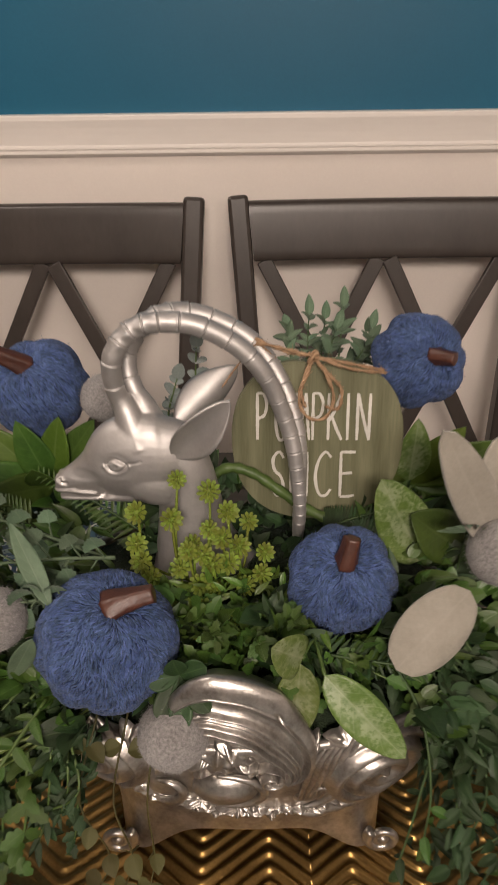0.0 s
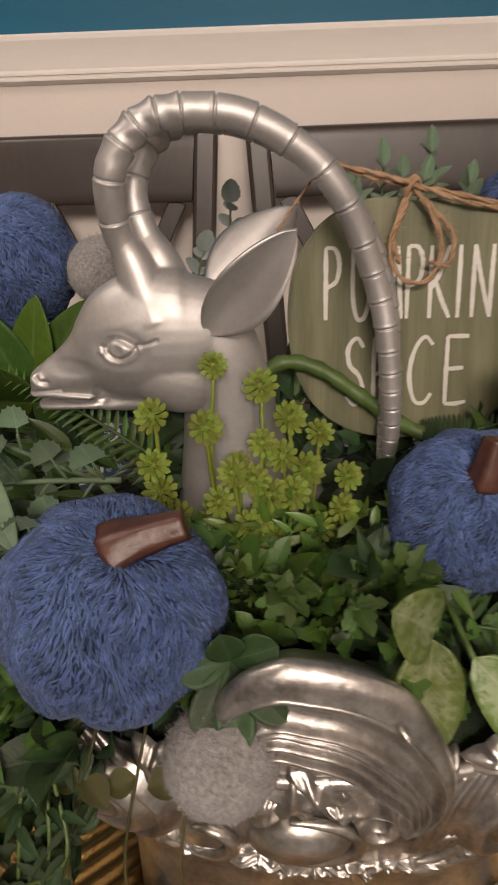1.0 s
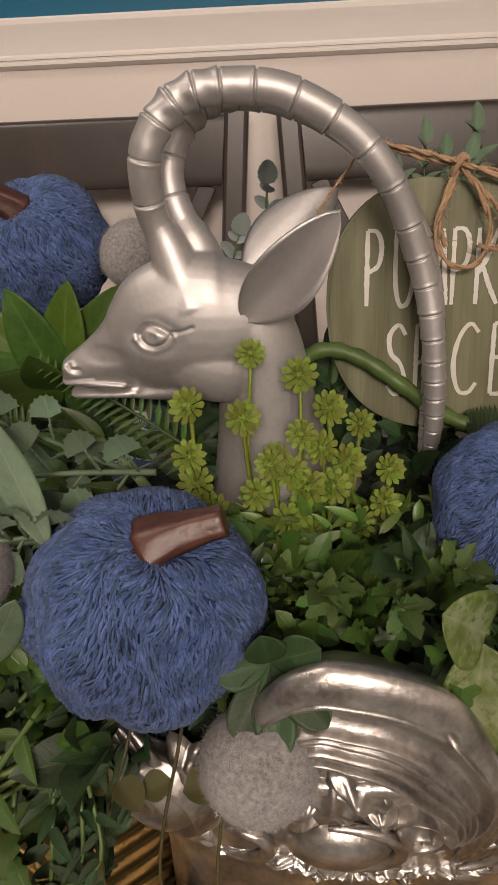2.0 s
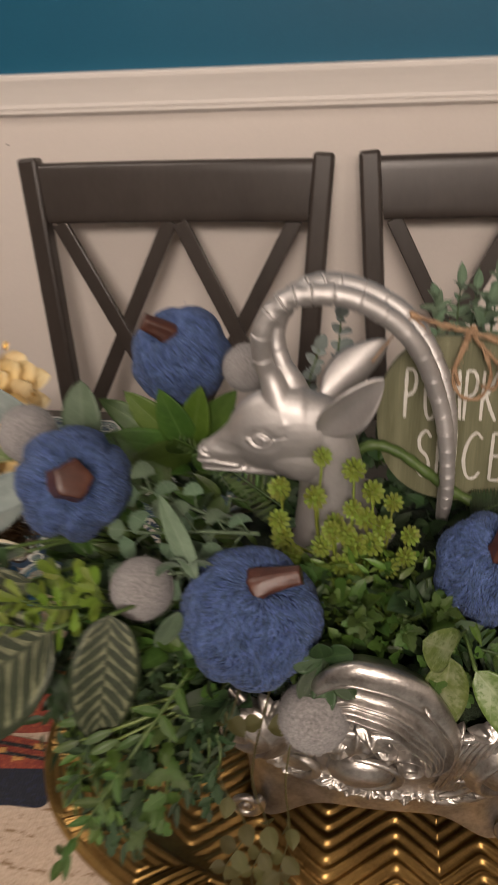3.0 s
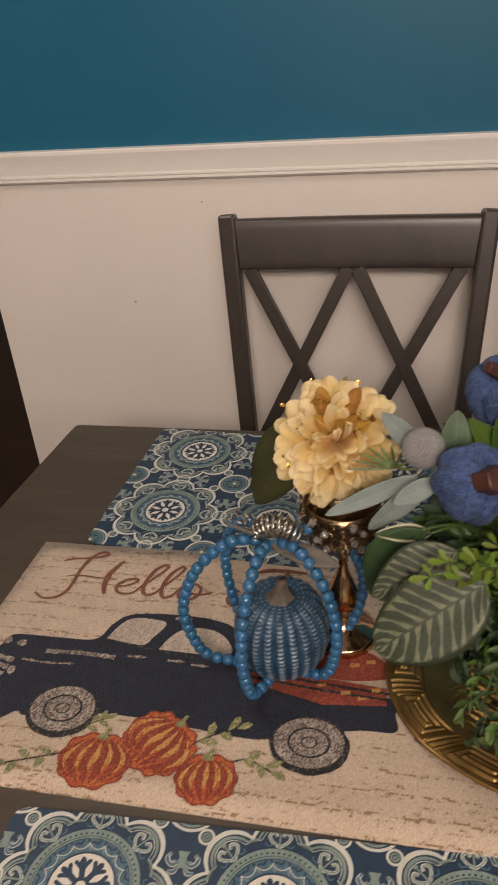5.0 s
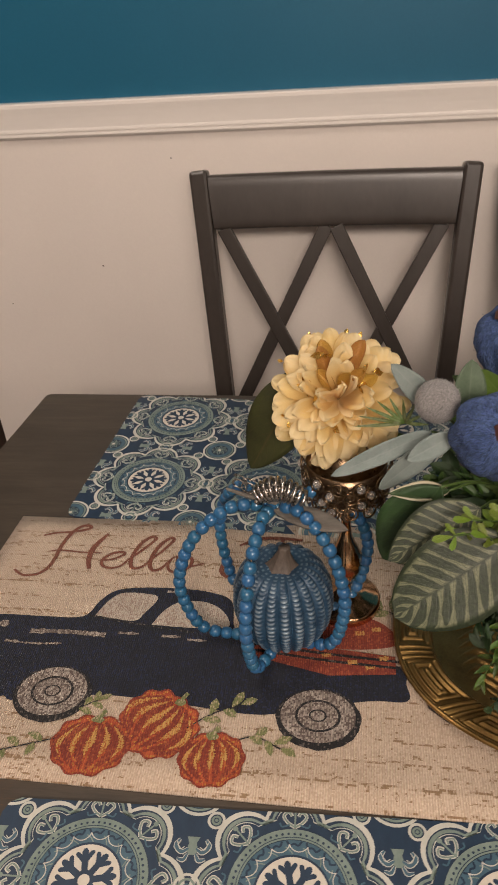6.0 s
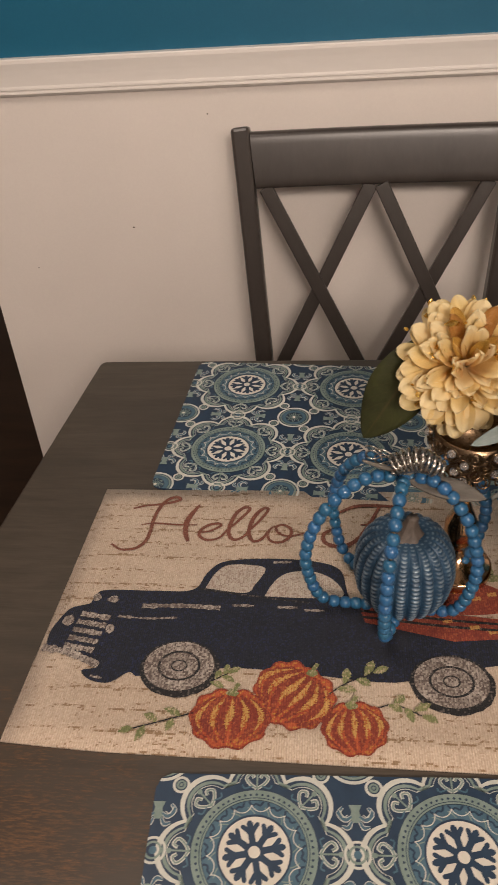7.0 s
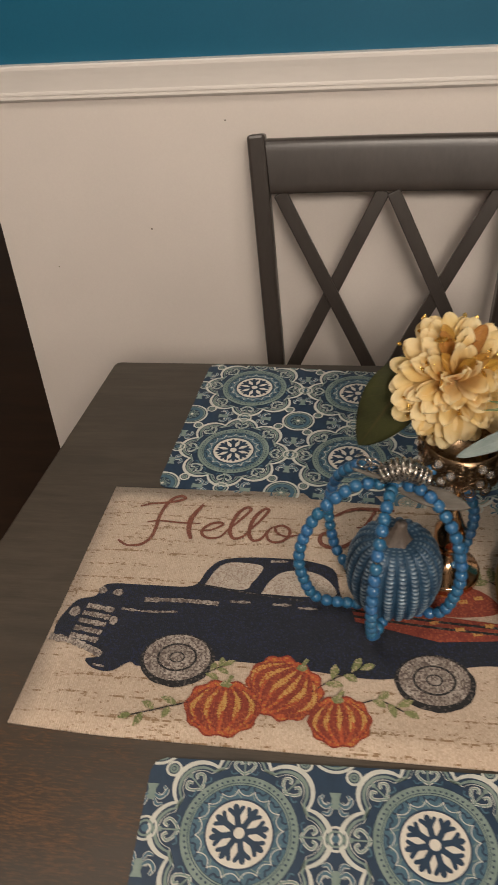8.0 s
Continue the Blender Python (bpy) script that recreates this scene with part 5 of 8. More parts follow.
make("well", grid_geo(560, 100, well_fn, True), GOLD, tray, "gold chevron-embossed tray floor")
make("groove", grid_geo(200, 8, wall_fn, True), GOLD, tray, "smooth gold groove inside the rim")
make("rim", grid_geo(1100, 30, rim_fn, True), GOLD, tray, "gold rim embossed with boxed bars")
under = grid_geo(120, 16, under_fn, True)
make("underside", (under[0], [f[::-1] for f in under[1]], under[2]), GOLD, tray)
ring_a = np.linspace(0, 2 * math.pi, 160)
ring_r = super_radius(ring_a, TRAY_A, TRAY_B, TRAY_N)
make("edge", tube(np.stack([TRAY_C[0] + ring_r * np.cos(ring_a), TRAY_C[1] + ring_r * np.sin(ring_a), np.full(160, TOP + 0.0185)], 1), 0.0022, 8), GOLD, tray)
for fx, fy, turn in ((-0.113, 0.246, -28), (-0.160, 0.276, -40), (0.283, 0.246, 28), (0.330, 0.276, 40)):
    pad = bevel_box(-0.012, 0.012, -0.007, 0.007, 0, 0.012, 0.0015)
    pad.transform(pose(fx, fy, RUN_Z, 0, 0, turn))
    part("foot_pad", pad, BLACK_RUBBER, tray, "black rubber foot pad")
make("foot_ring", tube(np.stack([TRAY_C[0] + ring_r * 0.70 * np.cos(ring_a), TRAY_C[1] + ring_r * 0.70 * np.sin(ring_a), np.full(160, TOP + 0.0040)], 1), 0.0016, 6), GOLD, tray)

# ---- the silver planter ----
PL_C = V(0.045, 0.375)
PL_Z0, PL_Z1 = TOP + 0.010, 0.948


def rim_height(x):
    """A low rim; the great scroll stands above it."""
    return np.full_like(x, 0.900)


def bowl_radius(a, z):
    grow = 0.60 + 0.40 * np.sin(np.clip((z - PL_Z0) / 0.155, 0, 1) * math.pi / 2) ** 0.85
    return super_radius(a, 0.142 * grow, 0.114 * grow, 2.2)


def planter_fn(u, v):
    a = u * 2 * math.pi
    xr = np.cos(a) * super_radius(a, 0.142, 0.114, 2.2)
    top = rim_height(xr) + np.where(np.sin(a) < 0, 0.045 * np.sqrt(np.clip(1 - ((xr + 0.012) / 0.042) ** 2, 0, 1)), 0)
    z = 0.812 + v * (top - 0.812)
    r = bowl_radius(a, z)
    r = r + 0.0006 * np.sin(a * 12 - z * 200)
    return np.stack([PL_C[0] + r * np.cos(a), PL_C[1] + r * np.sin(a), z], 1)


def on_bowl(x, z, out, side):
    """The point of the bowl's front (side -1) or back (+1) at x, z, lifted by out."""
    x = np.asarray(x, dtype=float)
    z = np.asarray(z, dtype=float)
    a = np.full_like(x, side * math.pi / 2)
    for _ in range(25):
        r = bowl_radius(a, z)
        a = side * np.arccos(np.clip(x / r, -0.98, 0.98))
    r = bowl_radius(a, z) + out
    return np.stack([PL_C[0] + r * np.cos(a), PL_C[1] + r * np.sin(a), z], 1)


def ribbon_scroll(outer, inner, side, rise):
    """A broad fluted band that sweeps over and rolls in: outer and inner are its two edges (x, z)."""
    o, i = spline(outer, 90), spline(inner, 90)

    def fn(u, v):
        k = np.clip((u * 89).round().astype(int), 0, 89)
        w = np.clip((v - 0.05) / 0.95, 0, 1)
        p = o[k] * (1 - w)[:, None] + i[k] * w[:, None]
        roll = np.sqrt(np.clip(1 - (1 - np.clip(w / 0.30, 0, 1)) ** 2, 0, 1))
        flute = 0.0012 * np.exp(-((w - 0.30) / 0.018) ** 2) + 0.0030 * np.exp(-((w - 0.60) / 0.030) ** 2) + 0.0022 * np.exp(-((w - 0.70) / 0.022) ** 2) + 0.0036 * np.exp(-((w - 0.81) / 0.032) ** 2) + 0.0042 * np.exp(-((w - 0.94) / 0.035) ** 2)
        hollow = -0.0030 * np.exp(-((w - 0.46) / 0.09) ** 2)
        nick = -0.0030 * np.exp(-((u - 0.56) / 0.012) ** 2 - ((w - 0.28) / 0.05) ** 2) + 0.0022 * np.exp(-((u - 0.63) / 0.05) ** 2 - ((w - 0.31) / 0.03) ** 2)
        ends = np.clip(np.minimum(u, 1 - u) * 9, 0, 1)
        out = (rise * (0.25 + 0.75 * roll) * (1 - 0.25 * w) + flute + hollow + nick) * ends
        out = np.where(v < 0.045, -0.010, out)
        p[:, 1] -= np.where(v < 0.045, 0.010, 0)
        out = np.where(v > 0.985, -0.004, out)
        return on_bowl(p[:, 0], p[:, 1], out, side)
    return grid_geo(90, 70, fn)


def volute(cx, cz, rx, rz, hand, turns, start, side, rise):
    """A domed disc wound by a spiral ridge into its eye."""
    def fn(u, v):
        a = u * 2 * math.pi
        r = v
        phase = (r * turns + hand * (a - start) / (2 * math.pi)) % 1.0
        ridge = np.abs(np.sin(phase * math.pi)) ** 0.8 * 0.0062 * np.clip(r * 3, 0.4, 1) * np.clip((1 - r) * 6, 0, 1)
        dome = rise * np.sqrt(np.clip(1 - r * r * 0.92, 0, 1)) + 0.003 * np.exp(-(r / 0.12) ** 2)
        return on_bowl(cx + rx * r * np.cos(a), cz + rz * r * np.sin(a), dome + ridge - 0.003 * (r > 0.99), side)
    return grid_geo(110, 60, fn, True)


def shell(cx, cz, rx, rz, side, rise, tilt=0.0):
    """A smooth swelling with a rolled lip along its right and lower edge."""
    def fn(u, v):
        a = u * 2 * math.pi
        dome = rise * np.sqrt(np.clip(1 - v * v, 0, 1))
        return on_bowl(cx + rx * v * np.cos(a), cz + rz * v * np.sin(a + tilt), dome - 0.002, side)
    lip_a = np.radians(np.linspace(-120, 100, 40))
    lip = on_bowl(cx + rx * 1.06 * np.cos(lip_a), cz + rz * 1.06 * np.sin(lip_a + tilt), 0.0035, side)
    return join([grid_geo(48, 18, fn, True), tube(lip, 0.0030 * np.sin(np.linspace(0.12, 3.0, 40)) ** 0.6, 9)])


def crumple(x, z, w, h, turn, side, rise, seed):
    """A crinkled acanthus tuft: a mound creased along its length."""
    rng = random.Random(seed)
    p1, p2 = rng.uniform(0, 6), rng.uniform(0, 6)
    ct, st = math.cos(turn), math.sin(turn)

    def fn(u, v):
        a = u * 2 * math.pi
        edge = 1 + 0.16 * np.sin(a * 5 + p1) + 0.10 * np.sin(a * 9 + p2)
        lx, lz = w * v * edge * np.cos(a), h * v * edge * np.sin(a)
        crease = 0.0010 * np.sin(lz / h * 7 + 3 * np.sin(lx / w * 2.2 + p1)) + 0.0006 * np.sin(lx / w * 6 + p2)
        out = rise * (1 - v ** 2) + crease * (1 - v ** 3)
        return on_bowl(x + lx * ct - lz * st, z + lx * st + lz * ct, out - 0.002 * (v > 0.99), side)
    return grid_geo(40, 18, fn, True)


def feather(pts, side, thick):
    p = spline(pts, 24)
    return tube(on_bowl(p[:, 0], p[:, 1], 0.003, side), thick * np.sin(np.linspace(0.15, 3.0, 24)) ** 0.7, 8)


CREST_OUT = [(-0.047, 0.915), (-0.042, 0.936), (-0.033, 0.9530), (-0.0205, 0.9615), (-0.011, 0.9618), (0.001, 0.9590), (0.012, 0.9530), (0.021, 0.9450), (0.0310, 0.9250), (0.0360, 0.908), (0.0345, 0.891), (0.025, 0.878), (0.017, 0.871)]
CREST_IN = [(-0.037, 0.900), (-0.033, 0.912), (-0.027, 0.921), (-0.0190, 0.9241), (-0.011, 0.921), (-0.0030, 0.9173), (0.0040, 0.911), (0.0095, 0.9036), (0.0160, 0.897), (0.0198, 0.890), (0.0205, 0.884), (0.0185, 0.880), (0.0150, 0.876)]


def ornament(side):
    """Relief of one long face, in metres from the planter's middle line."""
    g = [ribbon_scroll(CREST_OUT, CREST_IN, side, 0.011)] if side < 0 else []
    g.append(volute(0.0125, 0.879, 0.0085, 0.0095, -1, 1.7, 0.6, side, 0.004))
    g.append(volute(0.073, 0.864, 0.034, 0.037, -1, 3.4, 2.4, side, 0.007))
    g.append(volute(-0.082, 0.872, 0.028, 0.032, 1, 3.0, 0.4, side, 0.006))
    g.append(shell(-0.013, 0.861, 0.0205, 0.0165, side, 0.012))
    g.append(shell(0.038, 0.846, 0.012, 0.012, side, 0.006, 0.5))
    g.append(shell(-0.050, 0.850, 0.012, 0.014, side, 0.006, 0.2))
    for k, q in enumerate(((-0.016, 0.891, 0.010, 0.014, 0.4), (-0.008, 0.897, 0.007, 0.013, 0.9), (-0.026, 0.884, 0.007, 0.012, -0.2), (0.000, 0.886, 0.006, 0.011, 0.7), (0.052, 0.905, 0.010, 0.006, 0.3), (0.034, 0.902, 0.006, 0.010, -0.3), (-0.062, 0.898, 0.007, 0.014, 0.5))):
        g.append(crumple(*q, side, 0.0065, 40 + k))
    # sweeping flutes between the two scrolls
    for k in range(6):
        g.append(feather([(0.029 + 0.0028 * k, 0.846 - 0.002 * k), (0.033 + 0.004 * k, 0.872), (0.036 + 0.0045 * k, 0.888 + 0.002 * k), (0.042 + 0.0055 * k, 0.900 + 0.0018 * k)], side, 0.0024))
    for k in range(4):
        g.append(feather([(-0.070 - 0.006 * k, 0.880), (-0.074 - 0.006 * k, 0.897), (-0.083 - 0.006 * k, 0.910)], side, 0.0034))
    # crinkled leaf band that borders the foot
    band = spline([(-0.105, 0.842), (-0.075, 0.838), (-0.052, 0.836), (-0.033, 0.832), (-0.014, 0.826), (0.010, 0.824), (0.038, 0.821), (0.066, 0.820), (0.092, 0.816)], 40)
    rng = random.Random(31)
    for k, (x, z) in enumerate(band):
        g.append(crumple(x, z + rng.uniform(-0.004, 0.005), rng.uniform(0.0050, 0.0105), rng.uniform(0.0030, 0.0060), rng.uniform(-1.2, 0.5), side, rng.uniform(0.0025, 0.0055), 100 + k))
    for k in range(5):
        g.append(feather([(0.030 + 0.011 * k, 0.8215 - 0.001 * k), (0.041 + 0.011 * k, 0.8165), (0.054 + 0.011 * k, 0.816 - 0.001 * k)], side, 0.0036))
    return g


planter = thing("planter", "ornate polished silver scrollwork planter standing on gold tray", "planter")
make("bowl", grid_geo(160, 30, planter_fn, True), SILVER_BRIGHT, planter)
for side in (-1, 1):
    for piece in ornament(side):
        make("scroll_ornament", piece, SILVER_BRIGHT, planter)
rim_a = np.linspace(0, 2 * math.pi, 241)
rim_z = rim_height(np.cos(rim_a) * super_radius(rim_a, 0.142, 0.114, 2.2))
rim_r = bowl_radius(rim_a, rim_z)
make("rim", tube(np.stack([PL_C[0] + rim_r * np.cos(rim_a), PL_C[1] + rim_r * np.sin(rim_a), rim_z], 1), 0.0034, 8), SILVER_BRIGHT, planter)


def soil_fn(u, v):
    a = u * 2 * math.pi
    r = super_radius(a, 0.136, 0.110, 2.2) * v
    return np.stack([PL_C[0] + r * np.cos(a), PL_C[1] + r * np.sin(a), 0.900 + 0.030 * (1 - v * v) + 0.002 * np.sin(a * 9 + v * 20)], 1)


make("moss_filling", grid_geo(60, 14, soil_fn, True), MOSS, planter, "dark moss filling")


def scroll_foot():
    pts = [(0, 0.030, 0.0), (0, 0.012, 0.004)]
    t = np.linspace(0, 1, 60)
    ang = math.pi * 0.75 + t * 2 * math.pi * 1.75
    rr = 0.0150 * (1 - t) ** 0.8 + 0.0022
    y = np.cos(ang) * rr
    z = np.sin(ang) * rr
    spiral = np.stack([np.zeros(60), y, z], 1)
    return join([tube(spiral, 0.0058 * (1 - 0.45 * t), 10), moved(ball(0.0062, 12, 8), pose(0, 0, 0))])


for sx, sy in ((1, -1), (-1, -1), (1, 1), (-1, 1)):
    at = V(PL_C[0] + sx * 0.088, PL_C[1] + sy * 0.084, PL_Z0 + 0.0130)
    m = Matrix.Translation(at) @ Matrix.Scale(0.62, 4) @ pose(0, 0, 0, 0, 0, -90 * sx) @ Matrix.Scale(-1 if sy > 0 else 1, 4, (1, 0, 0))
    make("scroll_foot", moved(scroll_foot(), m), SILVER_BRIGHT, planter)


def skirt_fn(u, v):
    """The plain hollow foot, its lower edge arched between the feet."""
    a = u * 2 * math.pi
    foot = np.exp(-((np.abs(np.sin(a)) - 0.72) / 0.13) ** 2)
    low = PL_Z0 + 0.002 + 0.026 * (1 - foot) ** 1.3
    z = low + (0.826 - low) * v
    grow = 0.765 + 0.055 * v ** 2 + 0.115 * foot * (1 - v) ** 1.4
    r = super_radius(a, 0.142 * grow, 0.114 * grow, 2.2)
    return np.stack([PL_C[0] + r * np.cos(a), PL_C[1] + r * np.sin(a), z], 1)


make("skirt", grid_geo(160, 14, skirt_fn, True), SILVER_BRIGHT, planter, "plain hollow silver foot")


# ---- the ibex head ----
def loft(rings):
    """Closed rings of equal count, capped."""
    n = len(rings[0])
    v = np.vstack(rings)
    f = []
    for k in range(len(rings) - 1):
        for i in range(n):
            j = (i + 1) % n
            f.append((k * n + i, k * n + j, (k + 1) * n + j, (k + 1) * n + i))
    f.append(tuple(range(n))[::-1])
    f.append(tuple((len(rings) - 1) * n + i for i in range(n)))
    return (v, f, np.zeros((len(v), 2)))


def swept_oval(stations, n=28, samples=40):
    """Stations: x, z of the spine, half height, half width. The oval stands across the spine in the head's plane (y is its side)."""
    st = spline(stations, samples)
    t = np.gradient(st[:, :2], axis=0)
    t /= np.linalg.norm(t, axis=1)[:, None]
    rings = []
    a = np.linspace(0, 2 * math.pi, n, endpoint=False)
    for k in range(samples):
        nx, nz = -t[k, 1], t[k, 0]
        h, w = max(st[k, 2], 0.0005), max(st[k, 3], 0.0005)
        rings.append(np.stack([st[k, 0] + nx * h * np.cos(a), w * np.sin(a), st[k, 1] + nz * h * np.cos(a)], 1))
    return loft(rings)


IBEX_Y = 0.396


def remeshed(geos, voxel, smooth_steps):
    """Union of closed shapes as one smooth skin."""
    ob = make("tmp_shape", join(geos), SILVER_SATIN)
    r = ob.modifiers.new("skin", "REMESH")
    r.mode, r.voxel_size = "VOXEL", voxel
    s = ob.modifiers.new("soft", "SMOOTH")
    s.factor, s.iterations = 0.5, smooth_steps
    dg = bpy.context.evaluated_depsgraph_get()
    me = bpy.data.meshes.new_from_object(ob.evaluated_get(dg))
    v = np.array([p.co[:] for p in me.vertices])
    f = [tuple(p.vertices) for p in me.polygons]
    old = ob.data
    bpy.data.objects.remove(ob)
    bpy.data.meshes.remove(old)
    bpy.data.meshes.remove(me)
    return (v, f, np.zeros((len(v), 2)))


def ear(base, tip, width, cup, side):
    """A pointed cupped ear, hollow towards its face."""
    m = aim(base, tip, (0.25, side, 0.35))
    g = leaf_geo(16, 10, fold=0.0, curl=-0.05, shape=0.92, thick=0.05, tip=0.95, width=width)
    v = g[0].copy()
    v[:, 2] += cup * (v[:, 0] / (width * 0.5)) ** 2
    return moved((v, g[1], g[2]), m)


HORN_NEAR = [(-0.0215, 0.396, 1.0240), (-0.0278, 0.396, 1.0402), (-0.0323, 0.396, 1.0512), (-0.0338, 0.394, 1.0612), (-0.0335, 0.392, 1.0722), (-0.0308, 0.392, 1.0812), (-0.0250, 0.394, 1.0892), (-0.0173, 0.396, 1.0947), (-0.0091, 0.397, 1.0966),
             (0.0018, 0.398, 1.0968), (0.0146, 0.398, 1.0953), (0.0255, 0.398, 1.0910), (0.0355, 0.398, 1.0851), (0.0454, 0.398, 1.0772), (0.0540, 0.398, 1.0667), (0.0614, 0.399, 1.0532), (0.0678, 0.399, 1.0368), (0.0726, 0.398, 1.0222),
             (0.0755, 0.396, 1.0090), (0.0781, 0.394, 0.9890), (0.0797, 0.393, 0.9675), (0.0795, 0.393, 0.9510), (0.0785, 0.394, 0.9340)]
HORN_FAR = [(-0.0140, 0.399, 1.0240), (-0.0175, 0.402, 1.0390), (-0.0235, 0.406, 1.0499), (-0.0272, 0.410, 1.0600), (-0.0276, 0.413, 1.0689), (-0.0240, 0.417, 1.0785), (-0.0160, 0.423, 1.0870), (-0.0068, 0.428, 1.0905), (0.0055, 0.434, 1.0900),
            (0.0207, 0.436, 1.0862), (0.0361, 0.436, 1.0789), (0.0493, 0.434, 1.0699), (0.0593, 0.431, 1.0585), (0.0671, 0.427, 1.0462), (0.0733, 0.422, 1.0329), (0.0780, 0.417, 1.0165), (0.0800, 0.412, 0.9990), (0.0800, 0.407, 0.9760), (0.0785, 0.402, 0.9520), (0.0770, 0.400, 0.9380)]
# growth rings as shares of the horn's length
HORN_RINGS = [0.075, 0.125, 0.178, 0.222, 0.252, 0.280, 0.310, 0.352, 0.401, 0.452, 0.508, 0.563, 0.620, 0.664, 0.704, 0.742, 0.778, 0.810, 0.839, 0.866, 0.892, 0.917, 0.941, 0.962, 0.980]


def horn(path):
    """One ringed horn: segments like stacked cups, each lip proud of a thin cut."""
    n = 1100
    p = spline(path, 600)
    seg = np.concatenate([[0], np.cumsum(np.linalg.norm(np.diff(p, axis=0), axis=1))])
    t = np.linspace(0, 1, n)
    p = np.stack([np.interp(t * seg[-1], seg, p[:, k]) for k in range(3)], 1)
    rad = np.interp(t, [0, 0.05, 0.10, 0.16, 0.24, 0.33, 0.45, 0.58, 0.72, 0.84, 0.92, 0.97, 1.0], [0.0058, 0.0059, 0.0060, 0.0060, 0.0063, 0.0063, 0.0060, 0.0056, 0.0051, 0.0046, 0.0038, 0.0028, 0.0014])
    for k, q in enumerate(HORN_RINGS):
        nxt = HORN_RINGS[k + 1] if k + 1 < len(HORN_RINGS) else 1.0
        inside = (t > q) & (t <= nxt)
        cup = np.where(inside, (t - q) / (nxt - q), 0)
        rad = rad * (1 + (0.015 + 0.065 * q) * np.where(inside, cup ** 2 - 0.3, 0))
        rad = rad * (1 - 0.15 * np.exp(-((t - q - 0.0012) / 0.0013) ** 2) + 0.028 * np.exp(-((t - q + 0.0026) / 0.0022) ** 2))
    # dented knots on the first bend
    g = tube(p, rad, 24)
    v = g[0].copy()
    a = np.tile(np.arange(24) / 24 * 2 * math.pi, n)
    tt = np.repeat(t, 24)
    dent = 0.10 * np.sin(tt * 210 + 2 * np.sin(a)) * np.sin(a * 2 + 1) * np.exp(-((tt - 0.255) / 0.05) ** 2)
    c = np.repeat(p, 24, axis=0)
    return (c + (v - c) * (1 + dent)[:, None], g[1], g[2])


def carved(geo, cuts, dots):
    """Cuts and raises lines on both cheeks: a line is (points x z, half width, height); a dot is (x, z, rx, rz, height)."""
    v = geo[0].copy()
    tris = np.array([f[:3] for f in geo[1]])
    fn = np.cross(v[tris[:, 1]] - v[tris[:, 0]], v[tris[:, 2]] - v[tris[:, 0]])
    nrm = np.zeros_like(v)
    for k in range(3):
        np.add.at(nrm, tris[:, k], fn)
    nrm /= np.maximum(np.linalg.norm(nrm, axis=1), 1e-12)[:, None]
    flank = np.clip((np.abs(nrm[:, 1]) - 0.15) * 3, 0, 1)
    q = v[:, [0, 2]]
    amount = np.zeros(len(v))
    for pts, half, height in cuts:
        line = spline(pts, 50)
        d = np.full(len(v), 9.0)
        for c in line:
            d = np.minimum(d, np.hypot(q[:, 0] - c[0], q[:, 1] - c[1]))
        amount += height * np.exp(-(d / half) ** 2)
    for x, z, rx, rz, height in dots:
        amount += height * np.exp(-(((q[:, 0] - x) / rx) ** 2 + ((q[:, 1] - z) / rz) ** 2) ** 2)
    return (v + nrm * (amount * flank)[:, None], geo[1], geo[2])


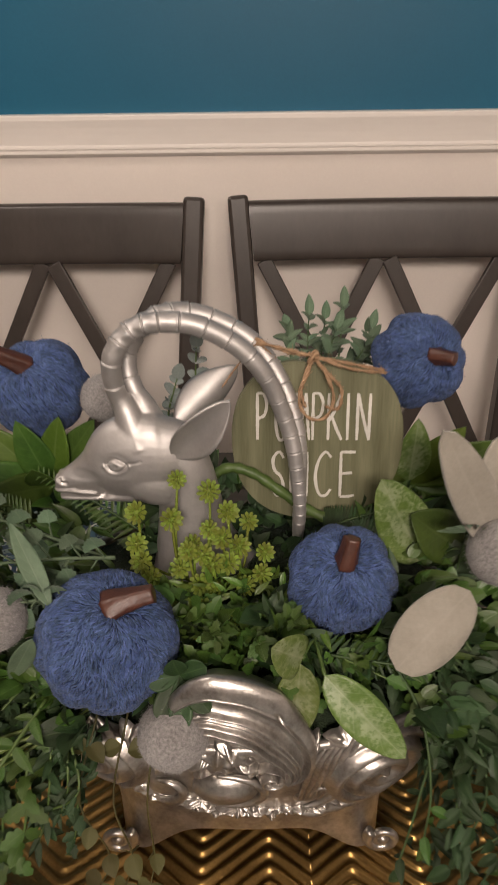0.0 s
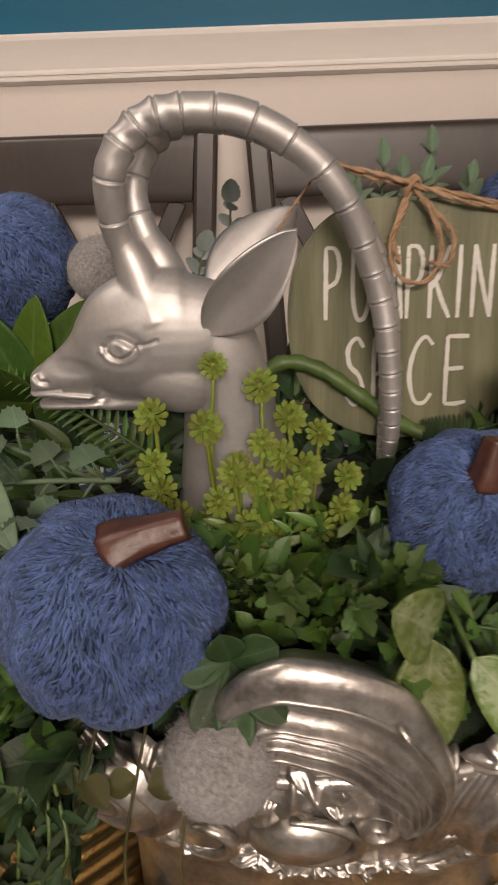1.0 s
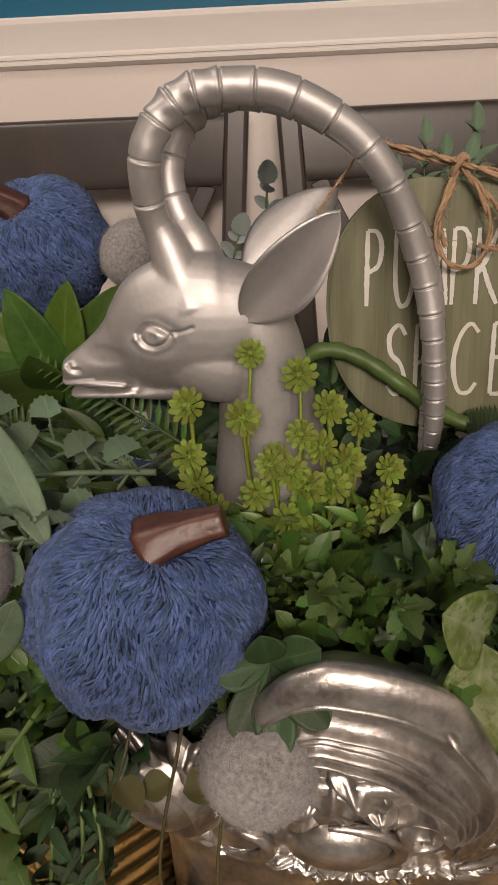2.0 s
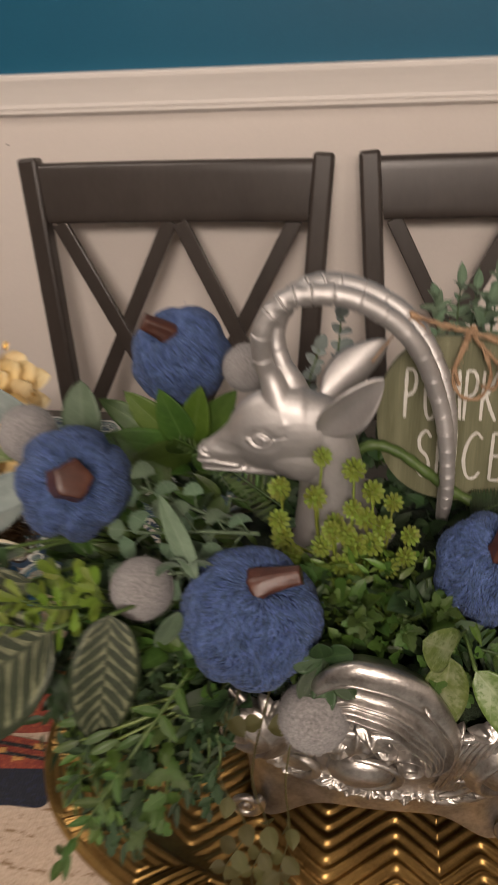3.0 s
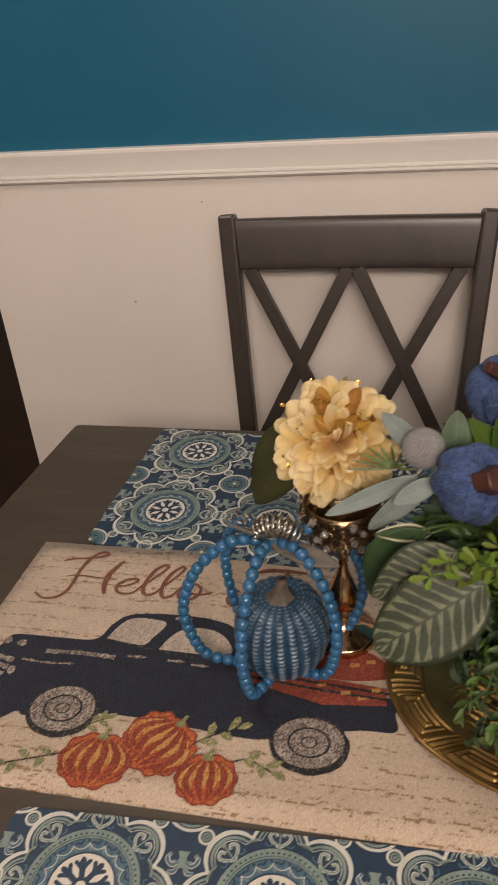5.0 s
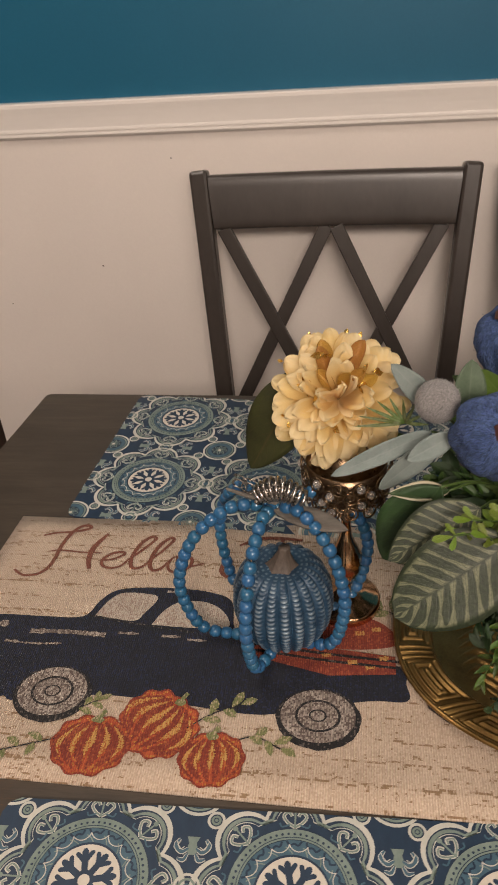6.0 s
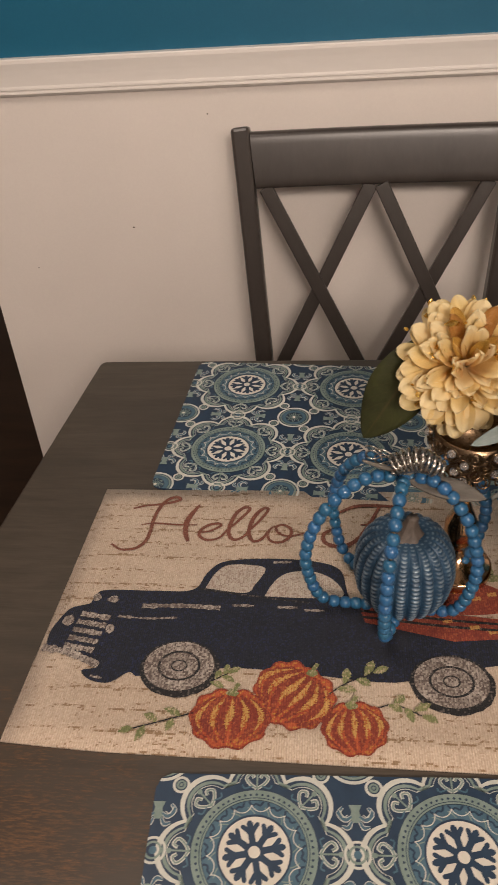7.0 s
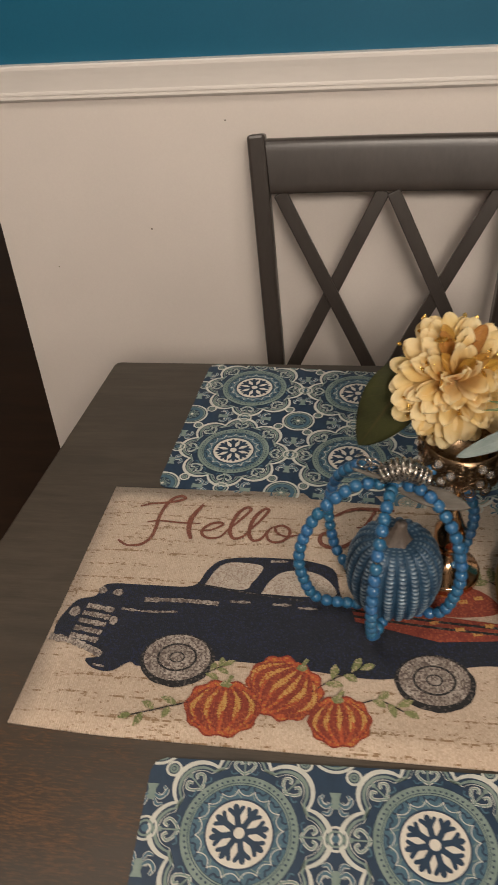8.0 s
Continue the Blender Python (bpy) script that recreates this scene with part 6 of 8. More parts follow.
def ibex():
    shapes = []
    # muzzle, face and skull; spine x, z, half height, half width
    shapes.append(swept_oval([(-0.0785, 0.9885, 0.0030, 0.0030), (-0.0765, 0.9885, 0.0058, 0.0062), (-0.0665, 0.9922, 0.0094, 0.0080), (-0.0572, 0.9950, 0.0138, 0.0096), (-0.0506, 0.9975, 0.0172, 0.0112), (-0.0437, 1.0006, 0.0225, 0.0142),
                              (-0.0325, 1.0055, 0.0290, 0.0172), (-0.0200, 1.0078, 0.0318, 0.0184), (-0.0080, 1.0078, 0.0300, 0.0178), (0.0020, 1.0085, 0.0248, 0.0152), (0.0110, 1.0070, 0.0170, 0.0110), (0.0175, 1.0060, 0.0060, 0.0045)], n=36, samples=60))
    # lower lip and chin
    shapes.append(swept_oval([(-0.0765, 0.9790, 0.0012, 0.0020), (-0.0745, 0.9795, 0.0022, 0.0050), (-0.0640, 0.9800, 0.0026, 0.0066), (-0.0540, 0.9805, 0.0028, 0.0076), (-0.0400, 0.9810, 0.0046, 0.0088), (-0.0250, 0.9830, 0.0068, 0.0110)], samples=24))
    # upper lip
    shapes.append(swept_oval([(-0.0775, 0.9850, 0.0014, 0.0045), (-0.0670, 0.9858, 0.0022, 0.0078), (-0.0570, 0.9856, 0.0020, 0.0090), (-0.0500, 0.9850, 0.0010, 0.0090)], samples=16))
    # neck, spreading into the hidden bust
    shapes.append(swept_oval([(-0.0060, 1.0200, 0.0150, 0.0140), (0.0030, 1.0050, 0.0178, 0.0155), (0.0070, 0.9850, 0.0196, 0.0165), (0.0085, 0.9620, 0.0226, 0.0190), (0.0110, 0.9380, 0.0290, 0.0240), (0.0150, 0.9170, 0.0390, 0.0300), (0.0170, 0.8980, 0.0480, 0.0340)], n=36))
    # the skull flares up into each horn
    for root, horn_path in (((-0.0200, -0.0055, 1.018), HORN_NEAR), ((-0.0130, 0.0060, 1.018), HORN_FAR)):
        k = np.linspace(0, 1, 14)
        top = V(*horn_path[2]) - V(0, IBEX_Y, 0)
        mid = V(*horn_path[1]) - V(0, IBEX_Y, 0)
        p = spline([root, tuple(mid), tuple(top)], 14)
        shapes.append(tube(p, 0.0058 + 0.0066 * (1 - k) ** 1.5, 20))
    # cheek bone and nostril wings
    for s in (-1, 1):
        shapes.append(moved(ball(1, 16, 12), Matrix.Translation((-0.014, s * 0.0105, 0.994)) @ pose(0, 0, 0, 0, 20, 0) @ Matrix.Diagonal((0.020, 0.0080, 0.0150, 1))))
        shapes.append(moved(ball(1, 12, 8), Matrix.Translation((-0.0735, s * 0.0052, 0.9930)) @ Matrix.Diagonal((0.0042, 0.0026, 0.0034, 1))))
    head = remeshed(shapes, 0.0006, 18)
    head = carved(head, [
        # upper lid with its long crease, lower lid
        ([(-0.0432, 1.0090), (-0.0408, 1.0140), (-0.0350, 1.0162), (-0.0295, 1.0140), (-0.0275, 1.0112)], 0.0012, 0.0005),
        ([(-0.0428, 1.0112), (-0.0395, 1.0148), (-0.0350, 1.0153), (-0.0300, 1.0128), (-0.0245, 1.0128), (-0.0195, 1.0145)], 0.0007, -0.0008),
        ([(-0.0428, 1.0082), (-0.0400, 1.0052), (-0.0350, 1.0044), (-0.0300, 1.0066), (-0.0272, 1.0098)], 0.0013, 0.0006),
        ([(-0.0418, 1.0102), (-0.0395, 1.0070), (-0.0350, 1.0060), (-0.0305, 1.0082), (-0.0285, 1.0106)], 0.0007, -0.0013),
        ([(-0.0418, 1.0106), (-0.0385, 1.0138), (-0.0350, 1.0142), (-0.0310, 1.0126), (-0.0285, 1.0108)], 0.0007, -0.0012),
        # mouth, nostril and chin folds
        ([(-0.0790, 0.9826), (-0.0700, 0.9832), (-0.0600, 0.9830), (-0.0510, 0.9838)], 0.0009, -0.0020),
        ([(-0.0770, 0.9860), (-0.0690, 0.9868), (-0.0600, 0.9864), (-0.0520, 0.9856)], 0.0010, 0.0008),
        ([(-0.0790, 0.9872), (-0.0720, 0.9880), (-0.0640, 0.9890)], 0.0008, -0.0010),
        ([(-0.0745, 0.9955), (-0.0730, 0.9928), (-0.0700, 0.9925)], 0.0011, -0.0016),
        ([(-0.0485, 0.9800), (-0.0460, 0.9850), (-0.0475, 0.9900)], 0.0018, -0.0009)],
        [(-0.0352, 1.0102, 0.0100, 0.0074, -0.0016), (-0.0352, 1.0100, 0.0052, 0.0040, 0.0020), (-0.0362, 1.0102, 0.0020, 0.0020, -0.0005), (-0.058, 1.000, 0.010, 0.004, -0.0008)])
    parts = [head]
    parts.append(ear((0.0000, -0.0140, 1.0150), (0.0366, -0.0224, 1.0587), 0.42, 0.17, -1.0))
    parts.append(ear((-0.0010, 0.0125, 1.0190), (0.0401, 0.0380, 1.0528), 0.46, 0.15, 1.0))
    body = [moved(g, Matrix.Translation((0, IBEX_Y, 0))) for g in parts]
    body += [horn(HORN_NEAR), horn(HORN_FAR)]
    return join(body)


statue = make("animal_head_statue", ibex(), SILVER_SATIN)
tagged(statue, "silver long-horned antelope head statue rising from greenery", "statue")

# ---- yarn pumpkins ----
CLEFTS = [(0.15, 0.070, 0.16), (0.95, 0.105, 0.14), (1.95, 0.060, 0.20), (2.75, 0.100, 0.15), (3.75, 0.070, 0.18), (4.55, 0.115, 0.14), (5.50, 0.080, 0.17)]


def pumpkin_point(th, ph, r, squash=0.90):
    """Surface of a soft wound pumpkin with uneven clefts and a dimple; ph from +90 at the stem to -90 degrees."""
    k = np.ones_like(th * ph)
    for at, depth, wide in CLEFTS:
        d = (th - at - 0.10 * np.sin(ph * 2.2 + at * 3) + math.pi) % (2 * math.pi) - math.pi
        k = k - depth * np.exp(-(d / wide) ** 2) * np.cos(ph) ** 0.4
    k = k + 0.026 * np.sin(th * 3 + ph * 4) * np.cos(ph) + 0.018 * np.sin(th * 5 - ph * 7 + 1) * np.cos(ph)
    rad = r * np.cos(ph) ** 0.85 * k
    z = r * squash * np.sin(ph) - r * 0.20 * np.exp(-((np.pi / 2 - np.abs(ph)) / 0.40) ** 2) * np.sign(ph)
    return np.stack([rad * np.cos(th), rad * np.sin(th), z], -1)


def strands_geo(p, r, sides=3):
    """Many thin tubes at once: p is strands x points x 3, r strands x points; the ring is set up by the outward direction."""
    n, k, _ = p.shape
    t = np.gradient(p, axis=1)
    t /= np.maximum(np.linalg.norm(t, axis=2), 1e-9)[..., None]
    out = p / np.maximum(np.linalg.norm(p, axis=2), 1e-9)[..., None]
    a1 = np.cross(t, out)
    a1 /= np.maximum(np.linalg.norm(a1, axis=2), 1e-9)[..., None]
    a2 = np.cross(a1, t)
    ang = np.linspace(0, 2 * math.pi, sides, endpoint=False) + math.pi / 2
    ring = np.cos(ang)[None, None, :, None] * a1[:, :, None, :] + np.sin(ang)[None, None, :, None] * a2[:, :, None, :]
    v = p[:, :, None, :] + r[:, :, None, None] * ring
    idx = np.arange(n * k * sides).reshape(n, k, sides)
    nxt = np.roll(idx, -1, axis=2)
    f = np.stack([idx[:, :-1], nxt[:, :-1], nxt[:, 1:], idx[:, 1:]], -1).reshape(-1, 4)
    return (v.reshape(-1, 3), f.tolist(), np.zeros((n * k * sides, 2)))


def yarn_mesh(seed, count=11000):
    """Short fat stitches of wool wound from the stem to the foot, with a little fluff standing off."""
    rng = np.random.RandomState(seed)
    s = np.linspace(0, 1, 4)[None, :]
    ph0 = np.arcsin(rng.uniform(-0.99, 0.985, count))[:, None]
    span = rng.uniform(0.09, 0.19, count)[:, None]
    soft = np.maximum(np.cos(ph0), 0.28)
    th0 = rng.uniform(0, 2 * math.pi, count)[:, None]
    # neighbouring stitches lean the same way
    lean = 0.05 * np.sin(th0 * 5 + ph0 * 6 + seed) + rng.normal(0, 0.034, count)[:, None]
    th = th0 + lean / soft * s
    ph = np.clip(ph0 + span * (0.5 - s), -1.5, 1.48)
    lift = 0.992 + rng.uniform(-0.006, 0.008, count)[:, None] + 0.016 * np.sin(s * math.pi)
    p = pumpkin_point(th, ph, 1.0) * lift[..., None]
    r = np.interp(s, [0, 0.3, 0.7, 1], [0.0120, 0.0185, 0.0185, 0.0115]) * rng.uniform(0.7, 1.25, count)[:, None]
    wool = strands_geo(p, r)
    m = 300
    q0 = pumpkin_point(rng.uniform(0, 2 * math.pi, m), np.arcsin(rng.uniform(-0.95, 0.97, m)), 1.01)
    d = q0 / np.linalg.norm(q0, axis=1)[:, None] * rng.uniform(0.010, 0.035, m)[:, None] + rng.normal(0, 0.04, (m, 3))
    q = np.stack([q0, q0 + d * 0.6 + rng.normal(0, 0.01, (m, 3)), q0 + d], 1)
    return join([wool, strands_geo(q, np.full((m, 3), 0.0024))])


def core_geo():
    return grid_geo(84, 40, lambda u, v: pumpkin_point(u * 2 * math.pi, (0.5 - v) * math.pi * 0.998, 1.0), True)


def stem_geo(bend=0.5, length=0.55, foot=0.30, tip=0.17):
    """A chunky whittled stem: broad root flare, flat facets, leaning over and cut square."""
    n, sides = 18, 24
    s = np.linspace(0, 1, n)
    p = np.stack([bend * (0.95 * s ** 1.25 - 0.12), 0.03 * s, 0.60 + length * s * (1 - 0.25 * bend)], 1)
    r = tip + (foot - tip) * (1 - s) ** 1.7
    t, nn, bb = frames_along(p)
    a = np.linspace(0, 2 * math.pi, sides, endpoint=False)
    facet = 1 / np.maximum(np.abs(np.cos((a % (2 * math.pi / 5)) - math.pi / 5)), 0.3) * 0.90
    rings = []
    for k in range(n):
        rr = r[k] * facet * (1 + 0.10 * np.cos(3 * a + 1) * (1 - s[k]) + 0.03 * np.cos(9 * a + 7 * s[k]))
        rings.append(p[k] + np.cos(a)[:, None] * nn[k] * rr[:, None] + np.sin(a)[:, None] * bb[k] * rr[:, None])
    for shrink, up in ((0.92, 0.012), (0.55, 0.016)):
        rings.append(p[-1] + t[-1] * up + (rings[n - 1] - p[-1]) * shrink)
    return loft(rings)


def shared(geo, mat, name):
    ob = make(name, geo, mat)
    me = ob.data
    bpy.data.objects.remove(ob)
    return me


WRAPS = [shared(yarn_mesh(s), YARN, "yarn_wrap") for s in (1, 2)]
CORE = shared(core_geo(), YARN_CORE_SHADE, "yarn_core")
STEMS = [shared(stem_geo(*q), STEM_BROWN, "pumpkin_stem") for q in ((0.75, 0.62, 0.34, 0.19), (0.10, 0.42, 0.30, 0.25), (0.35, 0.55, 0.26, 0.18), (0.80, 0.60, 0.24, 0.14))]


def yarn_pumpkin(center, r, axis, spin, kind, stem, note, stem_size=1.0):
    t = thing("yarn_pumpkin", note, "pumpkin", "yarn pumpkins", center)
    z = unit(axis)
    x = unit(np.cross(V(0, 1, 0), z)) if abs(z[1]) < 0.95 else V(1, 0, 0)
    y = np.cross(z, x)
    m = np.eye(4)
    m[:3, 0], m[:3, 1], m[:3, 2], m[:3, 3] = x, y, z, center
    m = m @ np.array(pose(0, 0, 0, 0, 0, spin)) @ np.diag([r, r, r, 1])
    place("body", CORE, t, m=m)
    place("yarn_wrap", WRAPS[kind], t, m=m)
    k = stem_size
    place("stem", STEMS[stem], t, "glossy brown stem", m @ np.array(Matrix.Translation((0, 0, 0.62 * (1 - k) + 0.07))) @ np.diag([k, k, k, 1]))
    return t


yarn_pumpkin((-0.030, 0.286, 0.958), 0.0380, (0.28, -0.08, 0.95), 6, 0, 0, "blue yarn-wrapped pumpkin with chunky brown stem, largest one", 0.72)
yarn_pumpkin((0.101, 0.335, 0.958), 0.0325, (0.06, -0.40, 0.90), 70, 1, 2, "blue yarn-wrapped pumpkin with brown stem beside animal horn", 0.85)
yarn_pumpkin((-0.137, 0.332, 1.008), 0.0325, (0.28, -0.76, 0.60), 15, 0, 1, "blue yarn-wrapped pumpkin tipped to show its brown stem", 1.25)
yarn_pumpkin((-0.102, 0.468, 1.022), 0.0350, (-0.26, -0.40, 0.88), 172, 1, 2, "blue yarn-wrapped pumpkin above broad green leaves", 0.95)
yarn_pumpkin((0.166, 0.476, 1.037), 0.0325, (0.30, -0.76, 0.44), 0, 0, 2, "blue yarn-wrapped pumpkin beside the painted wood sign", 0.8)


# ---- felt balls ----
def fuzz_mesh(seed, count=5200):
    rng = np.random.RandomState(seed)
    d = rng.normal(0, 1, (count, 3))
    d /= np.linalg.norm(d, axis=1)[:, None]
    side = np.cross(d, rng.normal(0, 1, (count, 3)))
    side /= np.linalg.norm(side, axis=1)[:, None]
    lean = rng.normal(0, 0.12, (count, 3))
    length = rng.uniform(0.010, 0.045, count)[:, None]
    w = 0.007
    a, b, c = d * 0.985 + side * w, d * 0.985 - side * w, d * (0.99 + length) + lean * 0.5
    v = np.stack([a, b, c], 1).reshape(-1, 3)
    return (v, [(3 * i, 3 * i + 1, 3 * i + 2) for i in range(count)], np.zeros((3 * count, 2)))


FUZZ = shared(fuzz_mesh(4), FELT, "fuzz")
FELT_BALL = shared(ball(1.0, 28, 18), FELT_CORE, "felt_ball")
for c, r, note in (((0.006, 0.256, 0.920), 0.0190, "fuzzy grey felt ball resting against the silver planter"), ((-0.090, 0.290, 0.970), 0.0172, "fuzzy grey felt ball between pumpkins and striped leaves"),
                   ((-0.177, 0.368, 1.017), 0.0178, "fuzzy pale grey felt ball beside the yellow flower"), ((-0.053, 0.452, 1.022), 0.0165, "grey felt ball behind the statue"),
                   ((0.193, 0.335, 0.977), 0.0195, "fuzzy grey felt ball among pale felted leaves")):
    t = thing("felt_ball", note, "ball", "felt balls", c)
    m = np.array(Matrix.Translation(c)) @ np.diag([r, r, r, 1])
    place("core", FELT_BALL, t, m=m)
    place("fuzz", FUZZ, t, m=m)


# ---- the painted sign ----
def sign_pose():
    return pose(0.092, 0.4255, 1.002, -11, 0, -1.5)


def sign_board():
    pts = []
    for a in np.linspace(0, 2 * math.pi, 90, endpoint=False):
        ca, sa = math.cos(a), math.sin(a)
        r = (abs(ca / 0.0570) ** 2.5 + abs(sa / 0.0560) ** 2.5) ** (-1 / 2.5)
        dent = 0.0035 * math.exp(-((a - math.pi / 2) / 0.22) ** 2) if sa > 0 else 0.0
        pts.append((r * ca * (1 - 0.05 * max(0, -sa)), (r - dent) * sa))
    bm = bmesh.new()
    f = bm.faces.new([bm.verts.new((x, -0.004, z)) for x, z in pts])
    out = bmesh.ops.extrude_face_region(bm, geom=[f])
    for v in [g for g in out["geom"] if isinstance(g, bmesh.types.BMVert)]:
        v.co.y += 0.008
    bmesh.ops.recalc_face_normals(bm, faces=list(bm.faces))
    rim = [e for e in bm.edges if len(e.link_faces) == 2 and abs(e.link_faces[0].normal.dot(e.link_faces[1].normal)) < 0.4]
    bmesh.ops.bevel(bm, geom=rim, offset=0.0012, segments=2, affect="EDGES")
    bm.transform(sign_pose())
    return bm


sign = thing("wooden_sign", "sage green pumpkin-shaped wooden sign lettered in white", "sign", at=(0.092, 0.4255, 0.946))
part("board", sign_board(), SIGN_PAINT, sign)

GLYPHS = {
    "P": [[(0.1, 0), (0.1, 0.5), (0.1, 1)], [(0.1, 1), (0.6, 0.98), (0.85, 0.8), (0.7, 0.55), (0.1, 0.44)]],
    "U": [[(0.1, 1), (0.1, 0.35), (0.3, 0.02), (0.65, 0.04), (0.85, 0.35), (0.85, 1)]],
    "M": [[(0.0, 0), (0.12, 0.5), (0.22, 1)], [(0.22, 1), (0.36, 0.6), (0.5, 0.35)], [(0.5, 0.35), (0.64, 0.65), (0.78, 1)], [(0.78, 1), (0.88, 0.5), (1.0, 0)]],
    "K": [[(0.1, 0), (0.1, 0.5), (0.1, 1)], [(0.85, 1), (0.5, 0.65), (0.15, 0.42)], [(0.3, 0.52), (0.6, 0.25), (0.95, 0)]],
    "I": [[(0.5, 0), (0.5, 0.5), (0.5, 1)]],
    "N": [[(0.1, 0), (0.1, 0.5), (0.1, 1)], [(0.1, 1), (0.45, 0.5), (0.85, 0)], [(0.85, 0), (0.85, 0.5), (0.87, 1)]],
    "S": [[(0.85, 0.86), (0.55, 1.0), (0.18, 0.85), (0.25, 0.60), (0.65, 0.45), (0.82, 0.22), (0.5, 0.0), (0.1, 0.14)]],
    "C": [[(0.9, 0.88), (0.6, 1.0), (0.25, 0.80), (0.1, 0.42), (0.3, 0.06), (0.65, 0.02), (0.9, 0.16)]],
    "E": [[(0.1, 0), (0.1, 0.5), (0.1, 1)], [(0.1, 1), (0.5, 1.0), (0.9, 1.0)], [(0.1, 0.52), (0.45, 0.53), (0.75, 0.54)], [(0.1, 0), (0.5, 0.0), (0.9, 0.03)]]}


def letter_row(word, spans, z0, z1):
    out = []
    for k, (ch, (x0, x1)) in enumerate(zip(word, spans)):
        g = []
        for i, stroke in enumerate(GLYPHS[ch]):
            pts = [(x0 + (x1 - x0) * x, z0 + (z1 - z0) * y) for x, y in stroke]
            r = ribbon(pts, 0.0021, 0.0, n=26, taper=0.25, jitter=0.16, seed=k * 5 + i)
            v = np.stack([r[0][:, 0], np.full(len(r[0]), -0.0045 - 0.00006 * i), r[0][:, 1]], 1)
            g.append((v, r[1], r[2]))
        out.append((ch, moved(join(g), sign_pose())))
    return out


for ch, g in letter_row("PUMPKIN", [(-0.0405, -0.0325), (-0.0285, -0.0185), (-0.0165, -0.0055), (-0.0040, 0.0045), (0.0060, 0.0165), (0.0180, 0.0215), (0.0250, 0.0355)], 0.0015, 0.0335):
    make("letter", g, CHALK, sign, "white painted letter " + ch, smooth=False)
for ch, g in letter_row("SPICE", [(-0.0310, -0.0205), (-0.0180, -0.0100), (-0.0085, -0.0045), (-0.0020, 0.0110), (0.0150, 0.0270)], -0.0390, -0.0070):
    make("letter", g, CHALK, sign, "white painted letter " + ch, smooth=False)


def twine(points, r=0.0010, n=60, twist=26):
    p = spline(points, n)
    t, a, b = frames_along(p)
    out = []
    for k in (0, 1):
        ph = np.linspace(0, twist, n) + k * math.pi
        out.append(tube(p + r * 0.7 * (np.cos(ph)[:, None] * a + np.sin(ph)[:, None] * b), r, 5))
    rng = np.random.RandomState(len(points))
    for k in range(70):
        i = rng.randint(0, n)
        d = rng.normal(0, 1, 3) * r * 2.4
        out.append(tube(np.array([p[i], p[i] + d * 0.6, p[i] + d]), 0.00013, 3, cap=False))
    return join(out)


KN = V(0.088, 0.428, 1.0615)
bow = thing("jute_bow", "frayed jute twine bow tied over the sign", "twine", at=tuple(KN))
for nm, pts in (("tie", [KN + V(-0.037, 0.002, 0.012), KN + V(-0.018, -0.001, 0.004), KN, KN + V(0.020, -0.001, -0.004), KN + V(0.046, 0.002, -0.011)]),
                ("tie", [KN + V(-0.036, 0.000, 0.010), KN + V(-0.016, -0.003, 0.006), KN + V(0.0, -0.003, 0.001), KN + V(0.024, -0.004, -0.007), KN + V(0.047, 0.0, -0.012)]),
                ("loop", [KN, KN + V(-0.006, -0.006, -0.012), KN + V(-0.009, -0.010, -0.026), KN + V(-0.003, -0.013, -0.037), KN + V(0.008, -0.013, -0.037), KN + V(0.013, -0.010, -0.024), KN + V(0.008, -0.006, -0.010), KN]),
                ("loop", [KN, KN + V(0.010, -0.006, -0.010), KN + V(0.018, -0.008, -0.020), KN + V(0.016, -0.012, -0.031), KN + V(0.008, -0.012, -0.030)]),
                ("tail", [KN, KN + V(-0.004, -0.006, -0.010), KN + V(-0.008, -0.009, -0.020), KN + V(-0.005, -0.012, -0.030)]),
                ("hanger", [V(0.066, 0.430, 1.058), V(0.052, 0.425, 1.071), V(0.040, 0.418, 1.060), V(0.030, 0.416, 1.046)])):
    make(nm, twine(pts, 0.00040 if nm == "hanger" else 0.00075), JUTE, bow)
make("knot", moved(join([tube(spline([(0.003 * math.cos(a), 0.0025 * math.sin(a) - 0.002, 0.0035 * math.sin(a * 1.5)) for a in np.linspace(0, 9, 16)], 60), 0.0011, 6)]), Matrix.Translation(KN)), JUTE, bow)

# ---- leaves and sprigs ----
LEAF_SMALL = {}
# round things that small leaves leave free: middle and radius
FREE = [((-0.030, 0.286, 0.958), 0.037), ((0.101, 0.335, 0.958), 0.031), ((-0.137, 0.332, 1.008), 0.033), ((-0.102, 0.468, 1.022), 0.033), ((0.166, 0.476, 1.037), 0.032), ((0.009, 0.256, 0.920), 0.019), ((-0.090, 0.290, 0.970), 0.018),
        ((-0.177, 0.368, 1.017), 0.018), ((0.193, 0.335, 0.977), 0.020), ((0.035, 0.262, 0.925), 0.028), ((0.055, 0.262, 0.895), 0.034), ((0.112, 0.262, 0.868), 0.038), ((-0.160, 0.245, 0.930), 0.034), ((-0.098, 0.242, 0.920), 0.020), ((-0.012, 0.262, 0.870), 0.030),
        ((-0.045, 0.385, 1.000), 0.026), ((0.080, 0.420, 0.990), 0.040), ((0.145, 0.284, 0.966), 0.030), ((0.132, 0.278, 0.950), 0.022), ((0.092, 0.264, 0.944), 0.016), ((0.112, 0.254, 0.928), 0.020)]


def free_of(p):
    """True where a leaf at p stands before none of the round things."""
    w = unit(V(0, -0.80, 0.60))
    for c, r in FREE:
        d = p - V(*c)
        s = d @ w
        if s > -0.3 * r and np.linalg.norm(d - w * s) < r * 0.95:
            return False
    return True



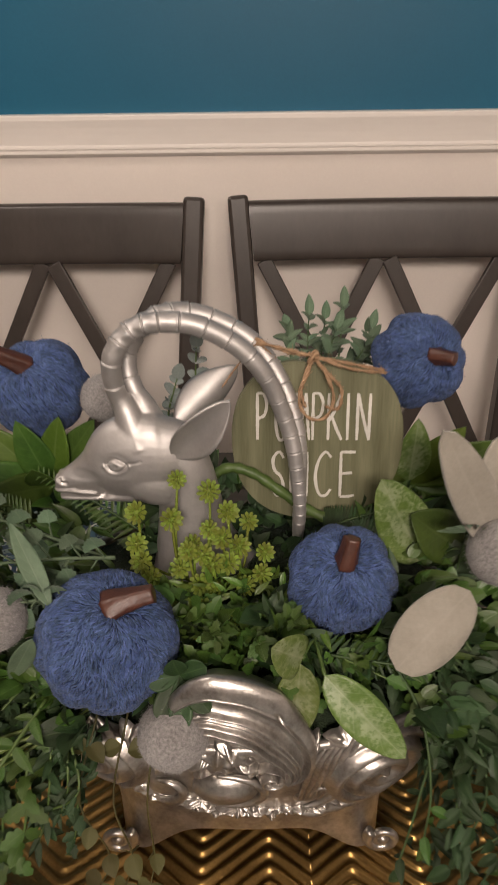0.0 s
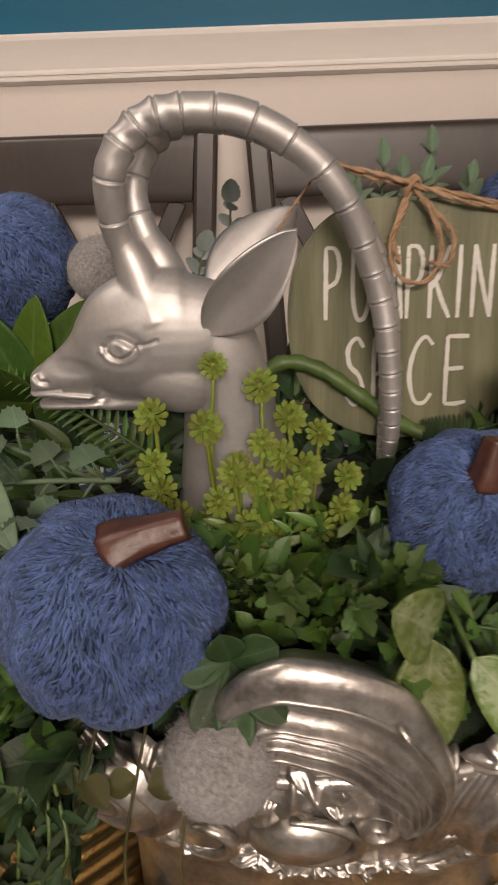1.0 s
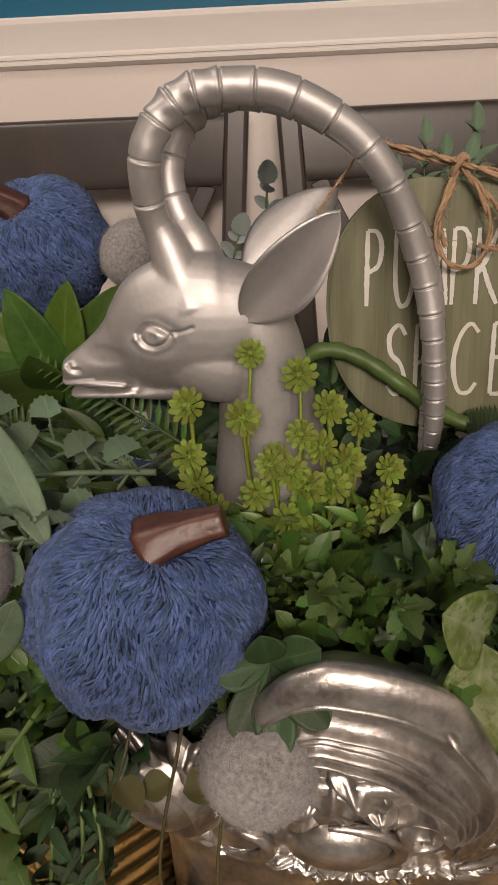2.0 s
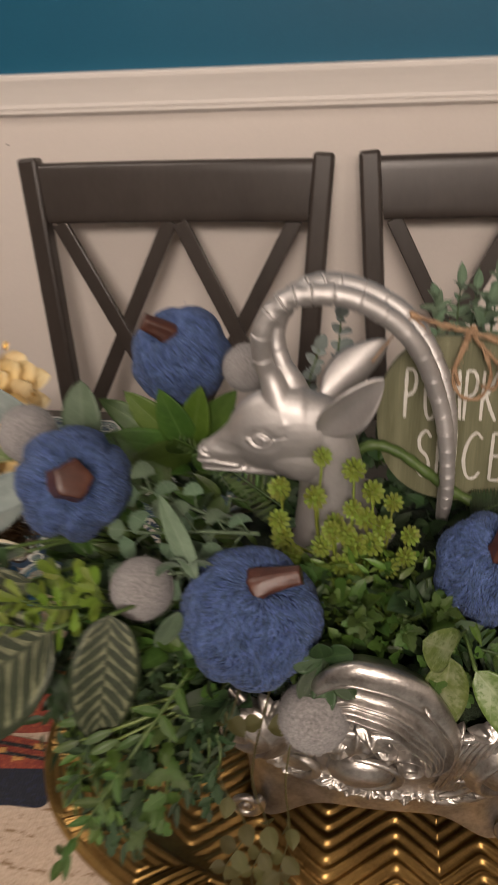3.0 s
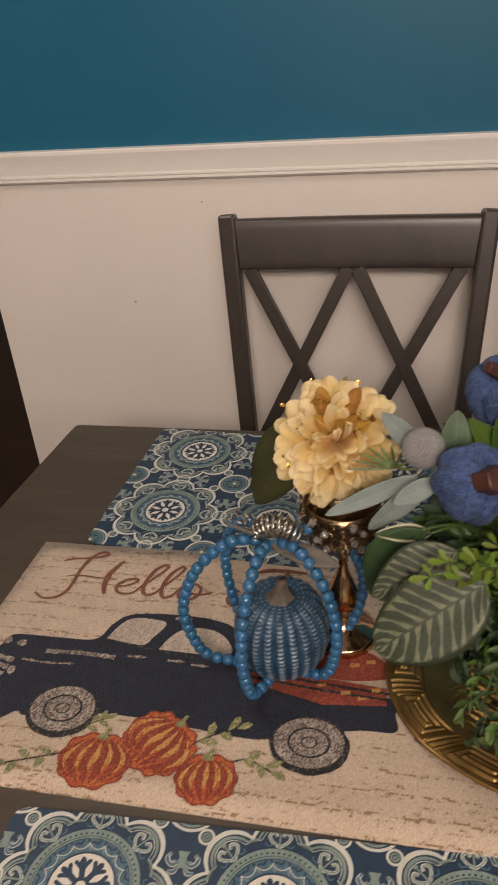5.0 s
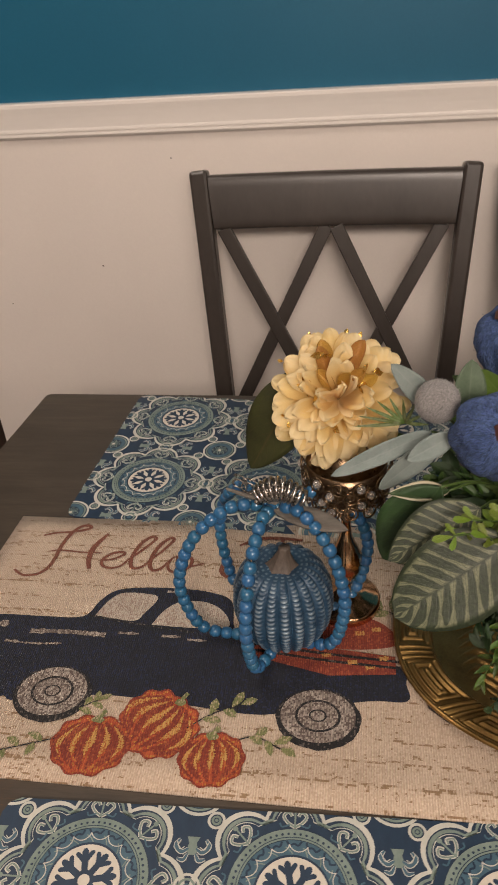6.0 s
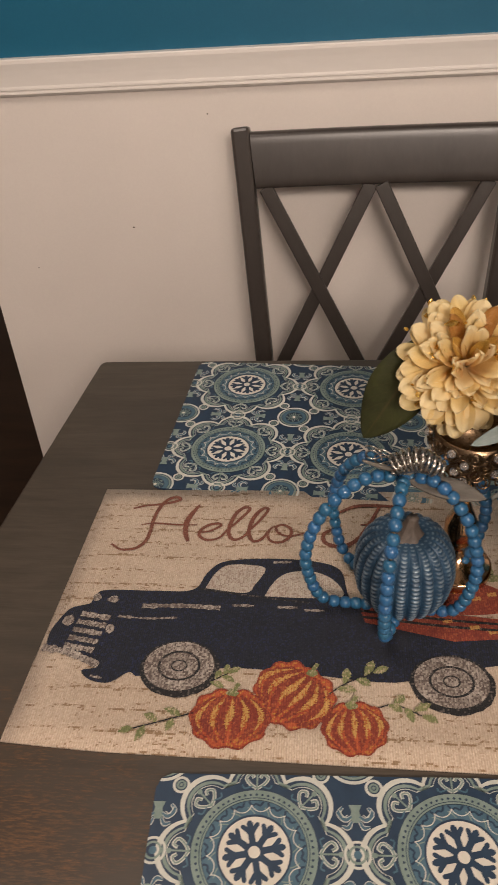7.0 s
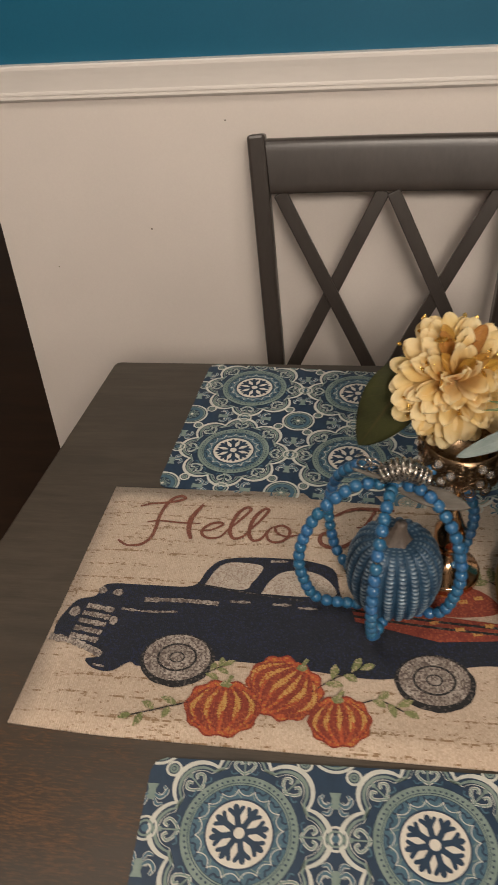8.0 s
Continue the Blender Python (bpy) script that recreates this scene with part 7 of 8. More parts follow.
def leaf_mesh(key, mat, **kw):
    """One mesh a kind of leaf, shared by all leaves of that kind."""
    name = key + mat.name
    if name not in LEAF_SMALL:
        LEAF_SMALL[name] = shared(leaf_geo(**kw), mat, "leaf")
    return LEAF_SMALL[name]


OVAL_LEAF = dict(nl=6, nw=4, fold=0.22, curl=0.22, shape=0.85, width=0.58)
ROUND_LEAF = dict(nl=6, nw=4, fold=0.15, curl=0.18, shape=0.75, width=0.80, tip=0.7)
PADDLE_LEAF = dict(nl=8, nw=4, fold=0.10, curl=0.10, width=0.50, spoon=0.75)
POINT_LEAF = dict(nl=7, nw=4, fold=0.30, curl=0.25, shape=0.72, width=0.36)
SCALLOP_LEAF = dict(nl=14, nw=4, fold=0.12, curl=0.12, shape=0.80, width=0.78, tip=0.7, lobes=5, edge=0.16)
NEEDLE_LEAF = dict(nl=5, nw=2, fold=0.2, curl=0.2, shape=0.7, width=0.16)


def sprig(points, kind, mat, count, size, note, stalk=STALK, rng=None, name="leaf_sprig", category="foliage", group="", pairs=True, spread=1.0, stem_r=0.0009, end=True, jitter=0.25):
    """A stalk with leaves in pairs along it, each leaf an object of its own."""
    rng = rng or random.Random(int(abs(points[0][0]) * 9999) + count)
    p = spline(points, 24)
    t = thing(name, note, category, group, tuple(p[0]))
    make("stalk", tube(p, np.linspace(stem_r * 1.3, stem_r * 0.6, 24), 5), stalk, t)
    tan, a, b = frames_along(p)
    me = leaf_mesh(str(sorted(kind.items())), mat, **kind)
    for k in range(count):
        s = 0.12 + 0.86 * k / max(count - 1, 1)
        i = min(int(s * 23), 23)
        turn = k * 2.4
        for q in ((0, math.pi) if pairs else (0,)):
            d = math.cos(turn + q) * a[i] + math.sin(turn + q) * b[i]
            way = unit(d * spread + tan[i] * rng.uniform(0.35, 0.9) + V(0, -0.15, 0.15))
            L = size * rng.uniform(1 - jitter, 1 + jitter) * (1 - 0.25 * s)
            if not (free_of(p[i] + way * L) and free_of(p[i] + way * L * 0.4)):
                continue
            place("leaf", me, t, m=aim(p[i], p[i] + way * L, (rng.uniform(-0.5, 0.5), -0.5, 0.9)))
    if end:
        place("leaf", me, t, m=aim(p[-1], p[-1] + tan[-1] * size, (0.1, -0.5, 0.9)))
    return t


def big_leaf(base, tip, width, mat, note, face=(0, -0.75, 0.65), curl=0.10, fold=0.10, wave=0.03, shape=0.85, twist=0.0, tipn=1.0, stalk_to=None, thick=0.012, name="large_leaf", category="leaf", group=""):
    """A single large leaf on its stalk."""
    L = float(np.linalg.norm(V(*tip) - V(*base)))
    t = thing(name, note, category, group, base)
    g = leaf_geo(18, 8, fold=fold, curl=curl, shape=shape, wave=wave, twist=twist, thick=thick, tip=tipn, width=width / L)
    make("blade", moved(g, aim(base, tip, face)), mat, t)
    if stalk_to is not None:
        mid = (V(*base) + V(*stalk_to)) / 2 + V(0, 0, 0.004)
        make("stalk", tube(spline([base, mid, stalk_to], 10), 0.0011, 6), STALK, t)
    return t


# light round leaves hanging over the planter
big_leaf((0.0745, 0.273, 0.9570), (0.0600, 0.259, 0.9770), 0.024, LEAF_LIGHT, "round light green leaf above the silver planter", (0.1, -0.8, 0.6), tipn=0.7, shape=0.75, stalk_to=(0.085, 0.300, 0.945))
big_leaf((0.0735, 0.270, 0.9560), (0.0690, 0.255, 0.9130), 0.0235, LEAF_LIGHT, "light green oval leaf hanging over silver planter", (0, -0.95, 0.3), tipn=0.8, curl=0.05)
big_leaf((0.0860, 0.268, 0.9500), (0.1290, 0.245, 0.9100), 0.024, LEAF_LIGHT, "long light green leaf drooping over the planter", (-0.1, -0.8, 0.6), tipn=0.8, stalk_to=(0.080, 0.310, 0.945))
big_leaf((0.1580, 0.372, 0.9420), (0.1280, 0.362, 1.0060), 0.036, LEAF_LIGHT, "waxy pale green leaf beside a blue pumpkin", (0.0, -0.9, 0.4), tipn=0.75, wave=0.06)
big_leaf((0.1820, 0.372, 0.9500), (0.1480, 0.360, 0.9850), 0.034, LEAF_MID, "green leaf under the pale felted leaves", (0.0, -0.8, 0.6))
# pale felted leaves on the right
big_leaf((0.1910, 0.345, 0.9760), (0.1560, 0.334, 1.0540), 0.027, LEAF_LAMB, "thick pale grey felted leaf, upright", (0.15, -0.9, 0.4), tipn=0.6, shape=0.95, thick=0.03)
big_leaf((0.1640, 0.294, 0.9840), (0.1240, 0.274, 0.9480), 0.034, LEAF_LAMB, "thick pale felted leaf lying forward", (0.0, -0.80, 0.60), tipn=0.55, shape=1.05, thick=0.03, curl=-0.04, fold=0.0)
big_leaf((0.2030, 0.330, 0.9480), (0.2100, 0.315, 0.8700), 0.036, LEAF_LAMB, "pale felted leaf hanging over greenery", (-0.2, -0.9, 0.4), tipn=0.6, thick=0.03)
big_leaf((0.2000, 0.352, 0.9800), (0.1950, 0.360, 1.0400), 0.036, LEAF_LAMB, "pale felted leaf behind another", (0.0, -0.9, 0.4), tipn=0.6, thick=0.03)
for q in range(6):
    a = 1.1 + 0.22 * q
    big_leaf((0.182, 0.352, 0.982), (0.182 + 0.026 * math.cos(a) - 0.012, 0.328, 0.982 + 0.018 * math.sin(a)), 0.0036, LEAF_DUSTY, "narrow dusty green blade by felt ball", (0.2, -0.9, 0.3), thick=0.0, name="narrow_leaf", group="narrow blades")
# felted blue-grey leaves round the flower
for b, tip, w, mat in (((-0.180, 0.365, 0.990), (-0.262, 0.350, 0.952), 0.017, LEAF_LAMB_BLUE), ((-0.172, 0.352, 0.992), (-0.222, 0.336, 0.950), 0.019, LEAF_LAMB_BLUE),
                       ((-0.176, 0.385, 1.000), (-0.212, 0.385, 1.040), 0.020, LEAF_LAMB_BLUE), ((-0.150, 0.385, 0.995), (-0.149, 0.392, 1.040), 0.026, LEAF_DUSTY), ((-0.165, 0.345, 1.000), (-0.200, 0.330, 0.985), 0.018, LEAF_LAMB_BLUE)):
    big_leaf(b, tip, w, mat, "soft blue-grey felted leaf beside yellow flower", (0.05, -0.85, 0.5), tipn=0.8, thick=0.02, wave=0.05, stalk_to=(-0.140, 0.385, 0.960))
# dark leaves with pale edges and large green leaf by the candle holder
big_leaf((-0.168, 0.318, 0.966), (-0.214, 0.306, 0.972), 0.016, LEAF_EDGED, "dark green leaf with cream edge", (0.1, -0.6, 0.8), wave=0.10, stalk_to=(-0.13, 0.35, 0.95))
big_leaf((-0.176, 0.310, 0.975), (-0.220, 0.300, 0.905), 0.050, LEAF_DEEP, "large folded dark green leaf beside striped leaves", (-0.3, -0.85, 0.4), wave=0.05, fold=0.25, stalk_to=(-0.13, 0.35, 0.95))
big_leaf((-0.150, 0.282, 0.978), (-0.216, 0.262, 0.942), 0.044, LEAF_STRIPED, "striped leaf partly behind another", (0, -0.7, 0.7), stalk_to=(-0.12, 0.34, 0.94))
# dark glossy leaves drooping over the silver crest
for tip in ((0.000, 0.250, 0.938), (0.012, 0.246, 0.934), (0.026, 0.250, 0.944), (-0.006, 0.262, 0.952), (0.024, 0.262, 0.962), (0.008, 0.262, 0.966)):
    big_leaf((0.010, 0.268, 0.951), tip, 0.0125, LEAF_DEEP, "small dark glossy leaf over the silver crest", (0, -0.8, 0.6), fold=0.15, shape=1.5, tipn=0.65, name="glossy_leaf", group="dark glossy leaves")
# striped leaves
big_leaf((-0.130, 0.258, 0.968), (-0.211, 0.230, 0.914), 0.066, LEAF_STRIPED, "broad calathea leaf striped dark and pale green", (-0.05, -0.80, 0.60), curl=0.08, tipn=0.75, shape=0.9, stalk_to=(-0.08, 0.31, 0.945))
big_leaf((-0.097, 0.260, 0.980), (-0.105, 0.228, 0.914), 0.036, LEAF_STRIPED, "narrower calathea leaf with dark stripes, hanging", (0.35, -0.85, 0.30), curl=0.10, tipn=0.75, stalk_to=(-0.07, 0.31, 0.945))
# brownish leaf behind the flower
big_leaf((-0.285, 0.452, 1.000), (-0.350, 0.440, 0.890), 0.058, LEAF_BROWN, "brownish green leaf under yellow flower", (-0.2, -0.9, 0.4), wave=0.05, stalk_to=(-0.25, 0.455, 0.975))
# pale long leaves beside the front pumpkin
big_leaf((-0.058, 0.288, 0.980), (-0.082, 0.316, 1.016), 0.012, LEAF_DUSTY, "slender light green leaf beside a blue pumpkin", (0.4, -0.9, 0.3))
big_leaf((-0.064, 0.270, 0.975), (-0.080, 0.268, 0.945), 0.012, LEAF_DUSTY, "slender light green leaf by grey felt ball", (0.4, -0.9, 0.3))
# glossy leaves under the back pumpkins
for k, (dx, dy, dz, mat) in enumerate(((-0.060, -0.006, 0.046, LEAF_MID), (-0.038, -0.012, 0.054, LEAF_BRIGHT), (-0.014, -0.014, 0.056, LEAF_MID), (0.012, -0.012, 0.058, LEAF_BRIGHT), (0.034, -0.010, 0.056, LEAF_MID), (0.052, -0.012, 0.048, LEAF_MID), (-0.066, -0.022, 0.016, LEAF_BRIGHT), (0.030, -0.030, 0.020, LEAF_MID), (-0.030, -0.045, 0.020, LEAF_MID), (0.000, -0.040, 0.032, LEAF_MID), (-0.050, -0.034, 0.034, LEAF_MID))):
    big_leaf((-0.095, 0.440, 0.958), (-0.095 + dx, 0.440 + dy, 0.958 + dz), 0.024, mat, "broad glossy green leaf under blue pumpkin", (0, -0.8, 0.6), group="glossy leaves")
for k, (dx, dz, mat) in enumerate(((-0.030, 0.045, LEAF_BRIGHT), (0.000, 0.055, LEAF_LIGHT), (0.030, 0.050, LEAF_BRIGHT), (0.055, 0.040, LEAF_BRIGHT), (0.060, 0.015, LEAF_MID), (-0.040, 0.010, LEAF_MID))):
    big_leaf((0.160, 0.440, 0.958), (0.160 + dx, 0.425, 0.958 + dz), 0.024, mat, "broad lime green leaf below the back pumpkin", (0, -0.85, 0.5), group="lime leaves")
# thick velvety stem arching behind the neck
vine = thing("velvet_stem", "thick fuzzy green stem arching behind the statue", "stem", at=(0.02, 0.42, 0.965))
make("stalk", tube(spline([(0.012, 0.412, 0.972), (0.030, 0.414, 0.987), (0.048, 0.412, 0.985), (0.068, 0.408, 0.972), (0.088, 0.405, 0.958), (0.11, 0.40, 0.95)], 40), 0.0036 + 0.0004 * np.sin(np.arange(40) * 1.7), 10), STALK, vine)

R = random.Random(12)
# boxwood sprigs, bright
for pts in ([(-0.120, 0.295, 0.960), (-0.140, 0.270, 0.976), (-0.160, 0.258, 0.986)], [(-0.110, 0.295, 0.960), (-0.118, 0.275, 0.984), (-0.124, 0.268, 0.998)], [(-0.125, 0.290, 0.960), (-0.148, 0.266, 0.970), (-0.172, 0.254, 0.974)],
            [(-0.105, 0.285, 0.960), (-0.106, 0.270, 0.980), (-0.104, 0.266, 0.994)], [(-0.120, 0.280, 0.955), (-0.138, 0.258, 0.968), (-0.150, 0.250, 0.978)], [(-0.115, 0.285, 0.960), (-0.128, 0.262, 0.980), (-0.140, 0.254, 0.992)]):
    sprig(pts, PADDLE_LEAF, LEAF_BOX, 6, 0.0165, "bright yellow-green boxwood sprig", rng=R, group="boxwood sprigs")
# dusty toothed fans on forking stalks, lying before the muzzle
def fan_geo(teeth=9):
    """A toothed round fan of length 1 on a short stalk."""
    def fn(u, v):
        a = (u - 0.5) * 2.5
        edge = 1 - 0.10 * np.abs(np.sin(u * teeth * math.pi)) * (v > 0.95)
        r = v * 0.72 * edge * (0.62 + 0.38 * np.cos(a))
        return np.stack([r * np.sin(a) * 0.95, 0.26 + r * np.cos(a), 0.16 * v * v - 0.10 * np.cos(a * 2) * v], 1)
    return join([grid_geo(teeth * 4 + 1, 6, fn), tube(np.array([(0, 0, 0), (0, 0.15, 0.01), (0, 0.29, 0)]), 0.028, 5)])


FAN = shared(fan_geo(), LEAF_DUSTY, "fan_leaf")


def fan_sprig(points, tips, size, note):
    """A stalk whose side twigs end in toothed fans."""
    t = thing("fan_leaf_sprig", note, "foliage", "toothed fan sprigs", points[0])
    p = spline(points, 30)
    make("stalk", tube(p, np.linspace(0.0013, 0.0008, 30), 6), STALK_GREY, t)
    rng = random.Random(len(tips))
    for q in tips:
        q = V(*q)
        i = int(np.argmin(np.linalg.norm(p - q, axis=1)))
        i = max(i - 3, 0)
        d = unit(q - p[i])
        if not free_of(q):
            continue
        L = size * rng.uniform(0.85, 1.15)
        make("twig", tube(spline([p[i], (p[i] + q) / 2 + V(0, -0.001, 0.001), q - d * L * 0.4], 8), 0.0007, 5), STALK_GREY, t)
        place("leaf", FAN, t, m=aim(q - d * L * 0.45, q + d * L * 0.55, (rng.uniform(-0.3, 0.3), -0.8, 0.55)))


R3 = random.Random(77)
for a, b, c, up in (((-0.030, 0.340, 0.975), (-0.058, 0.335, 0.9785), (-0.100, 0.330, 0.979), 0.013), ((-0.040, 0.352, 0.966), (-0.070, 0.348, 0.985), (-0.098, 0.346, 1.000), 0.012),
                    ((-0.046, 0.326, 0.955), (-0.070, 0.318, 0.962), (-0.096, 0.312, 0.962), 0.012), ((-0.036, 0.318, 0.968), (-0.058, 0.312, 0.970), (-0.076, 0.306, 0.972), 0.010)):
    a, b, c = (tuple(V(*q) + V(0, -0.012, 0.006)) for q in (a, b, c))
    line = spline([a, b, c], 9)
    tips = [tuple(line[k] + V(-0.004 + R3.uniform(-0.002, 0.002), R3.uniform(-0.006, 0.004), (up if k % 2 else -up * 0.8) * R3.uniform(0.8, 1.15))) for k in range(1, 9)] + [tuple(line[8] + V(-0.008, 0, 0.002))]
    fan_sprig([a, b, c], tips, 0.0150, "dusty grey-green toothed fan leaves on forking stalk")
# sprigs behind the statue and the sign
sprig([(0.004, 0.470, 0.960), (0.006, 0.485, 1.000), (0.009, 0.488, 1.044)], SCALLOP_LEAF, LEAF_LAMB_BLUE, 9, 0.0115, "dusty green sprig standing behind statue", STALK, R)
sprig([(-0.010, 0.470, 0.960), (-0.014, 0.480, 0.990), (-0.006, 0.486, 1.020)], SCALLOP_LEAF, LEAF_LAMB_BLUE, 8, 0.0115, "dusty green sprig behind statue head", STALK, R)
for pts in ([(0.090, 0.480, 0.960), (0.100, 0.520, 1.000), (0.106, 0.545, 1.042)], [(0.110, 0.480, 0.970), (0.125, 0.510, 1.015), (0.138, 0.520, 1.034)], [(0.075, 0.480, 0.970), (0.078, 0.515, 1.020), (0.076, 0.535, 1.038)],
            [(0.100, 0.480, 0.970), (0.116, 0.520, 1.005), (0.146, 0.540, 1.022)], [(0.085, 0.480, 0.970), (0.090, 0.512, 1.010), (0.092, 0.528, 1.052)], [(0.105, 0.480, 0.970), (0.114, 0.512, 1.020), (0.118, 0.530, 1.058)],
            [(0.095, 0.480, 0.970), (0.104, 0.505, 1.020), (0.112, 0.515, 1.046)], [(0.115, 0.480, 0.970), (0.130, 0.515, 1.010), (0.140, 0.530, 1.040)]):
    sprig(pts, dict(POINT_LEAF, width=0.44), LEAF_DUSTY, 12, 0.0165, "dark green leafy sprig standing behind sign", STALK_DARK, R, group="sprigs behind sign")

# trailing greenery over the tray
FINE_POINT = dict(POINT_LEAF, nl=5, nw=2, width=0.30)
FINE_LOBE = dict(OVAL_LEAF, nl=9, nw=2, lobes=3, edge=0.6, width=0.42)
for i in range(14):
    x0 = R.uniform(-0.120, -0.046)
    z1 = R.uniform(0.800, 0.885)
    out = R.uniform(0.005, 0.030)
    bow_x = R.uniform(-0.030, 0.015)
    pts = [(x0 + 0.02, 0.290, 0.940), (x0 + bow_x * 0.3, 0.268 - out * 0.4, 0.925), (x0 + bow_x, 0.256 - out, (0.925 + z1) / 2), (x0 + bow_x * 0.6 - R.uniform(0.0, 0.03), 0.258 - out, z1)]
    sprig(pts, R.choice((FINE_POINT, FINE_LOBE, FINE_LOBE)), R.choice((LEAF_DEEP, LEAF_MID, LEAF_MID, LEAF_BRIGHT, LEAF_DEEP)), 17, R.uniform(0.011, 0.017), "trailing green sprig spilling over gold tray", STALK, R, name="trailing_sprig", group="trailing sprigs")
sprig([(-0.060, 0.262, 0.940), (-0.078, 0.228, 0.928), (-0.098, 0.204, 0.905), (-0.114, 0.186, 0.884)], POINT_LEAF, LEAF_MID, 9, 0.0145, "trailing sprig reaching past the tray rim", STALK, R, name="trailing_sprig", group="trailing sprigs")
for i in range(3):
    pts = [(-0.034 + 0.016 * i, 0.262, 0.930), (-0.044 + 0.018 * i, 0.238, 0.890), (-0.030 + 0.012 * i, 0.230, 0.852), (-0.044 + 0.016 * i, 0.222, 0.815), (-0.030 + 0.014 * i, 0.218, 0.782 + 0.006 * i)]
    sprig(pts, dict(OVAL_LEAF, width=0.8), LEAF_OLIVE, 8, 0.0125, "thin olive trailing sprig before the planter", LEAF_OLIVE, R, stem_r=0.0005, name="trailing_sprig", group="trailing sprigs")
for i in range(20):
    x0 = R.uniform(0.134, 0.240)
    z1 = R.uniform(0.775, 0.87)
    pts = [(x0 - 0.02, 0.300, 0.945), (x0, 0.268, 0.925), (x0 + R.uniform(-0.015, 0.02), 0.245, (0.925 + z1) / 2), (x0 + R.uniform(-0.03, 0.02), 0.235, z1)]
    sprig(pts, dict(POINT_LEAF, width=0.42), R.choice((LEAF_DEEP, LEAF_DEEP, LEAF_MID)), 11, R.uniform(0.012, 0.020), "dark trailing sprig beside the silver planter", STALK_DARK, R, name="trailing_sprig", group="trailing sprigs")
# bare green stalks fanning out under the front pumpkin
for k in range(8):
    a = math.radians(152 + 9 * k)
    root = V(-0.030 + 0.010 * math.cos(a), 0.272, 0.925)
    end = root + V(0.075 * math.cos(a) * R.uniform(0.7, 1.1), -0.030 - R.uniform(0, 0.012), 0.026 * math.sin(a) * R.uniform(0.3, 1.0) - 0.006)
    st = thing("bare_stalk", "bare yellow-green stalk under a blue pumpkin", "stalk", "bare stalks", tuple(root))
    make("stalk", tube(spline([root, (root + end) / 2 + V(0, -0.006, 0.004), end], 12), np.linspace(0.0012, 0.0007, 12), 6), STALK_LIGHT, st)
    make("leaf", moved(leaf_geo(8, 4, fold=0.2, curl=0.2, width=0.30), aim(end, end + unit(end - root) * 0.016, (0, -0.7, 0.7))), LEAF_MID, st)
# round bright buds on the right
for x, z in ((0.186, 0.905), (0.188, 0.890)):
    big_leaf((x, 0.300, z - 0.004), (x + 0.002, 0.292, z + 0.008), 0.011, LEAF_BOX, "small round bright green leaf", (0, -0.9, 0.4), tipn=0.6, name="round_leaf", group="round leaves")

# filler: short pointed and fern-like leaves all over the mound
def filler(count, kinds, seed, mat, name, label, size, region):
    rng = random.Random(seed)
    base = {k: leaf_geo(**kinds[k]) for k in range(len(kinds))}
    out = []
    while len(out) < count:
        a = rng.uniform(0, 2 * math.pi)
        s = rng.uniform(0.25, 1.0) ** 0.6
        x, y = 0.035 + 0.205 * s * math.cos(a), 0.372 + 0.135 * s * math.sin(a)
        z = 0.922 + 0.030 * math.sqrt(max(0, 1 - s * s)) + rng.uniform(-0.012, 0.010)
        if not region(x, y, s):
            continue
        p = V(x, y, z)
        out_dir = unit(V(x - 0.035, y - 0.372, 0.06 + 0.05 * rng.random()))
        for q in range(5):
            way = unit(out_dir + V(rng.gauss(0, 0.55), rng.gauss(0, 0.55), rng.gauss(0.15, 0.4)))
            L = size * rng.uniform(0.6, 1.3)
            st = p + V(rng.gauss(0, 0.004), rng.gauss(0, 0.004), 0)
            if not (free_of(st + way * L) and free_of(st)):
                continue
            out.append(moved(base[rng.randrange(len(kinds))], aim(st, st + way * L, (rng.uniform(-0.5, 0.5), -0.5, 0.8))))
    ob = make(name, join(out), mat)
    return tagged(ob, label, "foliage", kind="stuff")


def front_ok(x, y, s):
    """Keep the silver front and the statue's face clear."""
    if y < 0.285 and -0.03 < x < 0.125:
        return s < 0.62
    return not (-0.09 < x < 0.05 and 0.36 < y < 0.43 and s < 0.35)


def box_filler(count, kind, seed, mat, label, size, lo, hi, lean):
    """Loose leaves through a box, leaning one way."""
    rng = random.Random(seed)
    base = leaf_geo(**kind)
    g = []
    for k in range(count * 4):
        if len(g) >= max(315, int(count * 0.7)):
            break
        p = V(*(rng.uniform(a, b) for a, b in zip(lo, hi)))
        way = unit(V(*lean) + V(rng.gauss(0, 0.6), rng.gauss(0, 0.4), rng.gauss(0, 0.5)))
        tip = p + way * size * rng.uniform(0.6, 1.3)
        if free_of(tip) and free_of(p):
            g.append(moved(base, aim(p, tip, (rng.uniform(-0.6, 0.6), -0.6, 0.7))))
    return tagged(make("filler_greenery", join(g), mat), label, "foliage", kind="stuff")


FINE_OVAL = dict(OVAL_LEAF, nl=5, nw=2, width=0.5)
box_filler(430, FINE_LOBE, 21, LEAF_MID, "lobed green leaves filling between pumpkins and planter", 0.0125, (-0.015, 0.270, 0.920), (0.150, 0.345, 0.950), (0, -0.7, 0.6))
box_filler(420, FINE_OVAL, 22, LEAF_DEEP, "dark oval leaves tucked under the pumpkins", 0.015, (-0.020, 0.280, 0.905), (0.170, 0.350, 0.945), (0, -0.8, 0.3))
box_filler(310, FINE_POINT, 26, LEAF_BRIGHT, "fine yellow-green leaves below the lime flowers", 0.012, (-0.005, 0.300, 0.920), (0.090, 0.360, 0.952), (0, -0.5, 0.8))
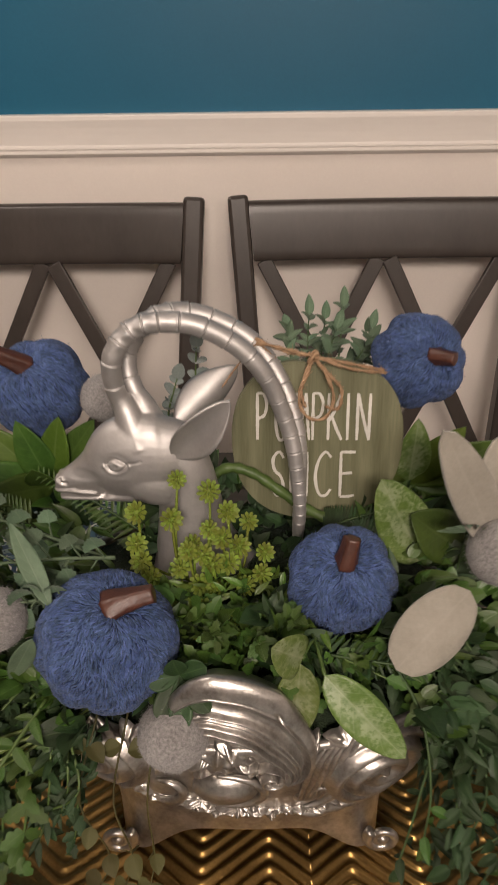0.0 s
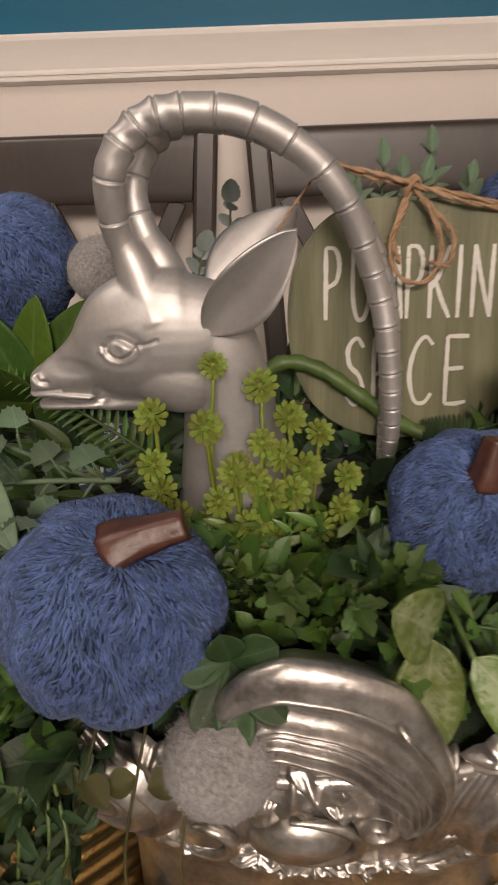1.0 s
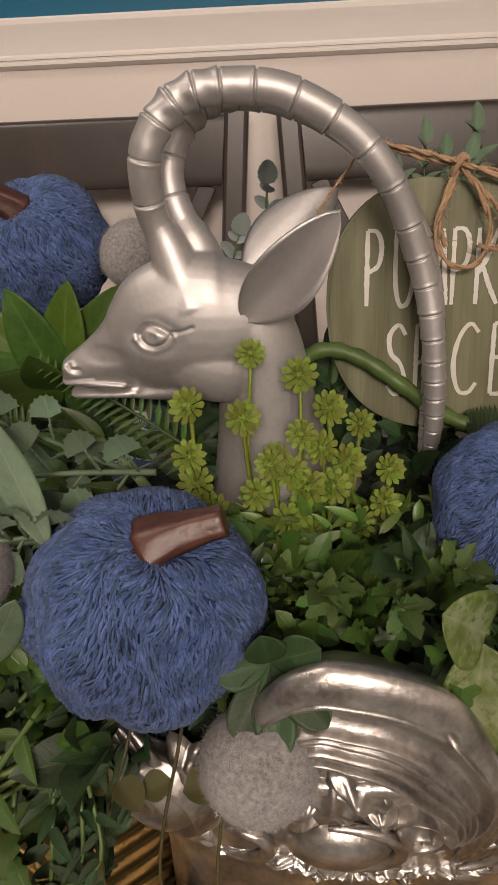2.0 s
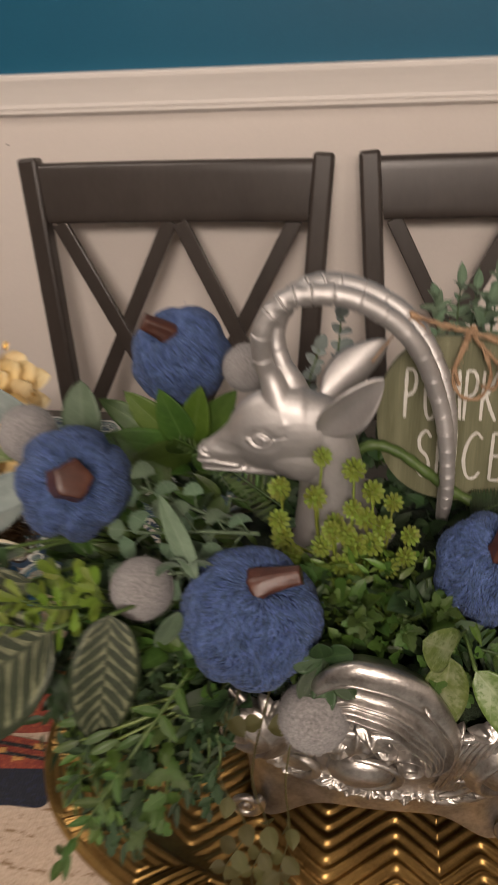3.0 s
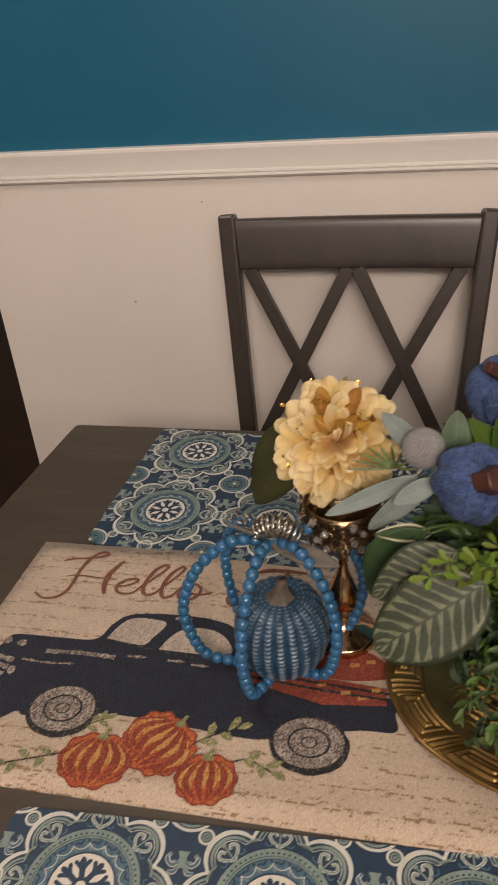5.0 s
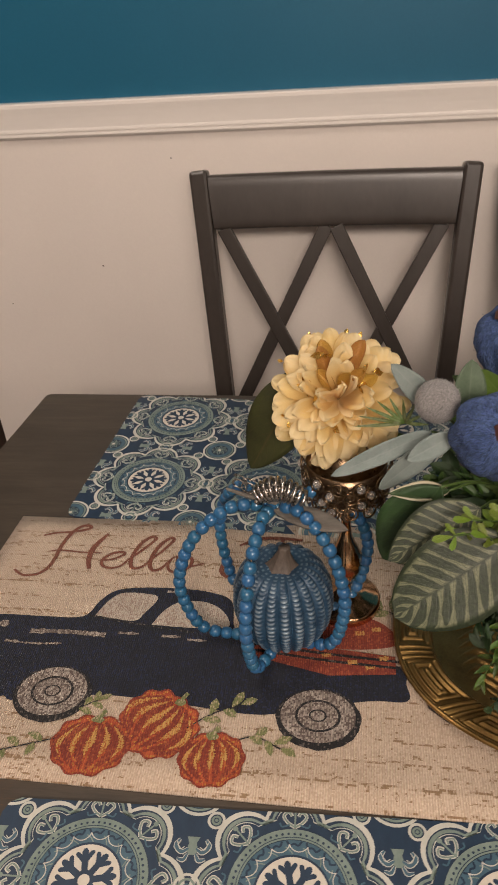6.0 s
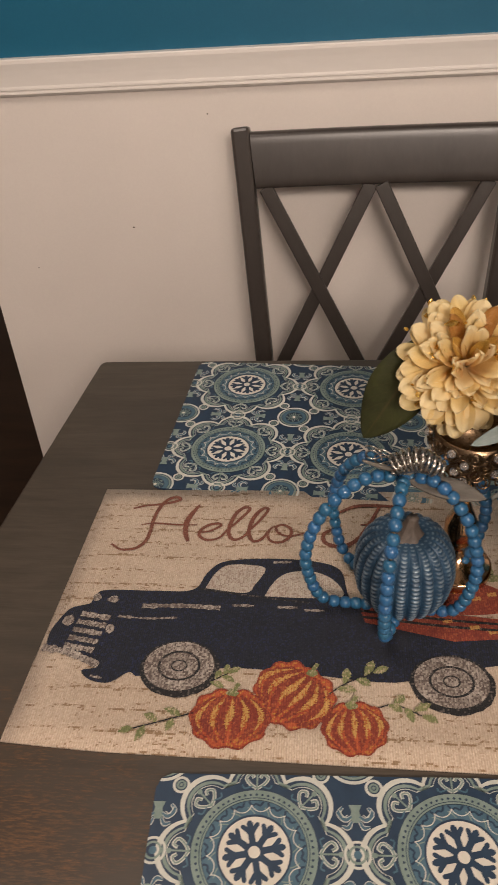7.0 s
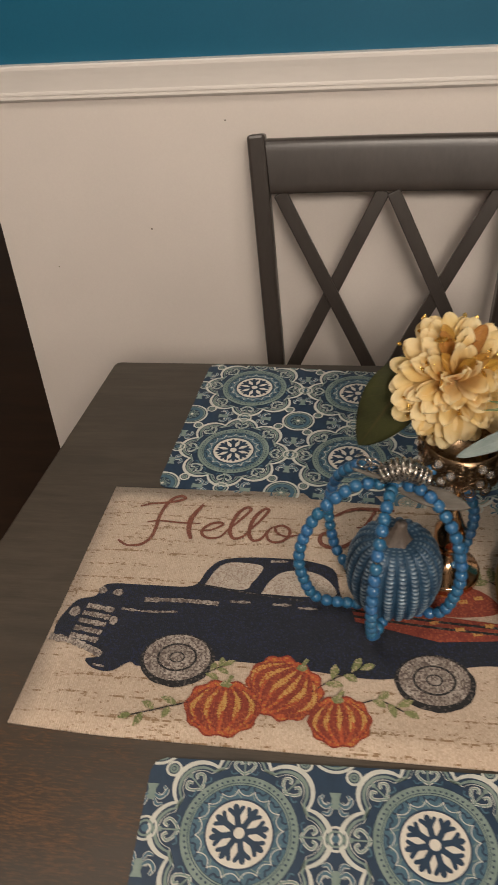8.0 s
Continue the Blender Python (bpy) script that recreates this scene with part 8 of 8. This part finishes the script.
box_filler(700, FINE_POINT, 23, LEAF_DEEP, "fine pointed green leaves massed at the planter's end", 0.013, (-0.150, 0.250, 0.870), (-0.035, 0.320, 0.940), (-0.2, -0.8, -0.3))
box_filler(380, FINE_OVAL, 27, LEAF_DEEP, "dark leaves behind the trailing sprigs", 0.014, (-0.150, 0.262, 0.860), (-0.050, 0.320, 0.935), (-0.1, -0.8, -0.3))
box_filler(420, FINE_POINT, 24, LEAF_DEEP, "dark leaves massed at the planter's end", 0.016, (0.146, 0.252, 0.800), (0.250, 0.330, 0.935), (0.2, -0.8, -0.3))
box_filler(420, FINE_OVAL, 29, LEAF_DEEP, "dark leaves packed between statue and sign", 0.016, (-0.030, 0.385, 0.915), (0.150, 0.475, 0.950), (0, -0.4, 0.8))
box_filler(320, FINE_OVAL, 28, LEAF_DEEP, "green leaves over the planter's far end", 0.014, (0.140, 0.255, 0.880), (0.240, 0.310, 0.950), (0.2, -0.8, 0.1))
filler(520, [POINT_LEAF, OVAL_LEAF], 3, LEAF_DEEP, "filler_greenery", "dark green filler leaves packed over the planter", 0.022, front_ok)
filler(420, [POINT_LEAF, NEEDLE_LEAF], 5, LEAF_MID, "filler_greenery", "mid green pointed filler leaves packed over the planter", 0.022, front_ok)
filler(330, [dict(SCALLOP_LEAF, width=0.6)], 8, LEAF_MID, "filler_greenery", "small scalloped green leaves between the pumpkins", 0.015, lambda x, y, s: front_ok(x, y, s) and y < 0.38)


def fern(points, n, length, mat, note):
    t = thing("fern_frond", note, "fern", "fern fronds", points[0])
    p = spline(points, n)
    make("stalk", tube(p, 0.0008, 5), STALK_DARK, t)
    tan, a, b = frames_along(p)
    g = []
    base = leaf_geo(**NEEDLE_LEAF)
    for i in range(1, n):
        L = length * (1 - 0.75 * i / n)
        for s in (-1, 1):
            side = unit(np.cross(tan[i], V(0, -0.5, 0.85)))
            g.append(moved(base, aim(p[i], p[i] + unit(s * side + 0.6 * tan[i]) * L, (0, -0.5, 0.85))))
    make("pinnae", join(g), mat, t)


for pts in ([(0.110, 0.385, 0.945), (0.130, 0.380, 0.958), (0.156, 0.372, 0.962)], [(0.095, 0.390, 0.950), (0.112, 0.395, 0.958), (0.140, 0.400, 0.962)], [(0.060, 0.300, 0.940), (0.100, 0.285, 0.945), (0.150, 0.280, 0.940)],
            [(0.120, 0.310, 0.935), (0.150, 0.295, 0.935), (0.190, 0.290, 0.925)], [(-0.030, 0.300, 0.930), (-0.080, 0.270, 0.925), (-0.110, 0.250, 0.900)], [(-0.100, 0.400, 0.950), (-0.125, 0.400, 0.970), (-0.140, 0.41, 0.99)],
            [(-0.02, 0.40, 0.94), (-0.06, 0.41, 0.965), (-0.095, 0.415, 0.985)]):
    fern(pts, 22, 0.020, LEAF_DEEP if pts[0][0] > 0 else LEAF_MID, "feathery dark green fern frond")

# mid-front leafy sprigs between pumpkins and silver
for pts in ([(0.030, 0.330, 0.930), (0.030, 0.300, 0.950), (0.026, 0.285, 0.962)], [(0.040, 0.330, 0.930), (0.048, 0.300, 0.952), (0.052, 0.284, 0.956)], [(0.055, 0.330, 0.935), (0.066, 0.305, 0.955), (0.072, 0.292, 0.966)], [(0.020, 0.320, 0.930), (0.012, 0.290, 0.940), (0.014, 0.272, 0.940)],
            [(0.080, 0.310, 0.930), (0.098, 0.285, 0.944), (0.120, 0.275, 0.940)], [(0.110, 0.310, 0.930), (0.130, 0.285, 0.935), (0.156, 0.275, 0.925)], [(-0.035, 0.290, 0.925), (-0.060, 0.262, 0.925), (-0.085, 0.250, 0.915)]):
    sprig(pts, R.choice((dict(SCALLOP_LEAF, nl=9, nw=2, lobes=4), FINE_LOBE)), R.choice((LEAF_MID, LEAF_DEEP, LEAF_MID)), 9, 0.0125, "green leafy sprig at the planter's rim", STALK, R, group="rim sprigs")


# ---- lime umbels ----
def floret_geo():
    """A button of small lobed petals in three rings."""
    g = []
    lobe = leaf_geo(nl=5, nw=2, fold=-0.1, curl=-0.15, width=0.62, spoon=0.8)
    for ring, (n, tilt, L) in enumerate(((11, 0.15, 0.50), (9, 0.55, 0.42), (6, 1.0, 0.30))):
        for k in range(n):
            a = 2 * math.pi * (k + 0.5 * ring) / n
            d = V(math.cos(a) * math.cos(tilt), math.sin(a) * math.cos(tilt), math.sin(tilt))
            o = V(0, 0, 0.06 * ring)
            g.append(moved(lobe, aim(o + d * 0.10, o + d * (L + 0.10), (0, 0, 1))))
    g.append(moved(ball(0.14, 10, 7), Matrix.Translation((0, 0, 0.05))))
    return join(g)


FLORET = shared(floret_geo(), LEAF_LIME, "floret")
umbel = thing("lime_umbel", "lime green button-flower spray before the statue", "flower spray", at=(0.02, 0.365, 0.925))
HEADS = [(0.020, 0.320, 0.948), (0.035, 0.315, 0.943), (0.030, 0.300, 0.938), (-0.002, 0.312, 0.944), (0.012, 0.300, 0.940), (0.003, 0.371, 1.006), (0.022, 0.376, 0.994), (-0.021, 0.358, 0.991), (0.046, 0.373, 0.973), (0.056, 0.356, 0.962), (-0.001, 0.360, 0.984), (-0.022, 0.352, 0.972), (-0.019, 0.348, 0.962),
         (0.033, 0.372, 0.981), (0.022, 0.362, 0.975), (0.012, 0.358, 0.967), (0.030, 0.360, 0.970), (0.034, 0.352, 0.957), (0.004, 0.350, 0.955), (0.024, 0.350, 0.958), (0.016, 0.342, 0.948), (0.054, 0.350, 0.950), (-0.006, 0.345, 0.944), (0.008, 0.318, 0.938), (0.040, 0.362, 0.962), (0.018, 0.352, 0.964), (-0.012, 0.340, 0.955), (0.004, 0.335, 0.940), (0.026, 0.338, 0.946), (0.044, 0.345, 0.945), (-0.020, 0.340, 0.948), (0.010, 0.345, 0.972)]
R2 = random.Random(5)
for k, h in enumerate(HEADS):
    h = V(*h)
    root = V(0.018 + 0.010 * math.sin(k), 0.368, 0.925)
    mid = (root + h) / 2 + V((h[0] - root[0]) * 0.42 + 0.003 * math.sin(k * 2.1), -0.006, -0.007)
    make("stalk", tube(spline([root, mid, h - V(0, -0.001, 0.002)], 12), 0.0009, 6), LEAF_LIME, umbel)
    face = unit(V(R2.uniform(-0.4, 0.4), -0.75, 0.65))
    x = unit(np.cross(V(0, 0, 1), face))
    m = np.eye(4)
    s = 0.0128 * R2.uniform(0.85, 1.1)
    m[:3, 0], m[:3, 1], m[:3, 2], m[:3, 3] = x * s, np.cross(face, x) * s, face * s, h
    place("floret", FLORET, umbel, m=m @ np.array(pose(0, 0, 0, 0, 0, R2.uniform(0, 90))))

# ---- the yellow flower ----
FL = V(-0.257, 0.430, 0.985)
FN = unit(V(0.02, -0.78, 0.60))
flower = thing("silk_flower", "large cream-yellow silk dahlia with gold-flecked petals", "flower", at=tuple(FL))


def flower_build():
    rng = random.Random(9)
    x = unit(np.cross(V(0, 0, 1), FN))
    y = np.cross(FN, x)
    meshes = [shared(petal_geo(w, c, b, r), PETAL, "petal") for w, c, b, r in ((0.52, 0.16, 0.06, 0.05), (0.46, 0.22, -0.12, 0.06), (0.56, 0.12, 0.12, 0.05), (0.44, 0.28, 0.00, 0.04))]
    ochre = [shared(petal_geo(0.40, 0.40, 0.0, 0.02), PETAL_OCHRE, "petal")]
    foils = []
    count = 105
    for k in range(count):
        q = (k + 0.5) / count
        fall = math.radians(8 + 92 * q ** 0.62) + rng.gauss(0, 0.07)
        a = k * 2.39996 + rng.gauss(0, 0.10)
        rad = x * math.cos(a) + y * math.sin(a)
        d = rad * math.sin(fall) + FN * math.cos(fall)
        up = FN * math.sin(fall) - rad * math.cos(fall)
        base = FL - FN * 0.012 + d * 0.004
        LL = (0.044 + 0.016 * q) * rng.uniform(0.90, 1.10)
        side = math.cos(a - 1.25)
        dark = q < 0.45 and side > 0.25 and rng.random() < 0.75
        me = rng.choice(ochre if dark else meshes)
        sway = rad * rng.gauss(0, 0.10) + np.cross(FN, rad) * rng.gauss(0, 0.12)
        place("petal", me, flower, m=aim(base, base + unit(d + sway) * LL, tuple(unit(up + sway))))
        if rng.random() < 0.20:
            tip = base + d * LL * rng.uniform(0.80, 0.96) + up * 0.0015
            flake = []
            for w in range(4):
                o = tip + V(rng.gauss(0, 0.003), rng.gauss(0, 0.003), rng.gauss(0, 0.003))
                flake.append(moved(leaf_geo(3, 2, width=0.6), aim(o, o + V(rng.gauss(0, 1), rng.gauss(0, 1), rng.gauss(0, 1)) * 0.0042, tuple(up))))
            foils.append(flake)
    for flake in foils:
        make("gold_flake", join(flake), FOIL, flower, "crumpled bit of gold foil", smooth=False)
    make("stalk", tube(spline([FL - FN * 0.012, FL + V(0.03, 0.03, -0.05), (-0.13, 0.42, 0.93), (-0.06, 0.40, 0.915)], 20), 0.0022, 8), STALK, flower)


flower_build()
for q in range(9):
    a = 0.3 + q * 0.33
    big_leaf((-0.200, 0.385, 0.985), (-0.200 + 0.030 * math.cos(a) - 0.012, 0.368, 0.985 + 0.032 * math.sin(a)), 0.0030, LEAF_LIGHT, "narrow pale green blade beside yellow flower", (0, -0.9, 0.4), thick=0.0, name="narrow_leaf", group="narrow blades")

# ---- the resin pumpkin ----
RP = V(-0.308, 0.358, RUN_Z + 0.0005)


def ribbed_fn(u, v):
    th = u * 2 * math.pi
    ph = (0.5 - v) * math.pi * 0.99
    n = 22
    lobe = np.abs(np.cos(th * n / 2.0))
    rope = np.sin(ph * 62 + 0.5 * np.cos(th * n)) * 0.018 * np.clip(lobe * 1.6 - 0.5, 0, 1)
    r = 0.0482 * (np.cos(ph) ** 0.62) * (0.90 + 0.10 * lobe ** 0.6 + rope)
    z = 0.049 + 0.0490 * np.sin(ph) - 0.007 * np.exp(-((np.pi / 2 - np.abs(ph)) / 0.35) ** 2) * np.sign(ph)
    return np.stack([RP[0] + r * np.cos(th), RP[1] + r * np.sin(th), RP[2] + z], 1)


resin = thing("ribbed_pumpkin", "blue ribbed resin pumpkin with rope-like ribs on runner", "pumpkin", at=tuple(RP))
make("body", grid_geo(352, 190, ribbed_fn, True), RESIN_BLUE, resin)


def ribbed_stem():
    n, sides = 18, 18
    s = np.linspace(0, 1, n)
    a = np.linspace(0, 2 * math.pi, sides, endpoint=False)
    rings = []
    for k in range(n):
        rr = (0.0115 * (1 - s[k]) ** 2 + 0.0052) * (1 + 0.16 * np.cos(6 * a + s[k] * 1.5))
        c = RP + V(0.004 * s[k], -0.002 * s[k], 0.0885 + 0.026 * s[k])
        rings.append(c + np.stack([rr * np.cos(a), rr * np.sin(a), np.zeros(sides)], 1))
    return loft(rings)


make("stem", ribbed_stem(), STEM_GREY, resin, "grey-brown ridged stem")

# ---- the bead pumpkin ----
KNOT = V(-0.313, 0.362, 0.910)
beads = thing("bead_garland", "blue wooden bead loops with coiled wire, pumpkin-shaped", "bead ornament", at=(KNOT[0], KNOT[1], RUN_Z))
BEAD = shared(lathe([(0.0012, 0.0052), (0.0032, 0.0056), (0.0052, 0.0038), (0.0062, 0.0), (0.0052, -0.0038), (0.0032, -0.0056), (0.0012, -0.0052)], 14), BEAD_BLUE, "bead")
FOOT = V(-0.311, 0.352, 0.768)
for ang, r, drop in ((196, 0.092, 0.0), (257, 0.083, -0.006), (329, 0.075, -0.004), (140, 0.082, 0.0), (25, 0.093, 0.0)):
    d = V(math.cos(math.radians(ang)), math.sin(math.radians(ang)), 0)
    pts = [KNOT, KNOT + d * r * 0.40 + V(0, 0, 0.006), KNOT + d * r * 0.80 + V(0, 0, -0.022), KNOT + d * r + V(0, 0, -0.066), KNOT + d * r * 0.97 + V(0, 0, -0.105), KNOT * V(1, 1, 0) + d * r * 0.80 + V(0, 0, 0.7705 + drop * 0), FOOT + d * r * 0.35 + V(0, 0, -0.006)]
    p = spline(pts, 160)
    seg = np.concatenate([[0], np.cumsum(np.linalg.norm(np.diff(p, axis=0), axis=1))])
    cord = make("cord", tube(p[::8], 0.0008, 5), JUTE, beads)
    s = 0.004
    while s < seg[-1]:
        i = int(np.searchsorted(seg, s))
        i = min(max(i, 1), len(p) - 2)
        q = p[i].copy()
        q[2] = max(q[2], RUN_Z + 0.0066)
        place("bead", BEAD, cord, m=np.array(Matrix.Translation(q)) @ np.array(Vector(p[i + 1] - p[i - 1]).to_track_quat("Z", "Y").to_matrix().to_4x4()))
        s += 0.0113


def coil():
    n = 260
    s = np.linspace(0, 1, n)
    c = np.stack([-0.326 + 0.040 * s, 0.356 - 0.004 * s, 0.926 + 0.010 * np.sin(s * math.pi)], 1)
    t, a, b = frames_along(c)
    ph = s * 2 * math.pi * 10
    rad = 0.0100 * (0.75 + 0.25 * np.sin(s * math.pi))
    main = c + rad[:, None] * (np.cos(ph)[:, None] * a + np.sin(ph)[:, None] * b)
    return tube(main, 0.0017, 7)


make("wire_coil", coil(), WIRE, beads, "tight steel wire coil")
for k, (cx, cz, r) in enumerate(((-0.333, 0.928, 0.0080), (-0.342, 0.933, 0.0065), (-0.328, 0.921, 0.006))):
    a = np.linspace(0, 2 * math.pi * 1.6, 50)
    make("wire_curl", tube(np.stack([cx + r * np.cos(a), 0.356 + 0.004 * np.sin(a * 0.7) + 0.002 * a, cz + r * np.sin(a) * 0.8], 1), 0.0008, 6), WIRE, beads)
make("wood_stem", tube(spline([(-0.352, 0.352, 0.936), (-0.335, 0.356, 0.926), (-0.310, 0.360, 0.916), (-0.300, 0.362, 0.908)], 16), np.linspace(0.0016, 0.0050, 16), 8, flat=0.7), DRIFT, beads, "weathered grey wood stem")
make("wood_leaf", moved(leaf_geo(14, 6, fold=0.15, curl=0.05, width=0.30, thick=0.04), aim((-0.312, 0.352, 0.914), (-0.246, 0.338, 0.908), (0, -0.4, 0.9))), DRIFT, beads, "thin weathered grey wooden leaf")

# ---- the candle holder ----
CH = V(-0.249, 0.402)
holder = thing("candle_holder", "crystal-studded cup candle holder on rose gold stem", "candle holder", at=(CH[0], CH[1], RUN_Z))
hm = Matrix.Translation((CH[0], CH[1], RUN_Z)) @ Matrix.Diagonal((1, 1, 1.13, 1))
make("base", moved(lathe([(0.001, 0.000), (0.034, 0.000), (0.0355, 0.002), (0.0355, 0.009), (0.033, 0.011), (0.020, 0.015), (0.010, 0.022), (0.0075, 0.030)], 40), hm), COPPER_GOLD, holder)
make("stem", moved(lathe([(0.0075, 0.029), (0.012, 0.036), (0.0165, 0.048), (0.0160, 0.060), (0.0095, 0.074), (0.0055, 0.084), (0.0045, 0.100), (0.0070, 0.104), (0.0045, 0.108), (0.0060, 0.116), (0.016, 0.121)], 32), hm), COPPER_GOLD, holder)
cup = make("cup", moved(lathe([(0.001, 0.121), (0.024, 0.123), (0.033, 0.132), (0.036, 0.146), (0.037, 0.162), (0.0355, 0.162), (0.0345, 0.147), (0.031, 0.134), (0.001, 0.127)], 32), hm), BRONZE, holder, "dark metal cup")
def rosette_geo():
    """A flat curl of wire wound from its eye outwards, facing +z."""
    a = np.linspace(0.6, 2 * math.pi * 2.3, 44)
    r = 0.0010 + 0.0058 * (a / a[-1]) ** 0.9
    return tube(np.stack([r * np.cos(a), r * np.sin(a), 0.0022 * np.cos(a * 0.5) * (1 - a / a[-1])], 1), 0.0008, 5)


STUD = shared(lathe([(0.0003, 0.0034), (0.0020, 0.0030), (0.0036, 0.0010), (0.0038, 0.0), (0.0034, -0.0012), (0.0003, -0.0030)], 8), CRYSTAL, "crystal_bead")
CURL = shared(rosette_geo(), BRONZE, "wire_rosette")
CR = random.Random(3)
for row in range(4):
    for k in range(13):
        a = 2 * math.pi * (k + 0.5 * (row % 2) + CR.uniform(-0.12, 0.12)) / 13
        r = 0.033 + 0.0020 * row
        d = V(math.cos(a), math.sin(a), CR.uniform(-0.15, 0.35))
        q = V(CH[0], CH[1], RUN_Z + 0.146 + 0.0105 * row) + V(math.cos(a), math.sin(a), 0) * (r + 0.002)
        m = np.array(Matrix.Translation(q)) @ np.array(Vector(d).to_track_quat("Z", "Y").to_matrix().to_4x4()) @ np.array(pose(0, 0, 0, 0, 0, CR.uniform(0, 360))) @ np.diag([1.15, 1.15, 1.15, 1])
        place("wire_rosette", CURL, cup, m=m)
        if (row + k) % 2:
            place("crystal_bead", STUD, cup, m=m)
